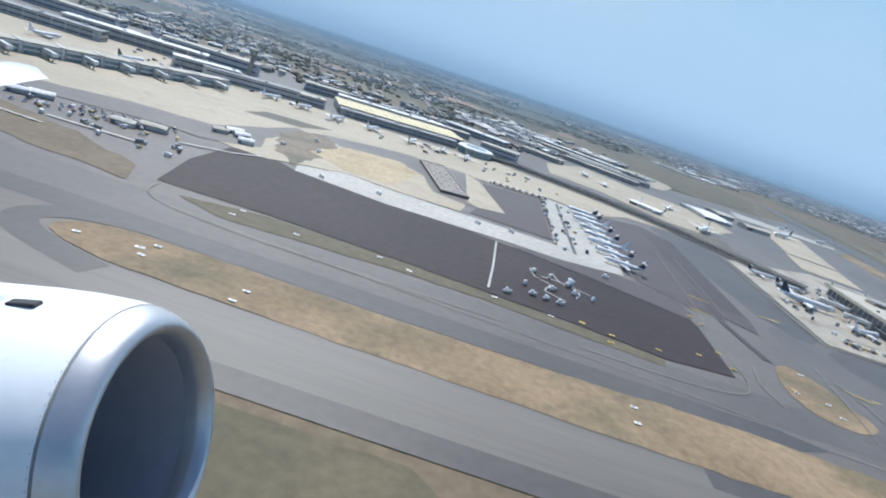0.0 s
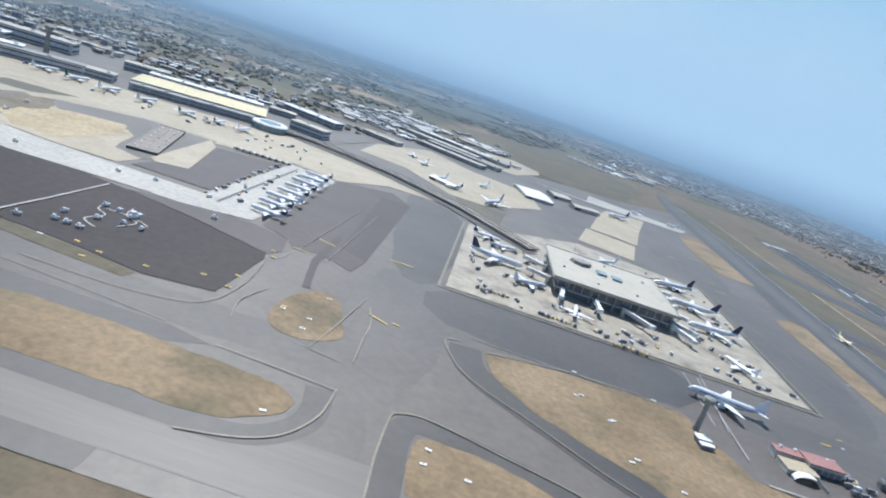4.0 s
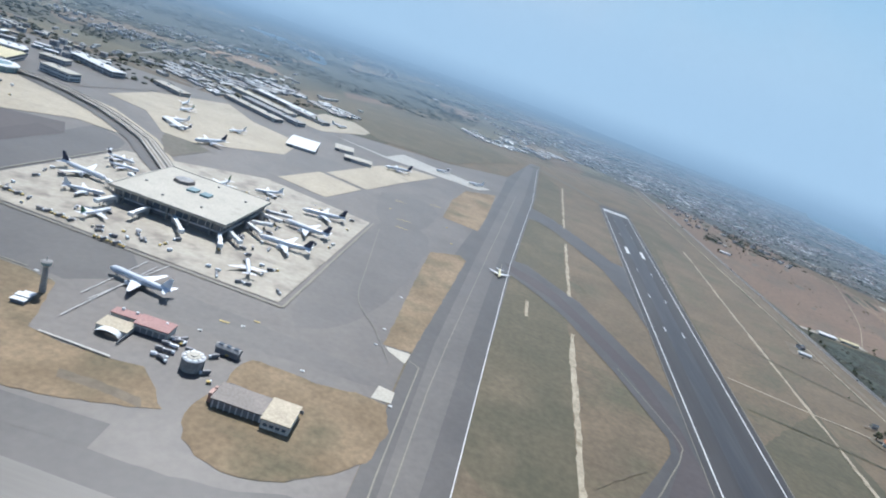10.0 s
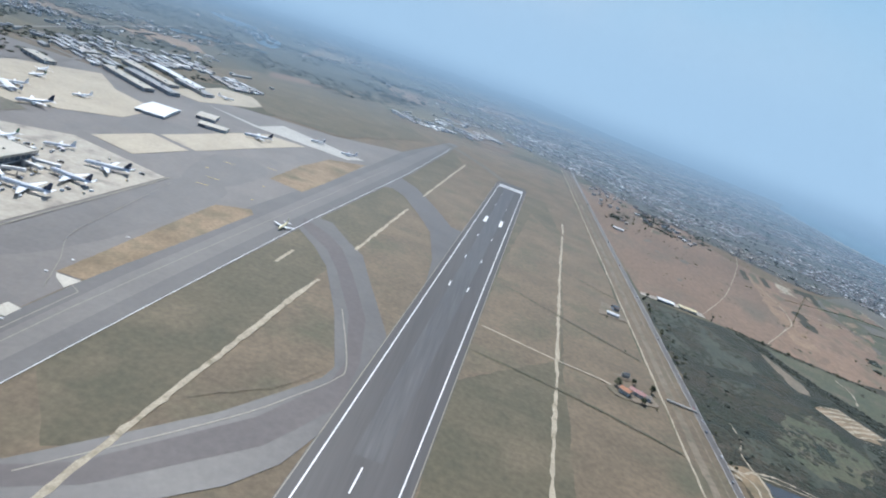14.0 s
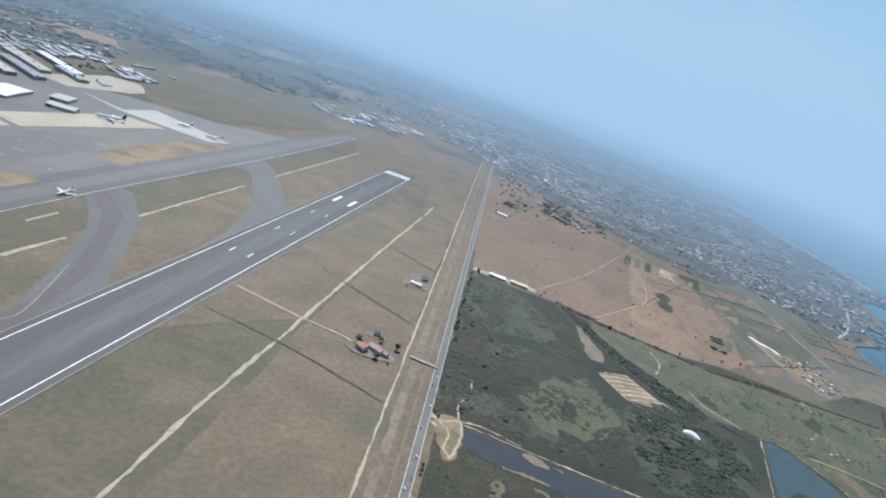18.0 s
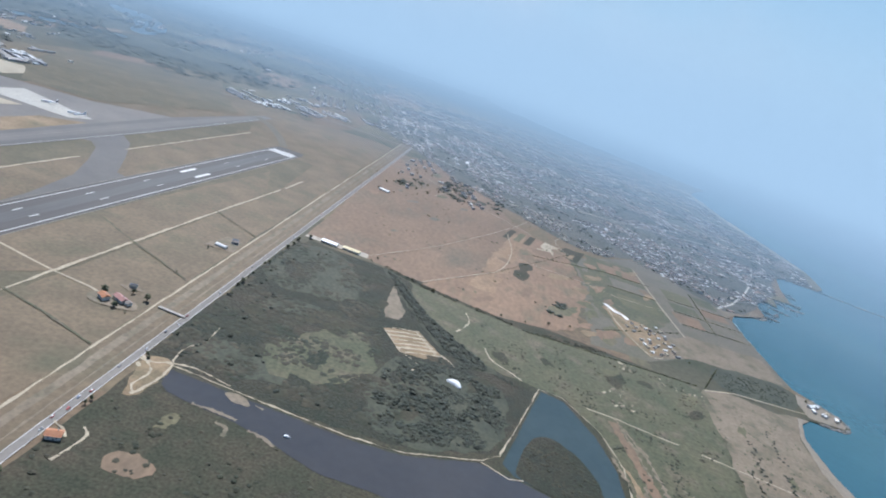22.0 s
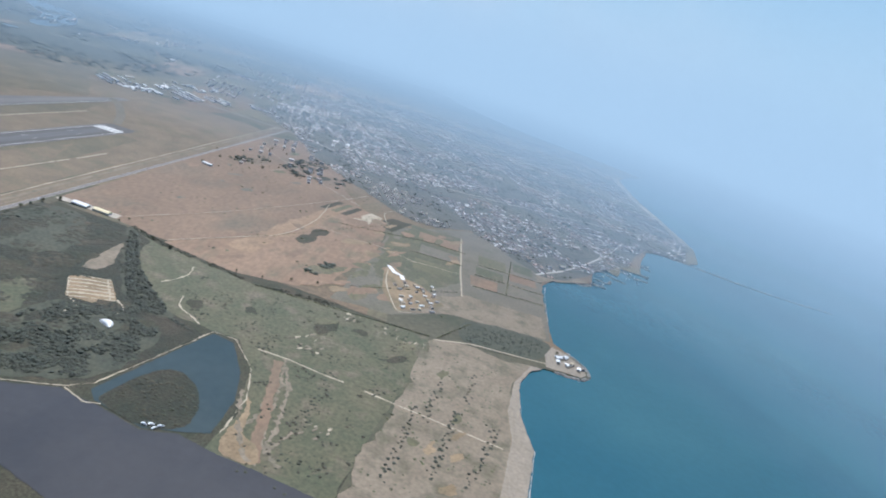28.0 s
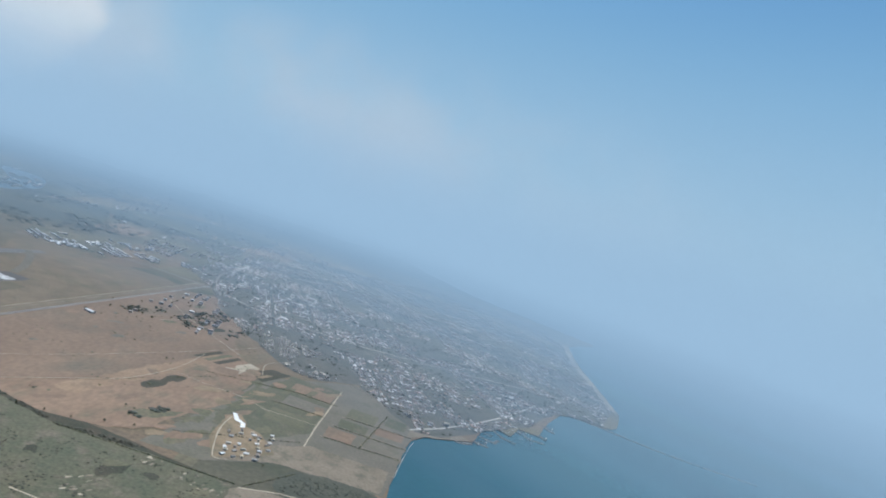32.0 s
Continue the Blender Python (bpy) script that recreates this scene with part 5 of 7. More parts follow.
# main apron and hangars
for x, y, h, k in ((171, 438, -118, wide), (163, 503, -112, mid), (110, 516, -100, green), (140, 450, -140, tri), (294, 581, -146, wide), (369, 652, -150, mid), (182, 690, 20, green), (196, 710, 30, mid), (330, 660, -140, tri), (128, 470, -120, mid), (96, 540, -80, mid),
                   (-40, 392, 80, green), (-66, 390, 76, mid), (-110, 384, 72, green), (-4, 400, 85, mid), (-88, 384, 75, mid), (-130, 382, 70, mid), (-20, 398, 85, tri), (-200, 345, 70, green), (-170, 356, 75, mid), (-240, 330, 70, mid), (-300, 372, 60, green), (-250, 480, 40, mid), (-225, 500, 40, green), (-275, 468, 40, mid)):
    stand(k, x, y, h)
# the row of small jets on the concrete
for i, y in enumerate((256, 270, 284, 298, 312, 326, 338)):
    stand((tri, mid)[i % 3 == 1], 70 - 0.6 * i, y, 172 + (i % 2) * 6)

# ---- airport buildings ----
def pier_building():
    x0, x1, y0, y1, h = 200.0, 262.0, 269.0, 329.0, 8.4
    cx, cy, w, d = (x0 + x1) / 2, (y0 + y1) / 2, x1 - x0, y1 - y0
    b = base("pier_terminal", cx, cy, 0.38, 0, "wide flat-roofed airport pier with dark glazed sides", "terminal")
    part("ground_floor", boxes((0, 0, 0, w - 7, d - 7, 3.0)), M["facade_dark"], b, "dark recessed ground floor")
    part("glazing", boxes((0, 0, 3.0, w - 4.5, d - 4.5, h - 4.2)), M["glass"], b, "dark glass upper floor")
    part("floor_band", boxes((0, 0, 2.8, w - 3.4, d - 3.4, 0.5)), M["facade"], b)
    part("roof", boxes((0, 0, h - 1.2, w, d, 1.2), bevel=0.12), M["roof_grey"], b, "flat pale grey-beige roof")
    rim = bmesh.new()
    for args in ((0, -d / 2 + 0.25, w, 0.5), (0, d / 2 - 0.25, w, 0.5), (-w / 2 + 0.25, 0, 0.5, d - 1.0), (w / 2 - 0.25, 0, 0.5, d - 1.0)):
        box(rim, args[0], args[1], h, args[2], args[3], 0.3)
    part("parapet", rim, M["concrete"], b, "pale roof edge")
    for i in range(15):
        u = -w / 2 + 3 + i * (w - 6) / 14
        for s in (-1, 1):
            part("mullion", boxes((u, s * (d / 2 - 2.15), 3.2, 0.22, 0.22, h - 4.4)), M["metal"], b)
    for i in range(14):
        v = -d / 2 + 3 + i * (d - 6) / 13
        for s in (-1, 1):
            part("mullion", boxes((s * (w / 2 - 2.15), v, 3.2, 0.22, 0.22, h - 4.4)), M["metal"], b)
    for i in range(5):
        part("column", boxes((-w / 2 + 8 + i * 11.5, -d / 2 + 1.6, 0, 0.8, 0.8, h - 1.2)), M["concrete_wall"], b, "concrete column")
    oct_b = part("roof_pavilion", drum(bmesh.new(), -13, 11, h, 6.2, 5.2, 1.6, 8), M["roof_brown"], b, "low eight-sided roof pavilion")
    part("cap", drum(bmesh.new(), -13, 11, h + 1.6, 5.0, 1.2, 0.7, 8), M["roof_dark"], oct_b)
    for x, y in ((-3, 2), (5, 1)):
        plant = part("plant_room", boxes((x, y, h, 5.2, 6.0, 1.1), bevel=0.15), M["glass_teal"], b, "blue-grey rooftop plant")
        part("duct", boxes((x, y + 3.6, h, 3.4, 1.0, 0.8)), M["metal"], plant)
    for x, y in ((12, -18), (-24, -8), (22, 14), (2, 22), (-8, -20)):
        part("vent", boxes((x, y, h, 1.0, 1.0, 0.7)), M["roof_dark"], b)


def jet_bridge(x, y, u, v):
    """A passenger bridge from the wall at x, y to the door at u, v."""
    turn, n = math.degrees(math.atan2(v - y, u - x)), math.hypot(u - x, v - y)
    b = base("jet_bridge", x, y, 0.40, turn, "white covered passenger bridge on steel legs", "jet bridge", "bridges at the pier")
    part("tunnel", boxes((n / 2, 0, 2.4, n, 1.7, 1.5), bevel=0.1), M["facade"], b)
    part("tunnel_roof", boxes((n / 2, 0, 3.9, n + 0.2, 1.9, 0.18)), M["roof_white"], b, "white roof")
    part("cab", boxes((n + 0.9, 0, 2.2, 2.0, 2.6, 1.9), bevel=0.2), M["roof_white"], b)
    part("rotunda", drum(bmesh.new(), 0, 0, 0, 1.3, 1.3, 4.2, 10), M["metal"], b)
    for s in (-1, 1):
        leg = part("leg", boxes((n * 0.8, s * 0.9, 0.5, 0.3, 0.3, 1.9)), M["metal"], b)
        part("wheel", boxes((n * 0.8, s * 0.9, 0, 0.7, 0.35, 0.6), bevel=0.1), M["dark"], leg)


pier_building()
for row in ((262, 326, 274, 330), (262, 300, 271, 306), (262, 297, 272, 290), (262, 276, 270, 269), (260, 269, 266, 257), (200, 281, 191, 285), (200, 300, 190, 306), (206, 269, 204, 257), (222, 269, 222, 256), (236, 269, 246, 257),
            (215, 329, 214, 341), (232, 329, 233, 342), (248, 329, 248, 342), (262, 318, 272, 318)):
    jet_bridge(*row)


def van(x, y, turn, kind=0, z=0.40):
    """A small apron vehicle."""
    b = base("apron_vehicle", x, y, z, turn, ("white service van on the apron", "yellow baggage tug on the apron", "dark fuel truck on the apron")[kind], "vehicle", "vehicles on the aprons")
    mat = (M["white"], M["paint_yellow"], M["facade_dark"])[kind]
    n = (2.4, 1.6, 3.8)[kind]
    part("body", boxes((-0.15 * n, 0, 0.25, n * 0.7, 1.05, (1.0, 0.55, 1.15)[kind]), bevel=0.1), mat, b)
    cab = part("cab", boxes((n * 0.33, 0, 0.25, n * 0.27, 1.0, 0.8), bevel=0.1), M["white"], b)
    part("windscreen", boxes((n * 0.44, 0, 0.62, n * 0.07, 0.9, 0.32)), M["glass"], cab)
    for u in (-0.3, 0.3):
        for s in (-0.45, 0.45):
            part("wheel", boxes((u * n, s, 0, 0.42, 0.2, 0.42), bevel=0.08), M["dark"], b)
    return b


VANS = [van(232, 246, 20, 0), van(246, 240, 100, 1), van(222, 232, 50, 2)]
rng = random.Random(4)
spots = [(rng.uniform(160, 305), rng.uniform(229, 262)) for _ in range(34)] + [(rng.uniform(264, 306), rng.uniform(262, 380)) for _ in range(30)] + [(rng.uniform(160, 198), rng.uniform(262, 345)) for _ in range(22)] + [(rng.uniform(202, 258), rng.uniform(334, 372)) for _ in range(16)]
for i, (x, y) in enumerate(spots):
    copy_thing(VANS[(2, 1, 2, 2, 0)[i % 5]], pose(x, y, 0.44, 0, 0, rng.uniform(0, 360)))
for i in range(24):
    copy_thing(VANS[1 if i % 3 else 2], pose(166 + i * 1.9 + (i // 8) * 14, 240 - (i // 8) * 7 + rng.uniform(-0.5, 0.5), 0.44, 0, 0, 75))
for i in range(48):
    copy_thing(VANS[i % 3], pose(rng.uniform(-230, 60), rng.uniform(366, 408), 0.40, 0, 0, rng.uniform(0, 360)))


def people_mover():
    """The covered elevated track from the pier to the main terminal."""
    line = [(196, 338), (176, 360), (150, 388), (122, 408), (96, 424), (66, 437), (30, 448), (-2, 446)]
    b = base("people_mover", 0, 0, 0.34, 0, "long elevated people-mover track on concrete piers", "viaduct")
    for k, off in enumerate((-2.7, 2.7)):
        pts = []
        for i, p in enumerate(line):
            q, r = Vector(line[max(i - 1, 0)]), Vector(line[min(i + 1, len(line) - 1)])
            d = (r - q).normalized()
            pts.append((p[0] - d.y * off, p[1] + d.x * off))
        for p, q in zip(pts, pts[1:]):
            n = math.dist(p, q)
            t = math.degrees(math.atan2(q[1] - p[1], q[0] - p[0]))
            c = ((p[0] + q[0]) / 2, (p[1] + q[1]) / 2)
            deck = part("deck", boxes((*c, 0.9, n + 0.6, 4.6, 0.7, t)), M["roof_grey"], b, "grey concrete deck")
            s, co = math.sin(radians(t)), math.cos(radians(t))
            for e in (-2.2, 2.2):
                part("parapet", boxes((c[0] - s * e, c[1] + co * e, 1.6, n + 0.6, 0.25, 0.4, t)), M["concrete_wall"], deck)
            part("running_rail", boxes((*c, 1.6, n + 0.4, 1.6, 0.08, t)), M["roof_brown"], deck)
            for j in range(max(1, int(n / 8))):
                u = (j + 0.5) / max(1, int(n / 8))
                part("pier", boxes((p[0] + (q[0] - p[0]) * u, p[1] + (q[1] - p[1]) * u, 0, 0.9, 1.6, 0.9, t)), M["concrete_wall"], b, "square concrete pier")


people_mover()
strip("service_road", [(196, 330), (172, 352), (146, 380), (118, 400), (92, 416), (62, 428), (20, 440)], 9.0, 0.45, M["asphalt_shoulder"], "dark service road under the viaduct", "road")


def terminal(x, y, w, d, h, turn, roof, label, floors=3, bays=10, ribs=False, name="terminal_building", wall=None):
    """A long building with bands of windows, a flat roof with a parapet, and plant on top."""
    b = base(name, x, y, 0.3, turn, label, "building", "buildings round the airport")
    part("wall", boxes((0, 0, 0, w, d, h)), wall or M["facade"], b)
    r = part("roof", boxes((0, 0, h, w + 0.8, d + 0.8, 0.5), bevel=0.1), roof, b)
    for k in range(floors):
        z = h * (k + 0.35) / floors
        for s in (-1, 1):
            part("window_band", boxes((0, s * (d / 2 + 0.06), z, w * 0.94, 0.16, h / floors * 0.30)), M["glass"], b)
        part("window_band", boxes((w / 2 + 0.06, 0, z, 0.16, d * 0.86, h / floors * 0.42)), M["glass"], b)
    for i in range(bays):
        u = -w / 2 + (i + 0.5) * w / bays
        part("pilaster", boxes((u, -d / 2 - 0.2, 0, 0.35, 0.4, h)), M["facade"], b)
        if ribs:
            part("roof_rib", boxes((u, 0, h + 0.5, 0.35, d, 0.2)), roof, r)
        elif i % 3 == 1:
            part("roof_plant", boxes((u, (i % 2 - 0.5) * d * 0.35, h + 0.5, 2.2, min(2.4, d * 0.3), 0.9), bevel=0.1), M["metal"], r)
    return b


# long terminal with the cream roof, and its neighbours
terminal(-60.5, 458.5, 93, 40, 5.0, 19, M["roof_cream"], "long airport terminal under a cream roof", 2, 20, True)
part_a = terminal(-70.5, 487, 86, 12, 6.5, 19, M["roof_white"], "long white-roofed terminal hall", 2, 16)
terminal(-55, 432, 84, 9, 4.0, 19, M["roof_dark"], "dark glazed gate lounge before the terminal", 2, 16)


def rotunda(x, y):
    b = base("rotunda", x, y, 0.3, 0, "low round teal-glazed gate lounge", "building")
    part("wall", drum(bmesh.new(), 0, 0, 0, 12, 12, 4.4, 24), M["glass_teal"], b)
    part("roof", drum(bmesh.new(), 0, 0, 4.4, 13, 12, 0.8, 24), M["roof_white"], b, "pale ring roof")
    part("roof_centre", drum(bmesh.new(), 0, 0, 5.2, 8, 2, 0.8, 24), M["glass_teal"], b)
    for i in range(12):
        a = 6.2832 * i / 12
        part("fin_wall", boxes((12.1 * math.cos(a), 12.1 * math.sin(a), 0, 0.3, 0.3, 4.4)), M["metal"], b)


rotunda(0, 438)


def old_pier():
    """The long pier with teal window bays at the far end of the apron."""
    a, q = Vector((-230, 242)), Vector((-152, 360))
    d = (q - a)
    t = math.degrees(math.atan2(d.y, d.x))
    for i in range(8):
        c = a + d * ((i + 0.5) / 8)
        n = d.length / 8
        b = base("pier_section", c.x, c.y, 0.3, t, "pier section with teal glass and white sills", "building", "pier sections")
        part("wall", boxes((0, 0, 0, n - 1.4, 9, 5.0)), M["facade"], b)
        part("glazing", boxes((0, -4.45, 2.1, n - 2.4, 0.3, 1.4)), M["glass_teal"], b, "teal glass band")
        part("glazing", boxes((0, -4.45, 0.2, n - 2.4, 0.3, 1.1)), M["glass_teal"], b, "teal glass band")
        part("roof", boxes((0, 0, 5.0, n - 0.8, 10, 0.4)), M["roof_grey"], b)
        for k in (1.45, 3.75):
            part("sill", boxes((0, -4.7, k, n - 1.6, 0.6, 0.8)), M["roof_white"], b, "white sill band")
        part("stair_tower", boxes((n / 2 - 0.4, 0, 0, 1.5, 10.2, 5.8)), M["facade"], b, "grey stair tower")
        jet_bridge(c.x + 4.4, c.y - 2.9, c.x + 12, c.y - 7)


old_pier()
for row in ((-150, 398, 60, 11, 6, 28, "roof_dark", "dark-roofed terminal block"), (-128, 414, 44, 13, 5, 22, "roof_grey", "grey flat-roofed terminal block"), (-178, 392, 40, 12, 7, 30, "roof_white", "white-roofed terminal wing"),
            (-300, 372, 120, 12, 6, 12, "roof_dark", "long dark pier building"), (-240, 420, 90, 14, 7, 18, "roof_white", "long white-roofed hall"), (-210, 470, 70, 16, 8, 15, "roof_grey", "grey office block by the terminal"),
            (-128, 500, 34, 14, 6, 20, "roof_grey", "grey glass office block"), (-60, 508, 40, 10, 5, 20, "roof_white", "pale hotel block"), (-20, 525, 22, 12, 4, 10, "roof_grey", "grey office block"), (-330, 470, 90, 18, 7, 10, "roof_grey", "grey hangar-like hall"),
            (18, 480, 30, 12, 6, -10, "roof_grey", "grey terminal annexe"), (-4, 560, 60, 14, 5, -20, "roof_white", "white parking structure"), (60, 580, 40, 12, 3.4, -24, "roof_grey", "grey cargo shed"),
            (124, 628, 80, 12, 3.2, -27, "roof_grey", "long grey cargo shed"), (136, 652, 90, 12, 3.2, -27, "roof_dark", "long dark cargo shed"), (110, 690, 96, 14, 3.2, -27, "roof_grey", "long grey cargo shed"), (160, 700, 60, 12, 3.2, -27, "roof_dark", "dark hangar annexe"), (120, 730, 100, 12, 3.4, -27, "roof_white", "long white cargo shed")):
    x, y, w, d, h, t, m, lab = row
    terminal(x, y, w, d, h, t, M[m], lab + " beyond the apron", 2, max(4, int(w / 8)))


def hangar(x, y, w, d, h, turn, roof, label, wall, plain=False):
    b = base("hangar", x, y, 0.3, turn, label, "hangar", "hangars and warehouses")
    part("wall", boxes((0, 0, 0, w, d, h)), wall, b)
    bm, rows = bmesh.new(), []
    for u in (-w / 2 - 0.3, w / 2 + 0.3):
        arch = [(-d / 2 - 0.3, h - 0.2)] + [(-d / 2 - 0.3 + (d + 0.6) * i / 6, h + 0.15 + 0.9 * math.sin(math.pi * i / 6)) for i in range(7)] + [(d / 2 + 0.3, h - 0.2)]
        rows.append([bm.verts.new((u, v, z)) for v, z in arch])
    for i in range(9):
        j = (i + 1) % 9
        bm.faces.new((rows[0][i], rows[0][j], rows[1][j], rows[1][i]))
    bm.faces.new(rows[0])
    bm.faces.new(rows[1][::-1])
    bmesh.ops.recalc_face_normals(bm, faces=bm.faces[:])
    part("roof", bm, roof, b)
    for i in range(1 if plain else 4):
        part("door", boxes((-w / 2 + (i + 0.5) * w / 4, -d / 2 - 0.08, 0, w / 4 - 0.5, 0.2, h * 0.82)), M["facade_dark"], b, "tall sliding door")
    for i in range(0 if plain else 3):
        part("skylight", boxes((-w / 3 + i * w / 3, 0, h + 1.0, 1.6, d * 0.5, 0.2)), M["glass"], b)


hangar(208, 548, 26, 46, 2.2, 12, M["roof_white"], "white-roofed warehouse at the stand's edge", M["facade"], plain=True)
hangar(258, 560, 26, 14, 2.6, 15, M["roof_grey"], "grey hangar among parked jets", M["facade"], plain=True)
hangar(236, 590, 18, 22, 2.6, 15, M["roof_grey"], "grey maintenance shed among parked jets", M["facade"], plain=True)
hangar(132, 456, 24, 7, 2.2, -32, M["roof_white"], "narrow white shed on the apron", M["facade"], plain=True)


def parking_deck():
    b = base("parking_deck", -11.4, 305, 0.36, 15.8, "low grey-brown car deck with rows of white vents", "building")
    part("deck", boxes((0, 0, 0, 14, 66, 1.1), bevel=0.1), M["roof_brown"], b)
    for u, v, w, d in ((-6.9, 0, 0.3, 66), (6.9, 0, 0.3, 66), (0, -32.9, 13.4, 0.3), (0, 32.9, 13.4, 0.3)):
        part("parapet", boxes((u, v, 1.1, w, d, 0.25)), M["concrete_wall"], b)
    for i in range(3):
        for j in range(7):
            part("vent", boxes((-4.2 + i * 4.2, -27 + j * 9, 1.1, 0.9, 1.3, 0.4)), M["roof_white"], b, "white roof vent")
    for j in range(10):
        part("column", boxes((7.15, -30 + j * 6.6, 0, 0.25, 0.5, 1.1)), M["concrete"], b)


parking_deck()


def control_tower(x, y, h, r, label, turn=0):
    b = base("control_tower", x, y, 0.3, turn, label, "control tower")
    shaft = bmesh.new()
    drum(shaft, 0, 0, 0, r * 0.62, r * 0.42, h * 0.8, 12)
    part("shaft", shaft, M["concrete_wall"], b, "grey concrete shaft")
    part("gallery", drum(bmesh.new(), 0, 0, h * 0.78, r * 0.6, r * 0.95, h * 0.05, 16), M["concrete"], b)
    cab = part("cab", drum(bmesh.new(), 0, 0, h * 0.84, r * 0.85, r * 1.0, h * 0.09, 16), M["glass_teal"], b, "glazed control cab")
    part("cab_roof", drum(bmesh.new(), 0, 0, h * 0.93, r * 1.05, r * 0.7, h * 0.03, 16), M["concrete_wall"], cab)
    part("mast", drum(bmesh.new(), 0, 0, h * 0.96, 0.12, 0.06, h * 0.14, 6), M["metal"], b)
    return b


control_tower(241.5, 172.5, 12.5, 1.8, "slim grey control tower beside the taxi lane")
control_tower(-165, 430, 23.0, 3.2, "tall control tower among the terminals")


def tower_block(x, y, turn):
    b = base("tower_annexe", x, y, 0.3, turn, "low block with stepped white roofs at the tower's foot", "building")
    for i, (u, v, w, d, h) in enumerate(((0, 0, 4.4, 2.4, 1.5), (0, -2.7, 4.4, 2.2, 1.1), (0.4, 2.4, 3.4, 1.8, 1.1))):
        part("wall", boxes((u, v, 0, w, d, h)), M["facade_dark"], b)
        part("roof", boxes((u, v, h, w + 0.4, d + 0.2, 0.25)), M["roof_white"], b, "white roof slab")


tower_block(241.0, 164.5, 8)


def fire_station():
    b = base("fire_station", 279, 172.3, 0.3, 4, "low fire station under a dull red roof", "building")
    part("wall", boxes((-6, 2, 0, 11, 4, 2.4), (4, 0.5, 0, 12, 7, 2.8)), M["wall_white"], b)
    part("roof", boxes((-6, 2, 2.4, 11.6, 4.6, 0.4), bevel=0.1), M["roof_red"], b, "dull red roof")
    part("roof", boxes((4, 0.5, 2.8, 12.6, 7.6, 0.45), bevel=0.1), M["roof_red"], b, "dull red roof")
    for i in range(5):
        part("door", boxes((-0.5 + i * 2.2, -3.06, 0, 1.8, 0.14, 2.0)), M["facade_dark"], b, "vehicle door")
    for x, y in ((-9, 3.2), (-4, 3.2), (7, 2.6)):
        part("vent", boxes((x, y, 2.9, 0.8, 0.8, 0.7)), M["white"], b)
    part("yard_wall", boxes((-1.5, -9, 0, 0.3, 10, 1.0)), M["facade_dark"], b)


fire_station()


def tent_hall(x, y, turn):
    """A hall under a white barrel roof."""
    b = base("vaulted_hall", x, y, 0.3, turn, "buff hall with a white barrel-vaulted end", "building")
    part("wall", boxes((0, 3.4, 0, 10.5, 7, 1.5)), M["wall_white"], b)
    part("roof", boxes((0, 3.4, 1.5, 10.8, 7.3, 0.3)), M["roof_buff"], b)
    bm, n = bmesh.new(), 12
    rows = []
    for i in range(n + 1):
        a = math.pi * i / n
        rows.append([bm.verts.new((4.2 * math.cos(a), v, 0.2 + r * math.sin(a))) for v, r in ((-3.2, 2.0), (-0.4, 2.0), (-0.4, 1.8), (-3.2, 1.8))])
    for p, q in zip(rows, rows[1:]):
        for k in range(4):
            bm.faces.new((p[k], p[(k + 1) % 4], q[(k + 1) % 4], q[k]))
    bmesh.ops.recalc_face_normals(bm, faces=bm.faces[:])
    part("vault", bm, M["roof_white"], b, "white barrel vault")


tent_hall(273, 163.6, 4)


def round_tank(x, y):
    b = base("storage_tank", x, y, 0.3, 0, "round grey tank with a pale spoked roof", "tank")
    part("shell", drum(bmesh.new(), 0, 0, 0, 3.7, 3.7, 4.2, 24), M["concrete_wall"], b)
    part("roof", drum(bmesh.new(), 0, 0, 4.2, 3.8, 3.4, 0.35, 24), M["roof_white"], b)
    part("roof_ring", drum(bmesh.new(), 0, 0, 4.55, 2.4, 2.2, 0.2, 20), M["roof_grey"], b)
    part("hatch", drum(bmesh.new(), 0, 0, 4.75, 1.2, 1.1, 0.3, 12), M["roof_grey"], b)
    for i in range(10):
        a = 6.2832 * i / 10
        part("spoke", boxes((2.9 * math.cos(a), 2.9 * math.sin(a), 4.6, 1.4, 0.25, 0.16, math.degrees(a))), M["roof_dark"], b)
    for i in range(8):
        a = 6.2832 * i / 8
        part("rib", boxes((3.75 * math.cos(a), 3.75 * math.sin(a), 0, 0.3, 0.3, 4.2, math.degrees(a))), M["concrete_wall"], b)


round_tank(303.3, 160.6)


def long_shed():
    b = base("long_shed", 327.7, 150.6, 0.3, 2, "long brown-roofed shed with a buff office end", "shed")
    part("wall", boxes((-2.5, 0, 0, 16.5, 9.5, 2.6)), M["facade_dark"], b)
    part("roof", boxes((-2.5, 0, 2.6, 17, 10.2, 0.45), bevel=0.08), M["roof_brown"], b, "brown-grey roof")
    for i in range(9):
        part("buttress", boxes((-10 + i * 1.9, -4.9, 0, 0.3, 0.4, 2.6)), M["facade"], b)
    o = part("office", boxes((10.5, -0.8, 0, 9, 12, 3.0)), M["wall_white"], b, "buff office block")
    part("office_roof", boxes((10.5, -0.8, 3.0, 9.6, 12.6, 0.4), bevel=0.08), M["roof_buff"], o)
    for i in range(4):
        part("window", boxes((7.5 + i * 2, -6.86, 1.0, 1.3, 0.12, 0.9)), M["glass"], o)
    part("frame_tower", boxes((-11.6, -2, 0, 1.2, 3, 3.4), (-11.6, 1.6, 0, 1.0, 1.2, 2.8)), M["steel_red"], b, "faded red steel frame")
    part("fence", boxes((3, 7.6, 0, 26, 0.2, 1.0, -4)), M["facade_dark"], b)


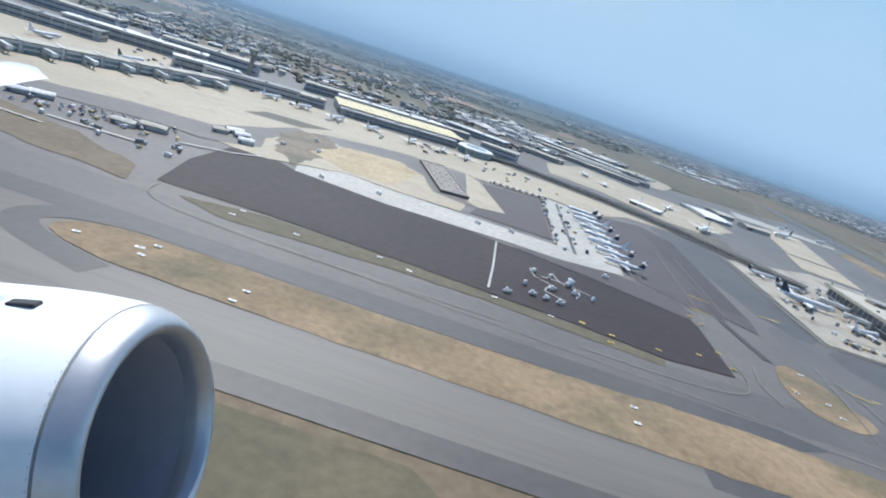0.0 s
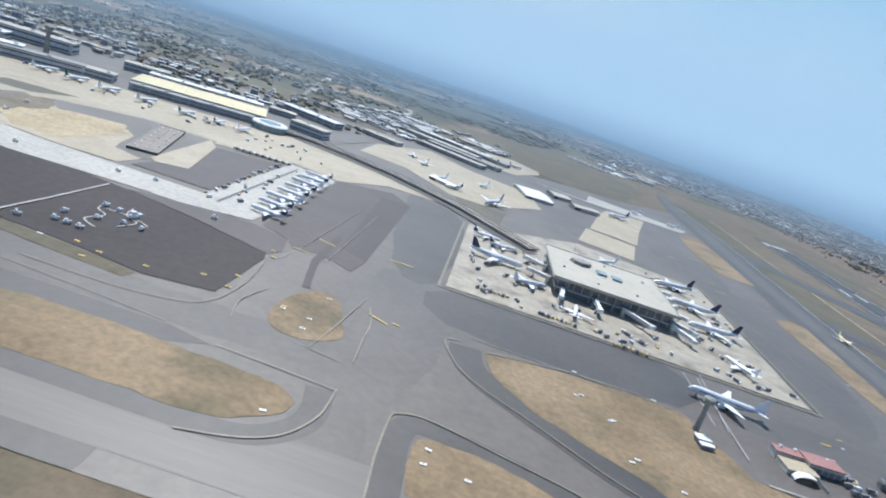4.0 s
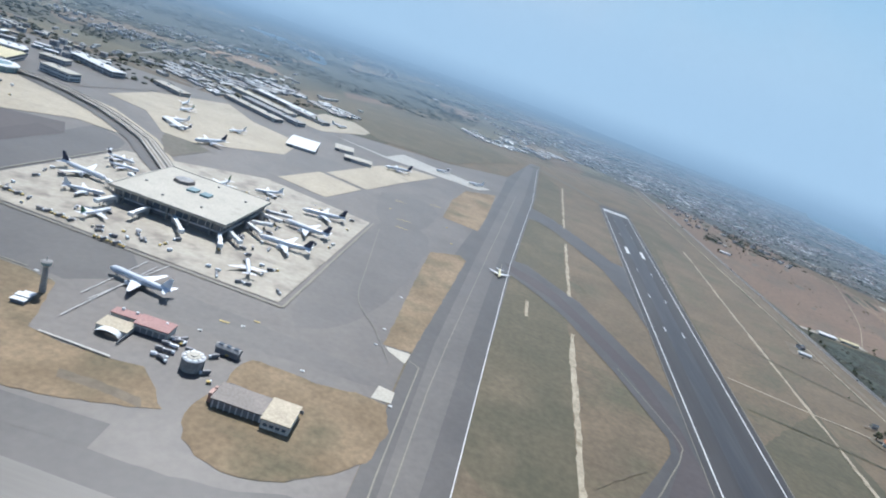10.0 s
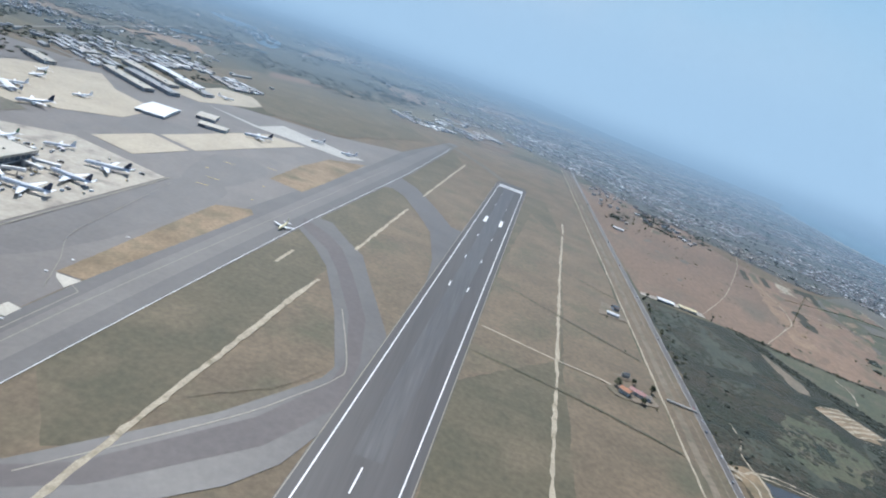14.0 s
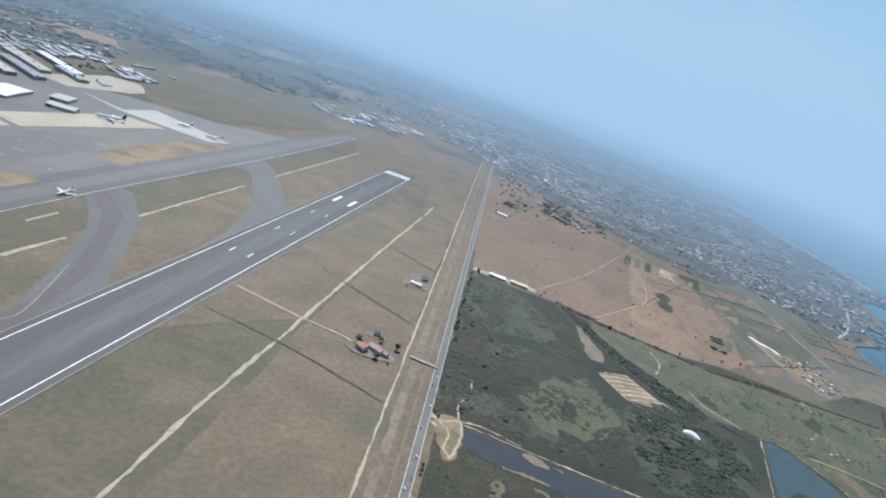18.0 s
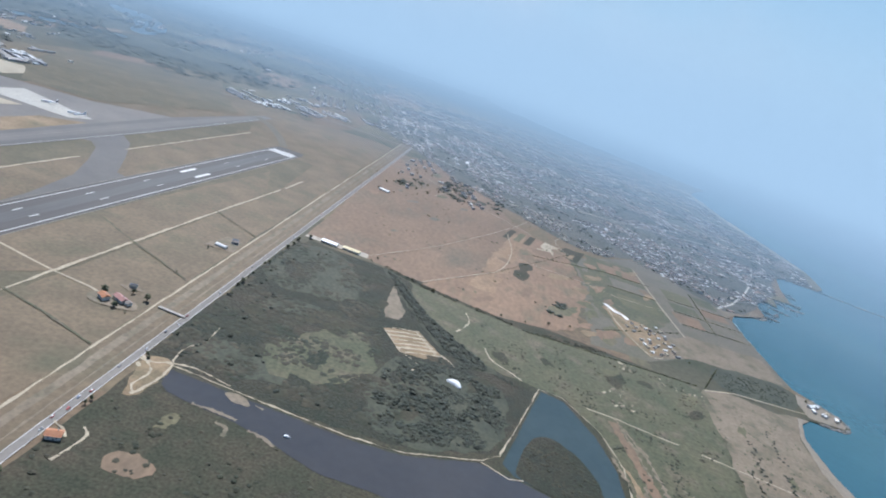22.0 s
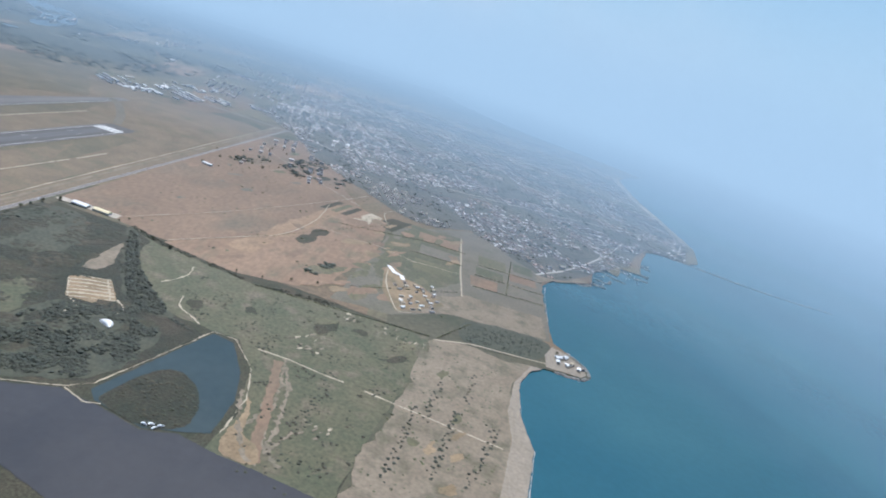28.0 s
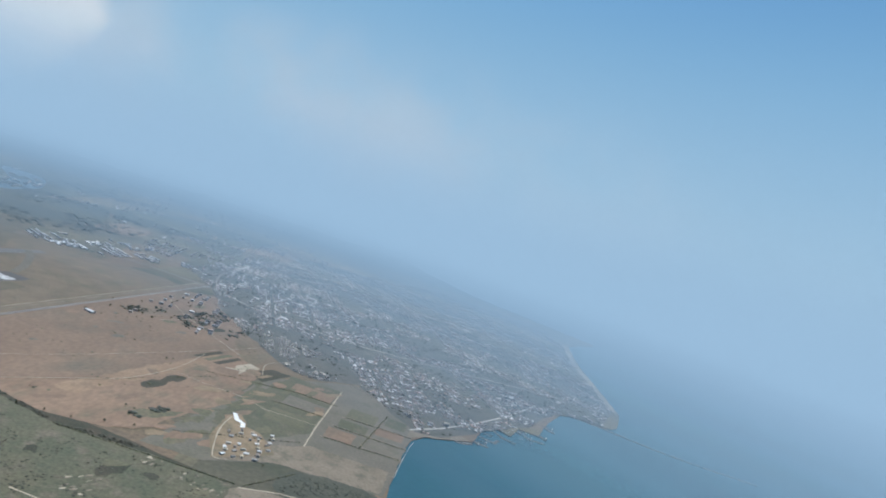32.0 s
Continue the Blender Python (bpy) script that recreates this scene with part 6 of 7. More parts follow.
long_shed()
hangar(309, 175.4, 8.5, 2.6, 2.2, -3, M["roof_dark"], "small dark container shed by the apron", M["facade_dark"])
for i, (x, y) in enumerate([(x, y) for x in (290.5, 293.5) for y in (160, 164, 168, 172)]):
    copy_thing(VANS[2 if i % 3 else 0], pose(x, y, 0.32, 0, 0, 10 + i))
for i in range(9):
    copy_thing(VANS[(2, 1, 2)[i % 3]], pose(rng.uniform(288, 312), rng.uniform(152, 176) if i % 2 else rng.uniform(168, 174), 0.32, 0, 0, rng.uniform(0, 360)))

# ---- signs, markings and vehicles on the field ----
def sign(x, y, turn, w=2.0, yellow=False, z=0.30):
    b = base("taxiway_sign", x, y, z, turn, "yellow taxiway sign panel in the grass" if yellow else "pale concrete sign slab set in the grass", "sign", "airfield signs")
    part("slab", boxes((0, 0, 0, w, w * 0.55, 0.12)), M["paint"] if not yellow else M["paint_yellow"], b)
    part("panel", boxes((0, 0, 0.12, w * 0.32, 0.12, 0.12)), M["concrete_wall"] if not yellow else M["paint_yellow"], b)
    return b


SIGN, SIGN_Y = sign(-60, 113, 10), sign(80, 165, 10, 1.7, True)
for x, y in ((-72.3, 110.4), (-57.8, 116.2), (-57.8, 109.6), (-35.4, 103.1), (-34.9, 108.9), (-56.3, 151.4), (-55.5, 157.0), (-38.4, 152.4), (-15.6, 156.6), (-6.6, 153.6), (17.8, 155.3), (34.1, 155.5), (49.5, 115.5), (48.8, 108.6), (121.0, 107.4), (107.3, 159.9), (116.1, 158.7), (116.3, 151.3), (117.1, 177.6), (158.4, 113.3), (158.0, 107.4), (168.3, 106.7), (202.7, 169.3), (211.5, 159.2), (214.9, 140.7), (201.0, 167.9), (210.5, 158.4), (212.9, 138.5), (225.6, 131.9), (243.9, 129.0), (230.4, 184.1), (202.4, 185.6), (305.0, 197.4), (294.1, 184.3), (368.6, 180.0), (334.6, 182.1), (353.9, 238.3), (353.8, 221.5), (354.1, 280.2)):
    copy_thing(SIGN, pose(x, y, 0.42, 0, 0, rng.uniform(-15, 15))).scale = (0.8, 0.8, 0.8)
for x, y in ((50.4, 150.3), (51.9, 156.1), (43.5, 158.5), (65.7, 157.2), (88.2, 172.0), (89.3, 161.8), (91.0, 197.2), (88.7, 203.1), (107.2, 161.3), (359.9, 443.5), (367.7, 405.2), (315.4, 438.5)):
    copy_thing(SIGN_Y, pose(x, y, 0.42, 0, 0, rng.uniform(-15, 15)))
field_marks = base("field_marking", 0, 0, 0, 0, "yellow painted stop bars on the taxi lanes", "marking")
for x, y, w, t in ((95.6, 214, 6.5, -5), (101.3, 232.8, 8, -20), (132.8, 238, 10, 2), (134.4, 175, 8, -28), (140.4, 175.3, 2.4, -8), (307.6, 204.6, 2.6, 5), (330, 420, 10, 8), (318, 470, 9, 10), (298, 196, 4, 5), (332, 400, 8, 8), (344, 498, 9, 10)):
    part("stop_bar", boxes((x, y, 0.40, w, 0.7, 0.03, t)), M["paint_yellow"], field_marks)
for pts, w in (([(97.6, 144.5), (95.5, 155), (96.5, 162), (98.9, 170.7)], 0.6), ([(88, 200), (91, 182), (92, 168), (90, 152), (84, 144), (66, 140), (40, 140)], 0.45), ([(-80, 157), (-78, 148), (-68, 142), (-40, 139), (20, 140)], 0.4),
               ([(130.3, 182), (133, 170), (133.2, 157), (133.8, 142)], 0.8), ([(133.2, 125.6), (133, 117), (132, 110.5), (127.6, 101.5), (120, 96), (108, 92.5)], 0.8), ([(148, 84), (147.7, 95), (147.3, 106), (147.9, 121), (149.6, 124.3), (157.4, 125.7), (177.9, 120.3), (196, 115), (230, 102)], 0.8), ([(163, 179.5), (157.5, 177.7), (158.7, 169.6), (166.3, 155.3), (186.3, 140.7), (207.4, 125.6), (236, 112)], 0.8), ([(100.8, 127.5), (119, 126.3), (132.6, 125.1)], 0.5), ([(116.7, 142.2), (130.3, 139.8)], 0.4), ([(171, 177.5), (199, 183.6), (226, 185)], 0.8),
               ([(110, 300), (108, 240), (107, 210)], 0.4), ([(101, 300), (97, 240), (94, 206), (91, 196)], 0.4), ([(320, 380), (330, 300), (336, 260), (350, 235), (362, 210)], 0.4), ([(165, 185), (228, 183), (240, 181)], 0.6), ([(128, 190), (124, 160), (121, 142)], 0.6), ([(-60, 141), (40, 135), (86, 131)], 0.35)):
    strip("guide_line", pts, w * 0.7, 0.31 if pts[0][1] > 195 else 0.235, M["paint_line"], "faint painted guide line", "marking", smooth=6)
for a, b in (((251.7, 221), (250.6, 180)), ((257, 219), (255.5, 163)), ((259.7, 224), (254.8, 178))):
    strip("guide_line", [a, b], 0.4, 0.40, M["paint_worn"], "white stand line", "marking")
strip("kerb", [(256.9, 151), (281, 151)], 0.9, 0.40, M["concrete"], "pale kerb along the apron edge", "kerb")

# ground crew plant on the new stand
strip("wet_line", [(15.8, 161.4), (17.0, 183.5), (17.9, 215.3)], 0.7, 0.42, M["paint_worn"], "pale chalked line on the asphalt", "marking")
for pts in ([(30, 196), (31, 188), (36, 184), (34, 176), (40, 172)], [(38, 198), (40, 190), (46, 186), (44, 178)], [(33, 190), (42, 190), (50, 186)]):
    strip("hose_line", pts, 0.5, 0.42, M["paint_worn"], "pale curving chalk line", "marking", smooth=5)


def roller(x, y, turn):
    b = base("road_roller", x, y, 0.42, turn, "pale road-building machine on new asphalt", "machine", "road-building machines")
    part("chassis", boxes((0, 0, 0.5, 4.2, 1.4, 0.9), bevel=0.1), M["white"], b)
    cab = part("cab", boxes((-0.6, 0, 1.4, 1.4, 1.2, 1.1), bevel=0.08), M["white"], b)
    part("cab_roof", boxes((-0.6, 0, 2.5, 1.6, 1.4, 0.12)), M["white"], cab)
    part("hopper", boxes((1.6, 0, 1.2, 1.6, 1.7, 0.6), bevel=0.08), M["metal"], b)
    for u in (-1.5, 1.5):
        part("wheel", boxes((u, 0, 0, 0.7, 1.3, 0.6), bevel=0.15), M["metal"], b)
    return b


ROLL = roller(43, 190, 60)
for x, y, t in ((21.4, 162.8, 10), (27.2, 176.1, 70), (29.4, 168.4, 10), (33.5, 168.2, 40), (37.8, 168, 5), (36.4, 179.4, 20), (36.4, 191.6, 80), (30.9, 192.5, 55), (44, 181.8, -20), (50, 182, 85), (-52, 224, -15), (10, 234, -12), (24, 238, -10), (-30, 228, -15), (60, 216, -10), (-80, 260, 30), (-66, 268, 60), (-74, 292, 10)):
    copy_thing(ROLL, pose(x, y, 0.42, 0, 0, t)).scale = (0.56, 0.56, 0.56)
for i in range(26):
    copy_thing(VANS[i % 3], pose(44 + rng.uniform(-1, 1) if i % 2 else rng.uniform(46, 66), 240 + i * 4.0, 0.42, 0, 0, rng.uniform(0, 360)))
for i in range(18):
    copy_thing(VANS[2 if i % 2 else 0], pose(14 + i * 1.9, 343 + i * 0.25, 0.42, 0, 0, 90))

# ---- compound of parked cars by the far loop ----
def car(x, y, z, turn, label="parked car in a dusty compound", group="parked cars"):
    b = base("car", x, y, z, turn, label, "car", group)
    body = bmesh.new()
    box(body, 0, 0, 0.18, 2.2, 0.9, 0.36, bevel=0.1)
    part("body", body, M["car_paint"], b)
    cab = part("cabin", boxes((-0.1, 0, 0.54, 1.15, 0.8, 0.28), bevel=0.1), M["glass"], b, "dark glazed cabin")
    part("roof", boxes((-0.1, 0, 0.80, 0.85, 0.7, 0.05)), M["car_paint"], cab)
    for u in (-0.7, 0.7):
        for s in (-0.42, 0.42):
            part("wheel", boxes((u, s, 0, 0.34, 0.12, 0.34), bevel=0.06), M["dark"], b)
    return b


CAR = car(-110, 200, 0.32, 20)
for i in range(46):
    a, k = i // 12, i % 12
    copy_thing(CAR, pose(-150 + k * 3.1 + a * 4, 192 + k * 1.4 + a * 6 + rng.uniform(-1, 1), 0.32, 0, 0, 100 + rng.uniform(-20, 20)))
for i in range(26):
    copy_thing(VANS[i % 3], pose(rng.uniform(-165, -92), rng.uniform(184, 216), 0.32, 0, 0, rng.uniform(0, 360)))
for x, y, w, d, h, m, t in ((-98, 250, 7, 3, 1.5, "roof_white", 40), (-93, 246, 6, 2.6, 1.5, "roof_white", 40), (-101, 243, 6, 3, 1.4, "roof_grey", 30), (-112, 212, 9, 4, 1.5, "roof_grey", 14), (-120, 206, 8, 4, 1.3, "concrete", 14), (-88, 238, 6, 2.6, 1.5, "roof_white", 20), (-150, 206, 7, 3, 1.4, "roof_white", 30), (-156, 202, 7, 3, 1.4, "roof_white", 30)):
    hangar(x, y, w, d, h, t, M[m], "low pale site cabin in the compound", M["facade"], plain=True)
for pts in ([(-150, 176), (-128, 176)], [(-134, 186), (-104, 190)], [(-100, 206), (-84, 216), (-76, 226)]):
    strip("compound_line", pts, 1.4, 0.36, M["concrete"], "pale concrete edge strip", "marking")

# ---- along the canal: road cars, bridge, farm and sheds ----
for i, y in enumerate((96, 150, 205, 214, 222, 231, 238, 262, 284, 306, 318, 331, 372, 430, 520, 610, 700)):
    copy_thing(CAR, pose(along(y, 684.2 if i % 2 else 685.8, 663.2 if i % 2 else 664.8), y, 0.27, 0, 0, 91.2 if i % 2 else -88.8))["label"] = "car driving on the canal road"


def canal_bridge(x, y):
    b = base("bridge", x, y, 0.2, -4, "small pale concrete bridge over the canal", "bridge")
    part("deck", boxes((0, 0, 0.5, 18, 2.0, 0.3)), M["concrete"], b)
    for s in (-0.95, 0.95):
        part("parapet", boxes((0, s, 0.8, 18, 0.15, 0.2)), M["concrete"], b)
    for u in (-5, 0, 5):
        part("pier", boxes((u, 0, 0, 0.6, 1.8, 0.5)), M["concrete_wall"], b)


canal_bridge(673, 328)


def house(x, y, w, d, h, turn, roof, label, wall=None, group="", z=0.2):
    """A gabled house with eaves, door, windows and a chimney."""
    b = base("house", x, y, z, turn, label, "house", group)
    part("wall", boxes((0, 0, 0, w, d, h)), wall or M["wall_white"], b)
    bm = bmesh.new()
    a, c, r = w / 2 + 0.4, d / 2 + 0.4, d * 0.26
    v = [bm.verts.new(p) for p in ((-a, -c, h), (a, -c, h), (a, c, h), (-a, c, h), (-a, 0, h + r), (a, 0, h + r))]
    for f in ((0, 1, 5, 4), (2, 3, 4, 5), (1, 2, 5), (3, 0, 4), (3, 2, 1, 0)):
        bm.faces.new([v[i] for i in f])
    rf = part("roof", bm, roof, b)
    part("chimney", boxes((w * 0.2, d * 0.12, h + r * 0.4, 0.5, 0.5, r)), M["concrete_wall"], rf)
    for i in range(max(2, int(w / 2.4))):
        u = -w / 2 + (i + 0.5) * w / max(2, int(w / 2.4))
        part("window", boxes((u, -d / 2 - 0.02, h * 0.4, 0.6, 0.1, h * 0.32)), M["glass"], b)
    part("door", boxes((0.3, -d / 2 - 0.03, 0, 0.6, 0.12, h * 0.5)), M["facade_dark"], b)
    return b


house(636, 317, 6, 4.5, 2.6, -30, M["roof_tile"], "small farmhouse with an orange tiled roof beside the runway")
house(644, 321, 9, 4.2, 2.2, -25, M["roof_red"], "low farm building with a faded red roof")
house(692.5, 204, 6, 4.5, 2.0, 20, M["roof_tile"], "small house with an orange tiled roof beside the canal road")
house(650, 319, 4, 3, 2.0, -25, M["roof_brown"], "small brown-roofed farm shed")
sheet("farm_yard", [(626, 318), (634, 326), (652, 324), (656, 314), (640, 310), (630, 311)], 0.20, M["beach"], "dusty farm yard", "ground", smooth=3, fray=1.0, piece=2)
sheet("farm_yard", [(632, 338), (640, 344), (648, 340), (640, 335)], 0.20, M["beach"], "dusty yard with a ruin", "ground", fray=1.0, piece=2)
hangar(640, 340, 4, 2, 1.5, 10, M["roof_grey"], "small ruined shed in a dusty yard", M["wall_white"])
hangar(646, 446, 9, 3.0, 1.3, -8, M["roof_white"], "white hut by the perimeter track", M["wall_white"], plain=True)
hangar(650, 462, 5, 5, 2.0, 20, M["roof_brown"], "round brown hut by the perimeter track", M["facade"])
sheet("hut_yard", [(634, 440), (640, 470), (654, 468), (658, 442)], 0.20, M["beach"], "grey yard round the huts", "ground", fray=0.8, piece=3)
hangar(708, 537, 15, 6.5, 1.5, -3, M["roof_white"], "white-roofed farm shed beside the canal road", M["wall_white"], plain=True)
hangar(729, 537.5, 16, 6.0, 1.5, -3, M["roof_cream"], "cream-roofed farm shed beside the canal road", M["wall_white"], plain=True)
sheet("farm_yard", [(684, 534), (686, 542), (744, 544), (746, 533)], 0.21, M["concrete_stand"], "pale yard round the sheds", "ground", fray=0.8, piece=3)
hangar(700.5, 798, 14, 5, 1.5, -12, M["roof_white"], "white farm shed in the stubble", M["wall_white"], plain=True)


def inflatable_hall(x, y, turn):
    b = base("air_dome", x, y, 0.2, turn, "white rounded sports dome among trees", "dome")
    bm = bmesh.new()
    bmesh.ops.create_uvsphere(bm, u_segments=20, v_segments=10, radius=1.0, matrix=Matrix.Diagonal((5.6, 3.0, 2.0, 1)))
    bmesh.ops.bisect_plane(bm, geom=bm.verts[:] + bm.edges[:] + bm.faces[:], plane_co=(0, 0, 0), plane_no=(0, 0, -1), clear_outer=True)
    for v in bm.verts:
        v.co.y -= 0.07 * v.co.x * v.co.x - 0.8
    for f in bm.faces:
        f.smooth = True
    part("skin", bm, M["roof_white"], b)
    part("airlock", boxes((4.9, -1.5, 0, 2.0, 2.2, 1.2), bevel=0.3), M["roof_white"], b)


inflatable_hall(850, 366, -25)


def boat(x, y, turn):
    b = base("boat", x, y, 0.26, turn, "small white boat moored at the lagoon island", "boat", "moored boats")
    bm = bmesh.new()
    box(bm, 0, 0, 0, 3.4, 1.3, 0.6)
    for v in bm.verts:
        if v.co.x > 1:
            v.co.y *= 0.25
        if v.co.z < 0.1:
            v.co.y *= 0.7
    part("hull", bm, M["white"], b)
    part("cabin", boxes((-0.3, 0, 0.6, 1.4, 0.9, 0.5), bevel=0.08), M["white"], b)
    part("thwart", boxes((0.9, 0, 0.56, 0.3, 0.7, 0.1)), M["bark"], b)
    return b


BOAT = boat(929, 288, 20)
for x, y, t in ((932, 286, 60), (926, 286, -10), (934, 289, 30), (776, 256, 5)):
    copy_thing(BOAT, pose(x, y, 0.26, 0, 0, t))
for i in range(20):
    copy_thing(BOAT, pose(rng.uniform(1262, 1330), rng.uniform(925, 975), -0.66, 0, 0, rng.uniform(0, 360)))

# ---- shore: mole with huts, jetties and breakwater ----
for i, (x, y, w, d, m) in enumerate(((1177, 557, 7, 4, "roof_white"), (1184, 562, 5, 4, "roof_white"), (1190, 552, 6, 3, "roof_buff"), (1196, 545, 5, 3, "roof_white"), (1176, 548, 5, 3, "roof_white"), (1200, 550, 4, 3, "roof_brown"), (1185, 546, 4, 3, "roof_white"))):
    house(x, y, w, d, 2.0, 30 + 15 * i, M[m], "small beach hut on the stone mole", group="huts on the mole")
sheet("mole_top", [(1164, 530), (1180, 531), (1197, 532), (1203, 541), (1200, 557), (1187, 572), (1172, 580), (1164, 556)], 0.22, M["beach_wet"], "pale trodden mole", "ground", fray=1.0, piece=3)


def rocks(name, pts, width, n, label, high=1.6):
    h, r = Heap(), random.Random(len(pts) * 7 + n)
    seg = [math.dist(a, b) for a, b in zip(pts, pts[1:])]
    total = sum(seg)
    for i in range(n):
        s = r.uniform(0, total)
        for k, d in enumerate(seg):
            if s <= d:
                break
            s -= d
        a, b = pts[k], pts[k + 1]
        u = s / seg[k]
        h.clump(a[0] + (b[0] - a[0]) * u + r.uniform(-width, width), a[1] + (b[1] - a[1]) * u + r.uniform(-width, width), -0.9, r.uniform(1.2, 2.6), r.uniform(high * 0.5, high), r, 5)
    h.done(name, [M["rock"]], label, "rocks")


rocks("mole_rocks", [(1172, 527), (1198, 528), (1206, 541), (1204, 558), (1188, 578)], 1.2, 110, "dark armour rocks round the mole")
rocks("breakwater", [(1400, 1196), (1468, 1190), (1572, 1168), (1640, 1166)], 1.1, 260, "long rock breakwater", 1.4)
rocks("breakwater", [(1650, 1168), (1747, 1178)], 1.0, 90, "detached end of the rock breakwater", 1.2)
for pts in ([(1214, 826), (1226, 822), (1240, 836)], [(1244, 850), (1262, 846)], [(1250, 880), (1270, 872), (1276, 890)], [(1262, 938), (1282, 910), (1300, 906)], [(1300, 975), (1322, 950), (1344, 956)], [(1330, 990), (1350, 980)], [(1346, 1050), (1366, 1036)]):
    rocks("groyne", pts, 1.4, 40, "short dark rock groyne", 1.8)


def jetty(x, y, n, turn):
    b = base("jetty", x, y, -0.7, turn, "narrow wooden jetty with nets", "jetty", "jetties at the river mouth")
    part("deck", boxes((n / 2, 0, 1.4, n, 1.6, 0.2)), M["bark"], b)
    part("hut", boxes((n - 1.5, 0, 1.6, 2.4, 1.8, 1.4)), M["wall_white"], b)
    for i in range(4):
        for s in (-0.6, 0.6):
            part("pile", boxes((n * (i + 0.5) / 4, s, -0.6, 0.2, 0.2, 2.0)), M["bark"], b)


for x, y, n, t in ((1238, 846, 14, -30), (1246, 862, 16, -25), (1252, 900, 15, -15), (1268, 946, 16, -35), (1306, 978, 16, -40), (1338, 988, 14, -30), (1352, 1056, 14, -20)):
    jetty(x, y, n, t)

# holiday village near the shore
sheet("village_yard", [(986, 640), (994, 652), (1006, 640), (1012, 628), (1030, 624), (1060, 590), (1050, 578), (1018, 540), (996, 580), (990, 612)], 0.20, M["earth"], "sandy yards of a holiday village", "ground", fray=1.2, piece=3)
sheet("village_square", [(986, 650), (990, 652), (998, 640), (1008, 634), (1012, 624), (1008, 622), (1004, 632), (996, 634)], 0.24, M["roof_white"], "pale sunlit square", "ground", fray=0.8, piece=2)
strip("village_road", [(990, 640), (996, 600), (1014, 552), (1022, 542), (1032, 548)], 1.3, 0.24, M["track"], "pale road round the holiday village", "road", smooth=5, fray=0.3)
r2 = random.Random(11)
for i in range(40):
    a, k = i % 5, i // 5
    x, y = 1004 + a * 9 + k * 2.6 + r2.uniform(-2.4, 2.4), 612 - k * 8.5 + a * 4 + r2.uniform(-2.4, 2.4)
    if x < 1052 and r2.random() < 0.85:
        house(x, y, r2.uniform(2.4, 5.0), r2.uniform(1.8, 2.6), 1.3, (30, 120, 30, 48)[i % 4] + r2.uniform(-8, 8), M[("roof_white", "roof_brown", "roof_buff", "roof_dark", "roof_white", "roof_brown", "roof_grey")[i % 7]], "small flat in the holiday village", group="holiday village")

# ---- trees and woods ----
def tree(x, y, h, r, label="olive-green tree with an uneven crown", seed=1, group="trees"):
    b = base("tree", x, y, 0.2, 0, label, "tree", group)
    q = random.Random(seed)
    bm = bmesh.new()
    drum(bm, 0, 0, 0, r * 0.13, r * 0.06, h * 0.7, 7)
    for i in range(4):
        a = 1.57 * i + q.random()
        m = pose(0, 0, h * 0.35) @ pose(0, 0, 0, 0, 42, math.degrees(a)) @ pose(0, 0, h * 0.2)
        bmesh.ops.create_cone(bm, cap_ends=True, segments=5, radius1=r * 0.06, radius2=r * 0.03, depth=h * 0.4, matrix=m)
    part("trunk", bm, M["bark"], b, "brown trunk and limbs")
    hp = Heap()
    for i in range(46):
        a, d, z = q.random() * 6.283, r * math.sqrt(q.random()), q.random()
        d *= 1.0 - 0.5 * z
        hp.clump(math.cos(a) * d, math.sin(a) * d, h * (0.32 + 0.58 * z), r * q.uniform(0.18, 0.34), h * q.uniform(0.10, 0.18), q, 5)
    crown = hp.done("crown", [M["leaf"]], "", "")
    crown.parent = b
    del crown["kind"]
    return b


TREES = [tree(655, 331, 4.6, 2.2, seed=1), tree(632, 323, 5.2, 2.6, seed=2), tree(646, 312, 4.0, 2.0, seed=3)]
tr = random.Random(21)
WOOD = [(686, 284), (685, 420), (686, 512), (716, 518), (760, 522), (790, 508), (804, 470), (812, 440), (838, 412), (880, 400), (902, 390), (892, 350), (874, 306), (830, 284), (780, 279), (730, 282)]
spots = [(654, 310), (644, 334), (640, 436), (646, 380), (690, 533), (750, 531), (754, 540), (692, 800), (712, 806), (1176, 566), (1060, 560), (1014, 600)]
for i in range(30):
    y = tr.uniform(-60, 520)
    spots.append((along(y, 689.5, 668.5) + tr.uniform(-0.8, 2.6), y))
for i in range(44):
    cx, cy = ((720, 900), (770, 960), (800, 930), (730, 1010), (700, 860))[i % 5]
    spots.append((cx + tr.gauss(0, 13), cy + tr.gauss(0, 20)))
for i in range(9):
    u = i / 8
    spots.append((770 + 170 * u + tr.uniform(-2, 2), 528 - 30 * math.sin(3.1 * u) + 14 * u + tr.uniform(-2, 2)))
for i, (x, y) in enumerate(spots):
    s = tr.uniform(0.35, 0.75)
    t = copy_thing(TREES[i % 3], pose(x, y, 0.2, 0, 0, tr.uniform(0, 360)))
    t.scale = (s, s, s * tr.uniform(0.8, 1.1))


def woods(name, outline, n, label, mat, r=(1.2, 3.0), h=(1.5, 4.0), seed=1, keep=None):
    hp, q = Heap(), random.Random(seed)
    xs, ys = [p[0] for p in outline], [p[1] for p in outline]
    k = 0
    for _ in range(n * 12):
        x, y = q.uniform(min(xs), max(xs)), q.uniform(min(ys), max(ys))
        if not inside(x, y, outline) or (keep and not keep(x, y, q)):
            continue
        w = q.uniform(*r)
        hp.clump(x, y, 0.1, w, q.uniform(*h) * w / r[1], q, 5)
        k += 1
        if k >= n:
            break
    return hp.done(name, [mat], label, "trees")


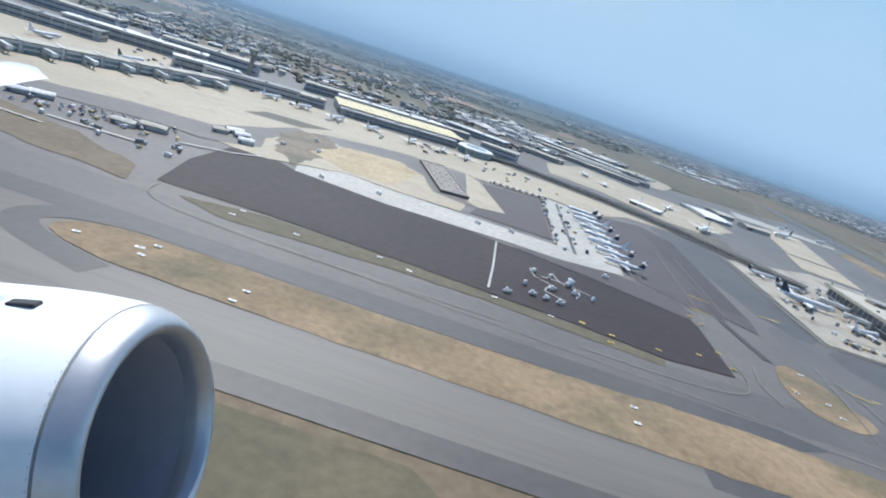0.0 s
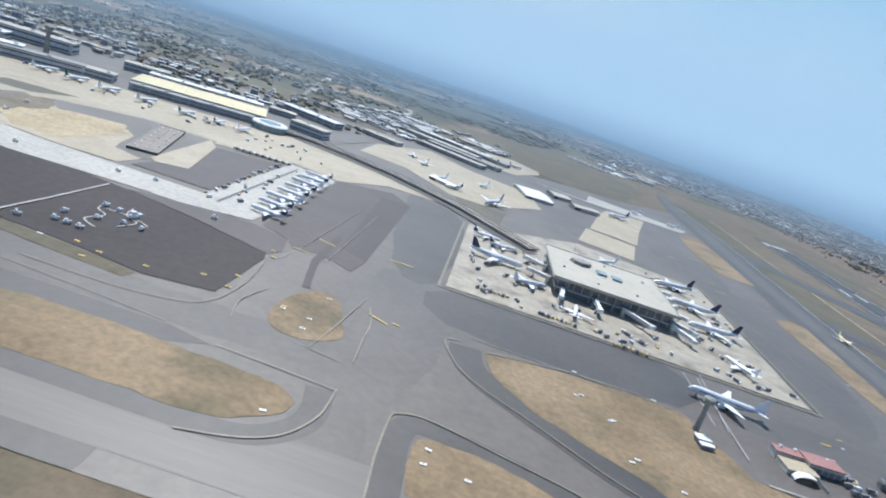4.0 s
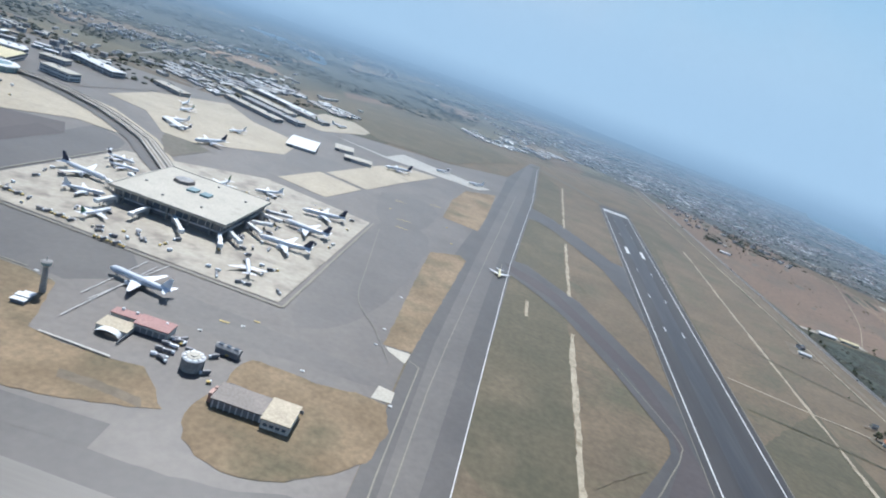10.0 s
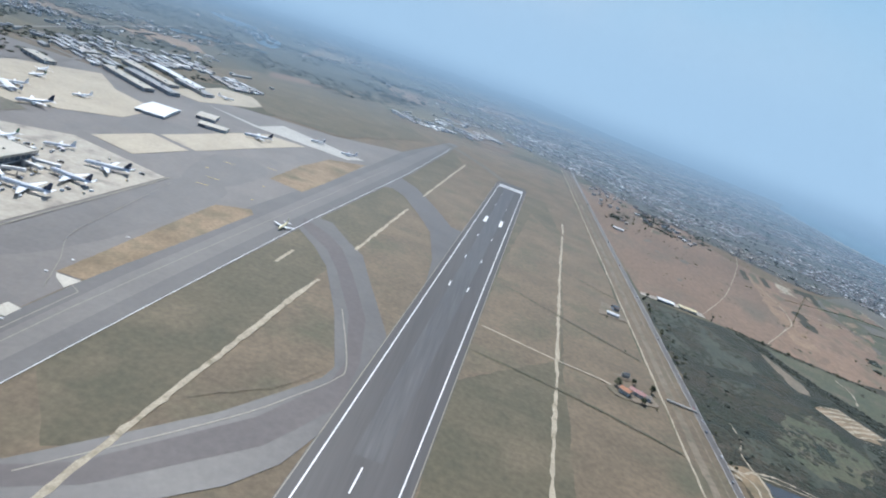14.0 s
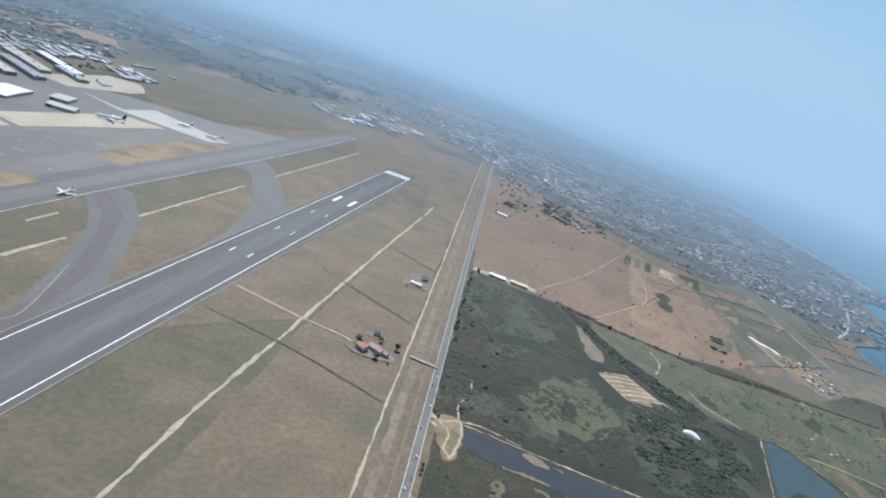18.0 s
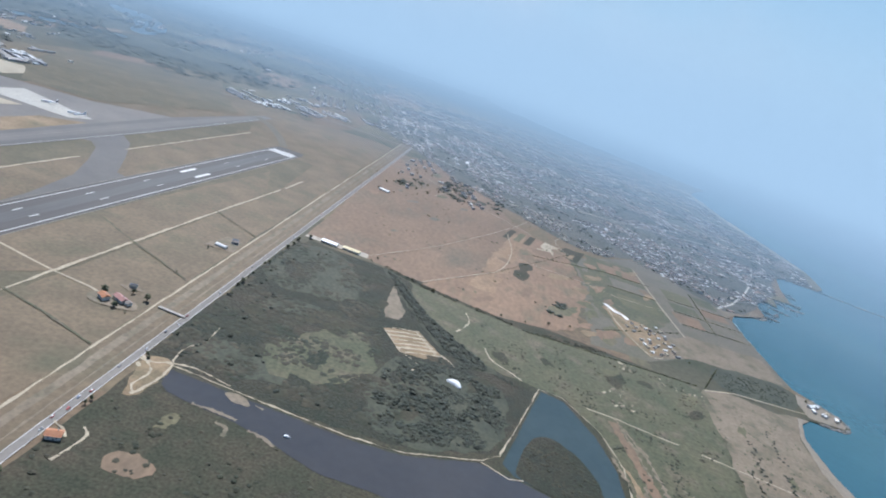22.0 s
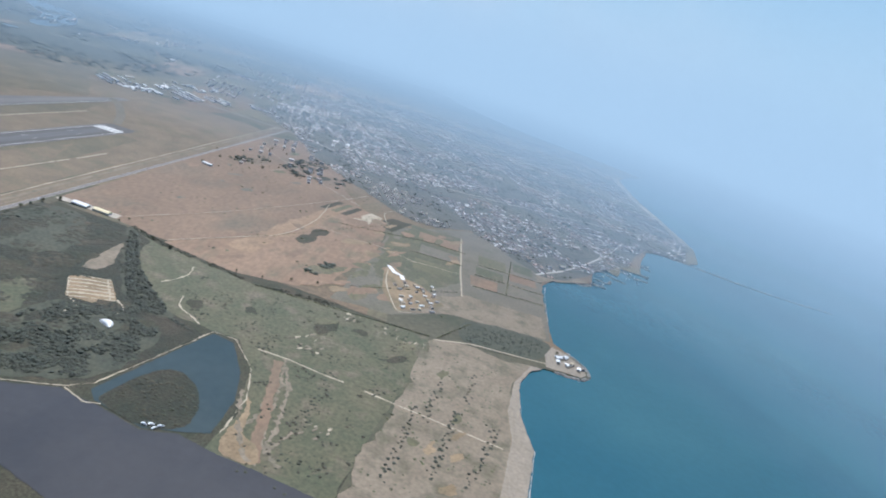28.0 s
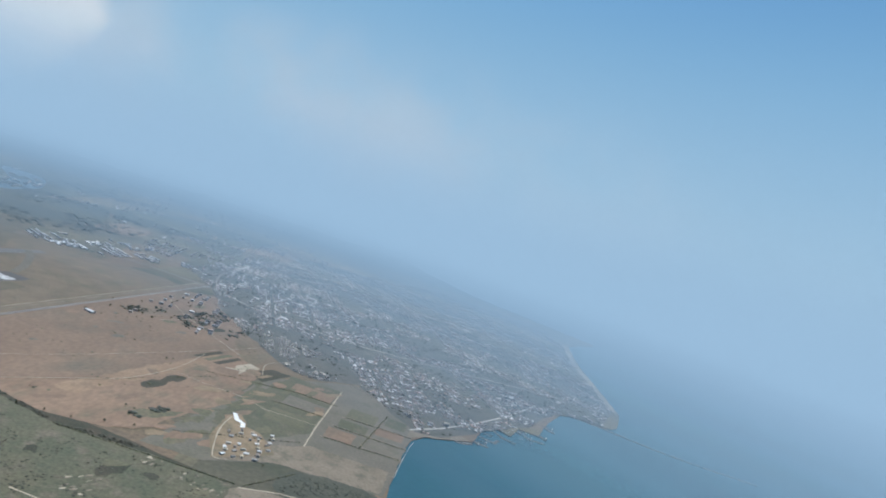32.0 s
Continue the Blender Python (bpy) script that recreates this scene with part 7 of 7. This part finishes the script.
def thicket(scale, cut, off=0.0):
    return lambda x, y, q: noise.noise(Vector((x / scale, y / scale, off))) > cut + q.uniform(-0.12, 0.12)


def clear_of(polys, then=None):
    return lambda x, y, q: not any(inside(x, y, p) for p in polys) and (then is None or then(x, y, q))


CLEAR = [[(786, 406), (812, 424), (840, 400), (828, 378), (804, 376)], [(776, 502), (804, 450), (802, 424), (784, 424)], [(838, 360), (840, 374), (862, 372), (862, 358)]]
woods("pine_wood", [(686, 290), (686, 512), (790, 508), (806, 450), (788, 400), (800, 372), (840, 350), (812, 288), (720, 284)], 2600, "low olive scrub beside the road", M["scrub"], (1.0, 3.0), (0.25, 0.6), 3, clear_of(CLEAR, thicket(20.0, -0.05)))
woods("scrub_wood", [(806, 470), (838, 412), (902, 392), (892, 350), (874, 306), (830, 284), (812, 288), (840, 350), (800, 372), (788, 400)], 2600, "dark scrub round the sandy plot", M["leaf_wood"], (0.5, 1.7), (0.4, 1.0), 4, clear_of(CLEAR, thicket(22.0, -0.05, 3.0)))
woods("pine_clumps", [(686, 290), (686, 512), (716, 516), (700, 440), (720, 400), (712, 330), (760, 300), (820, 300), (812, 288), (720, 284)], 70, "dark bushes scattered along the road", M["leaf_wood"], (1.0, 2.0), (0.9, 1.8), 17, thicket(14.0, 0.0, 8.0))
woods("thicket", [(768, 522), (782, 510), (818, 456), (866, 410), (872, 400), (857, 396), (836, 410), (810, 448), (780, 498)], 900, "dark belt of low trees beside the plot", M["leaf_wood"], (0.9, 2.4), (0.9, 2.0), 23)
woods("thicket", [(804, 362), (838, 380), (880, 378), (884, 333), (872, 304), (828, 286), (806, 306)], 900, "dark low trees round the dome", M["leaf_wood"], (0.8, 2.2), (0.8, 1.8), 24, clear_of(CLEAR, thicket(16.0, -0.1, 5.0)))
woods("tree_belt", [(764, 526), (800, 512), (900, 495), (972, 509), (972, 514), (900, 501), (800, 519), (764, 533)], 420, "dark low hedge along a ditch", M["scrub"], (0.6, 1.4), (0.5, 1.0), 5, thicket(9.0, -0.15, 2.0))
woods("marsh_scrub", [(860, 480), (1050, 505), (1045, 340), (1034, 240), (966, 270), (966, 340), (930, 405), (860, 410)], 700, "low scrub dotted over the marsh", M["scrub"], (0.5, 1.5), (0.3, 0.7), 6, thicket(18.0, 0.1, 5.0))
woods("marsh_scrub", [(692, -200), (692, 250), (740, 258), (806, 234), (1000, 190), (1030, 40), (1030, -200)], 1800, "low scrub dotted over the marsh", M["scrub"], (0.6, 1.8), (0.4, 1.0), 7, thicket(20.0, 0.0, 9.0))
woods("dune_tufts", [(1058, 500), (1128, 510), (1126, 380), (1120, 230), (1136, 0), (1046, 0), (1042, 320)], 600, "dark tufts on the dunes", M["leaf"], (0.5, 1.3), (0.3, 0.6), 8, thicket(14.0, 0.0, 2.0))
woods("island_scrub", [(896, 302), (902, 326), (912, 339), (932, 328), (942, 312), (940, 294), (926, 288)], 260, "grey-brown scrub on the lagoon island", M["scrub"], (0.5, 1.4), (0.4, 1.0), 9)
woods("shore_scrub", [(1084, 564), (1128, 582), (1164, 580), (1156, 546), (1140, 534), (1088, 528)], 320, "dark low scrub", M["leaf_wood"], (0.6, 1.6), (0.4, 0.9), 10)
woods("field_bushes", [(690, 560), (680, 900), (760, 1180), (960, 790), (960, 560), (800, 530)], 150, "scattered bushes in the fields", M["leaf"], (0.8, 1.8), (0.5, 1.1), 12, thicket(45.0, 0.12, 6.0))
for k, pts in enumerate(([(758, 905), (764, 1050), (808, 996), (802, 882)], [(694, 872), (724, 942), (742, 932), (712, 864)], [(812, 1098), (866, 1000), (856, 890), (836, 930), (826, 1010)], [(920, 562), (932, 606), (944, 600), (934, 560)])):
    woods("field_trees", pts, (150, 40, 70, 30)[k], "dark garden trees in the far fields", M["leaf_far"], (1.6, 3.8), (1.2, 2.6), 40 + k, thicket(20.0, 0.0, 3.0 + k))
hedges = Heap()
for a, b, n in (((1082, 676), (1168, 690), 40), ((1082, 718), (1168, 726), 40), ((1084, 758), (1166, 770), 40), ((1122, 680), (1126, 820), 60), ((1000, 726), (1064, 734), 30), ((1000, 780), (1064, 786), 30), ((966, 560), (1070, 640), 40), ((900, 496), (1056, 512), 90), ((1062, 512), (1090, 570), 24), ((872, 640), (955, 800), 26),
                ((905, 740), (1030, 790), 60)):
    for i in range(n):
        u = (i + tr.random()) / n
        hedges.clump(a[0] + (b[0] - a[0]) * u, a[1] + (b[1] - a[1]) * u, 0.15, tr.uniform(0.6, 1.3), tr.uniform(0.5, 1.2), tr, 5)
for pts in ([(560, 424), (600, 402), (656, 374)], [(540, 300), (600, 290), (660, 272)], [(600, 520), (656, 490)]):
    strip("ditch", pts, 1.2, 0.16, M["meadow_green"], "dark damp ditch across the grass", "ditch", fray=1.0, smooth=4)
tufts = Heap()
for a, b, n in (((1064, 396), (1061.6, 351), 16), ((1061.6, 351), (1057, 306), 18), ((1093, 406), (1083, 322), 40), ((1122, 402), (1107, 326), 30), ((1076, 440), (1072, 380), 22), ((1100, 470), (1098, 420), 14)):
    for i in range(n):
        u = (i + tr.random()) / n
        tufts.clump(a[0] + (b[0] - a[0]) * u + tr.uniform(-3, 3), a[1] + (b[1] - a[1]) * u, 0.15, tr.uniform(0.7, 1.7), tr.uniform(0.4, 0.8), tr, 5)
tufts.done("dune_bushes", [M["leaf_wood"]], "rows of dark bushes on the dunes", "bushes")
hedges.done("hedges", [M["leaf"]], "dark field hedges", "hedges")

# ---- town by the river mouth ----
TOWN = [(676, 1190), (760, 1060), (872, 945), (936, 892), (980, 858), (1016, 868), (1058, 912), (1110, 860), (1166, 800), (1196, 812), (1226, 858), (1256, 912), (1284, 956), (1322, 1010), (1346, 1090), (1388, 1188), (1470, 1205), (1512, 1370), (1496, 1600), (1470, 1850), (1470, 2200), (1380, 2560), (1000, 2560), (640, 2200), (520, 1700), (560, 1300)]
tq = random.Random(33)


def town_spots(outline, step, turn, q, thin=0.0, scale=60.0):
    """Plots in streets: a turned grid with every sixth row left as a street."""
    xs, ys = [p[0] for p in outline], [p[1] for p in outline]
    cx, cy = (min(xs) + max(xs)) / 2, (min(ys) + max(ys)) / 2
    R = int(max(max(xs) - min(xs), max(ys) - min(ys)) * 0.8 / step)
    c, s = math.cos(turn), math.sin(turn)
    for i in range(-R, R):
        for j in range(-R, R):
            if i % 7 == 0 or j % 5 == 0:
                continue
            u, v = i * step + q.uniform(-1.2, 1.2), j * step + q.uniform(-1.2, 1.2)
            x, y = cx + u * c - v * s, cy + u * s + v * c
            if inside(x, y, outline) and noise.noise(Vector((x / scale, y / scale, 0.3))) + 0.5 * noise.noise(Vector((x / scale * 3.3, y / scale * 3.3, 5.1))) > thin + q.uniform(-0.1, 0.1):
                yield x, y


sheet("town_ground", TOWN, 0.08, M["town_ground"], "dusty streets and gardens of the town", "ground", fray=7, piece=16)
near_houses, rest = [], Heap()
for x, y in town_spots(TOWN, 5.6, 0.42, tq):
    if y < 1010 and len(near_houses) < 230:
        near_houses.append((x, y))
    elif tq.random() < 0.86:
        big = tq.random() < 0.04
        rest.house(x, y, tq.uniform(2.6, 4.6) * (2.4 if big else 1), tq.uniform(2.2, 3.5) * (1.5 if big else 1), tq.uniform(0.7, 1.4), 0.42 + (1.57 if tq.random() < 0.4 else 0) + tq.uniform(-0.06, 0.06), 0 if big or tq.random() < 0.45 else tq.uniform(0.4, 0.8))
rest.done("town_houses", [M["town_roof"], M["town_wall"]], "crowded low houses of the seaside town", "houses")
HOUSES = [house(1180, 850, 7, 5, 3.0, 24, M["town_roof"], "two-storey house at the town's edge", group="houses at the town's edge"), house(1150, 850, 6, 5, 4.0, 114, M["roof_brown"], "brown-tiled house at the town's edge", group="houses at the town's edge"),
          house(1200, 870, 8, 5.5, 3.5, 24, M["roof_grey"], "grey-roofed house at the town's edge", group="houses at the town's edge"), house(1130, 870, 6.5, 4.5, 2.8, 24, M["roof_brown"], "brown-roofed house at the town's edge", group="houses at the town's edge")]
for i, (x, y) in enumerate(near_houses):
    s = tq.uniform(0.42, 0.66)
    h = copy_thing(HOUSES[tq.randrange(4)], pose(x, y, 0.2, 0, 0, 24 + 90 * tq.randrange(4) + tq.uniform(-4, 4)))
    h.scale = (s, s, tq.uniform(0.32, 0.55))
woods("town_trees", TOWN, 5200, "dark garden trees between the houses", M["leaf_far"], (1.2, 3.6), (1.0, 2.4), 14, thicket(40.0, 0.0, 4.0))
strip("shore_road", [(1160, 800), (1196, 850), (1240, 930), (1290, 1040), (1340, 1180)], 3.4, 0.24, M["concrete"], "pale road through the town", "road")
strip("shore_road", [(690, 1180), (840, 1130), (1000, 1150), (1200, 1230), (1420, 1330)], 3.0, 0.24, M["concrete"], "pale road through the town", "road")

# ---- works, airport town and far suburbs ----
fq = random.Random(51)


BLOCKS = []
for i, (w, d, h, rf) in enumerate(((10, 6, 3.2, "roof_grey"), (14, 6, 2.6, "roof_white"), (8, 7, 4.2, "roof_dark"), (16, 7, 3.0, "roof_buff"))):
    b = base("block", -300 + 20 * i, 540, 0.3, 17, ("grey", "white-roofed", "dark", "buff")[i] + " flat-roofed block behind the terminals", "building", "blocks behind the terminals")
    part("wall", boxes((0, 0, 0, w, d, h)), M["facade"], b)
    part("roof", boxes((0, 0, h, w + 0.5, d + 0.5, 0.35)), M[rf], b)
    part("window_band", boxes((0, -d / 2 - 0.04, h * 0.25, w * 0.9, 0.12, h * 0.2)), M["glass"], b)
    part("window_band", boxes((0, -d / 2 - 0.04, h * 0.62, w * 0.9, 0.12, h * 0.2)), M["glass"], b)
    BLOCKS.append(b)


def suburb(name, outline, step, turn, label, sizes, heights, seed, thin=-0.2, wide=0.3, mats=("works_roof", "works_wall"), scale=70.0):
    q, hp = random.Random(seed), Heap()
    for x, y in town_spots(outline, step, turn, q, thin, scale):
        k = 2.0 if q.random() < wide else 1.0
        hp.house(x, y, q.uniform(*sizes) * k, q.uniform(*sizes) * 0.6, q.uniform(*heights), turn + (1.57 if q.random() < 0.25 else 0) + q.uniform(-0.05, 0.05), 0 if q.random() < 0.7 else 1.2)
    hp.done(name, [M[mats[0]], M[mats[1]]], label, "buildings")


near_town = [(x, y) for x, y in town_spots([(-360, 520), (-260, 505), (-150, 530), (-20, 548), (10, 640), (-360, 640)], 13.0, 0.3, fq, -0.1, 70.0)]
for i, (x, y) in enumerate(near_town[:130]):
    copy_thing(BLOCKS[fq.randrange(4)], pose(x, y, 0.3, 0, 0, 17 + 90 * (i % 5 == 0) + fq.uniform(-3, 3))).scale = (fq.uniform(0.6, 1.0), fq.uniform(0.6, 1.0), fq.uniform(0.6, 1.2))
suburb("airport_town", [(-420, 645), (10, 645), (60, 760), (-60, 900), (-420, 860)], 11.0, 0.3, "dense blocks and sheds behind the terminals", (3, 7), (1.2, 3.0), 61, 0.0)
suburb("cargo_town", [(20, 600), (90, 640), (60, 720), (110, 800), (200, 790), (170, 920), (40, 900), (-40, 780)], 12.0, -0.45, "long cargo sheds behind the apron", (6, 13), (1.4, 2.6), 62, -0.4, 0.5)
suburb("far_suburb", [(-900, 900), (-420, 860), (60, 930), (100, 1150), (-200, 1300), (-900, 1400)], 17.0, 0.2, "scattered far suburb", (4, 8), (1.0, 2.0), 63, 0.15)
suburb("business_park", [(330, 1080), (440, 1120), (560, 1240), (540, 1420), (400, 1340), (300, 1220)], 13.0, -0.5, "grey-roofed business park beyond the runway", (5, 11), (1.0, 2.0), 64, 0.05, 0.5)
suburb("business_park", [(372, 1125), (384, 1262), (440, 1140), (410, 1082)], 16.0, -0.5, "white-roofed halls beyond the runway", (6, 12), (1.2, 2.2), 69, -0.5, 0.5, mats=("roof_white", "works_wall"))
suburb("far_suburb", [(470, 1290), (660, 1240), (800, 1120), (905, 1150), (800, 1480), (600, 1700), (500, 1480)], 26.0, 0.2, "larger pale sheds among the houses", (5, 10), (1.2, 2.2), 70, 0.0, 0.4, mats=("roof_white", "works_wall"))
suburb("far_suburb", [(430, 1330), (560, 1280), (640, 1700), (600, 2300), (300, 2000), (330, 1500)], 15.0, 0.3, "hazy far suburb", (4, 8), (1.0, 2.2), 65, -0.05, mats=("town_roof", "town_wall"))
suburb("far_suburb", [(-300, 1500), (200, 1500), (500, 2300), (300, 3000), (-600, 2500)], 24.0, 0.5, "hazy far suburb", (6, 11), (2, 3), 66, 0.3, mats=("town_roof", "town_wall"))
suburb("fields_hamlet", [(700, 860), (850, 840), (820, 980), (720, 1140), (680, 1100)], 16.0, 0.3, "scattered farm buildings in the stubble", (5, 9), (2, 3), 67, 0.1, 0.1, mats=("town_roof", "town_wall"), scale=40.0)
suburb("far_suburb", [(-2600, 1300), (-900, 1000), (-600, 1800), (-1600, 3000)], 34.0, 0.1, "hazy far suburb", (7, 13), (2, 4), 68, 0.25)
woods("far_woods", [(-400, 900), (100, 950), (330, 1250), (300, 1800), (-200, 1600), (-700, 1500)], 1600, "dark far woods", M["leaf_far"], (4, 10), (1.6, 3.2), 71, thicket(160.0, 0.0))
woods("far_woods", [(-2400, 900), (-900, 900), (-200, 1700), (300, 2400), (200, 3600), (-1200, 3800), (-2600, 2400)], 2200, "dark far woods", M["leaf_far"], (7, 18), (2.0, 4), 72, thicket(260.0, 0.05))
woods("town_trees", [(-420, 520), (-150, 525), (40, 560), (150, 800), (60, 930), (-420, 900)], 1300, "trees between the airport blocks", M["leaf_far"], (1.8, 4.0), (1.5, 3.0), 73, thicket(60.0, 0.0, 7.0))
sheet("grass_belt", [(170, 820), (246, 720), (330, 735), (420, 960), (330, 1080), (222, 1300), (110, 960)], 0.12, M["grass_green"], "green belt beyond the aprons", "meadow", fray=5, piece=20)
sheet("far_lake", [(-420, 1850), (-300, 1880), (-130, 1680), (-60, 1480), (-100, 1470), (-200, 1640)], 0.30, M["pond"], "pale far water", "lake", smooth=4)
sheet("far_lake", [(-170, 1130), (-140, 1180), (-40, 1330), (-20, 1310), (-110, 1150)], 0.30, M["pond"], "pale far water", "lake", smooth=4)
for pts in ([(-40, 540), (-60, 700), (-100, 900), (-160, 1200)], [(40, 470), (60, 600), (40, 760), (80, 900)], [(-420, 700), (-200, 660), (0, 650), (60, 640)], [(330, 1075), (500, 1180), (690, 1185)], [(690, 1185), (600, 1400), (560, 1900)]):
    strip("road", pts, 5.0, 0.22, M["asphalt"], "grey town road", "road", smooth=6)

for pts, kind in (([(-120, 960), (-40, 940), (20, 1000), (-30, 1060), (-110, 1050)], "field_sandy"), ([(120, 1010), (200, 1120), (170, 1220), (90, 1130)], "field_brown"), ([(-400, 960), (-260, 930), (-220, 1010), (-380, 1060)], "field_olive"), ([(-60, 1250), (120, 1300), (90, 1420), (-90, 1380)], "field_red"),
                  ([(250, 1350), (330, 1430), (310, 1600), (210, 1560)], "field_brown"), ([(-700, 1100), (-480, 1060), (-430, 1180), (-660, 1240)], "field_sandy"), ([(380, 1800), (560, 1900), (520, 2150), (360, 2100)], "field_brown")):
    sheet("far_field", pts, 0.14, M[kind], "far field of dry earth", "field", fray=6, piece=16)

for pts in ([(-131, 834), (-27, 763), (30, 830), (10, 900), (-20, 1000), (-40, 880), (-90, 920)], [(-60, 1180), (60, 1062), (182, 1190), (240, 1420), (180, 1532), (60, 1716), (-29, 1520)], [(-620, 1300), (-300, 1050), (-180, 1110), (-110, 1340), (-30, 1560), (-230, 2223), (-608, 1968)], [(-900, 900), (-520, 860), (-430, 1000), (-700, 1060)],
            [(40, 1780), (260, 1650), (420, 1900), (360, 2300), (120, 2250)], [(-2200, 1200), (-1000, 1050), (-800, 1500), (-1500, 2300), (-2300, 2100)]):
    sheet("far_forest", pts, 0.18, M["wood_floor"], "dark far forest", "wood", smooth=3, fray=14, piece=22)

# ---- the departing aeroplane's own engine and wing, where it is as the walk begins ----
def turned(profile, n=48):
    """A shell of revolution about x through rows of (x, radius)."""
    bm = bmesh.new()
    rings = [[bm.verts.new((x, r * math.cos(6.28319 * i / n), r * math.sin(6.28319 * i / n))) for i in range(n)] for x, r in profile]
    for a, b in zip(rings, rings[1:]):
        for i in range(n):
            f = bm.faces.new((a[i], a[(i + 1) % n], b[(i + 1) % n], b[i]))
            f.smooth = True
    return bm


def jet_engine():
    M["lip"] = surf("polished_lip", (0.55, 0.56, 0.57), (0.63, 0.64, 0.65), 0.6, 0.05, 0.40, 0.5, metal=0.75, fine_amount=0.05)
    M["cowl"] = surf("white_cowl_paint", (0.82, 0.86, 0.87), (0.85, 0.88, 0.89), 0.8, 0.08, 0.35, 0.5, fine_amount=0.04)
    M["duct"] = surf("grey_inlet_liner", (0.42, 0.41, 0.44), (0.48, 0.47, 0.50), 0.5, 0.05, 0.5, 0.4, fine_amount=0.06)
    b = new("jet_engine")
    b.matrix_basis = pose(*ENGINE)
    tagged(b, "white jet engine nacelle with a polished metal lip, in flight", "jet engine")
    k = part("intake_lip", turned([(-0.108, 0.550), (-0.08, 0.540), (-0.05, 0.526), (-0.022, 0.506), (-0.005, 0.487), (0.0, 0.472), (-0.008, 0.456), (-0.03, 0.440), (-0.07, 0.430), (-0.12, 0.426)]), M["lip"], b, "polished silver intake lip")
    cowl = part("fan_cowl", turned([(-0.110, 0.5515), (-0.20, 0.568), (-0.33, 0.583), (-0.5, 0.594), (-0.9, 0.603), (-1.3, 0.592), (-1.8, 0.545), (-2.2, 0.47), (-2.2, 0.44), (-1.9, 0.46)]), M["cowl"], b, "white painted fan cowl")
    part("seam", turned([(-0.104, 0.5495), (-0.107, 0.5522), (-0.113, 0.5533), (-0.115, 0.5528)]), M["roof_dark"], cowl, "thin panel seam with rivets")
    for i in range(90):
        a = 6.28319 * i / 90
        part("rivet", drum(bmesh.new(), 0, 0, 0, 0.0028, 0.002, 0.0015, 6), M["duct"], cowl).matrix_basis = pose(-0.122, 0.5542 * math.cos(a), 0.5542 * math.sin(a), math.degrees(a) - 90, 0, 0)
    part("inlet_duct", turned([(-0.118, 0.4262), (-0.45, 0.430), (-0.72, 0.440), (-0.74, 0.440)]), M["duct"], b, "grey acoustic liner")
    part("fan_disc", drum(bmesh.new(), 0, 0, 0, 0.438, 0.438, 0.04, 40), M["facade_dark"], b).matrix_basis = pose(-0.80, 0, 0, 0, 90, 0)
    part("spinner", turned([(-0.48, 0.002), (-0.52, 0.03), (-0.62, 0.08), (-0.74, 0.12)], 24), M["duct"], b, "dark spinner cone")
    for i in range(24):
        bm = bmesh.new()
        v = [bm.verts.new(p) for p in ((0.02, -0.03, 0.10), (-0.02, 0.03, 0.10), (-0.05, 0.055, 0.43), (0.05, -0.055, 0.43))]
        bm.faces.new(v)
        bmesh.ops.solidify(bm, geom=bm.faces[:], thickness=0.008)
        part("fan_blade", bm, M["duct"], b).matrix_basis = pose(-0.72, 0, 0, 360 * i / 24, 0, 0)
    part("core_exhaust", turned([(-1.9, 0.30), (-2.3, 0.27), (-2.7, 0.20), (-2.9, 0.02)], 24), M["metal"], b)
    bm = boxes((-2.1, 0, 0.42, 1.7, 0.12, 0.34), bevel=0.04)
    part("pylon", bm, M["cowl"], b, "white pylon fairing")
    cap = part("pylon_cap", drum(bmesh.new(), -0.62, -0.02, 0.590, 0.10, 0.085, 0.02, 24), M["cowl"], b)
    part("strake", boxes((-0.44, -0.06, 0.578, 0.12, 0.05, 0.02), bevel=0.004), M["dark"], b, "dark vent slot")


ENGINE = (-0.803, -5.951, 53.960, 0.210, -16.362, -1.680)
jet_engine()


def wing():
    b = new("airliner_wing")
    b.matrix_basis = pose(*WING)
    tagged(b, "white airliner wing tip with a pale cap, in flight", "wing")
    part("panel", blade(bmesh.new(), (2.4, -5.2, -0.4), (0.0, 0.0, 0.0), 2.8, 1.25, 0.30), M["cowl"], b)
    part("tip_cap", blade(bmesh.new(), (0.0, 0.02, -0.02), (-0.34, 0.14, 0.08), 1.25, 0.45, 0.05), M["cowl"], b, "white rounded tip cap")


WING = (-5.058, -0.760, 54.065, 0.264, -8.275, -13.089)
wing()
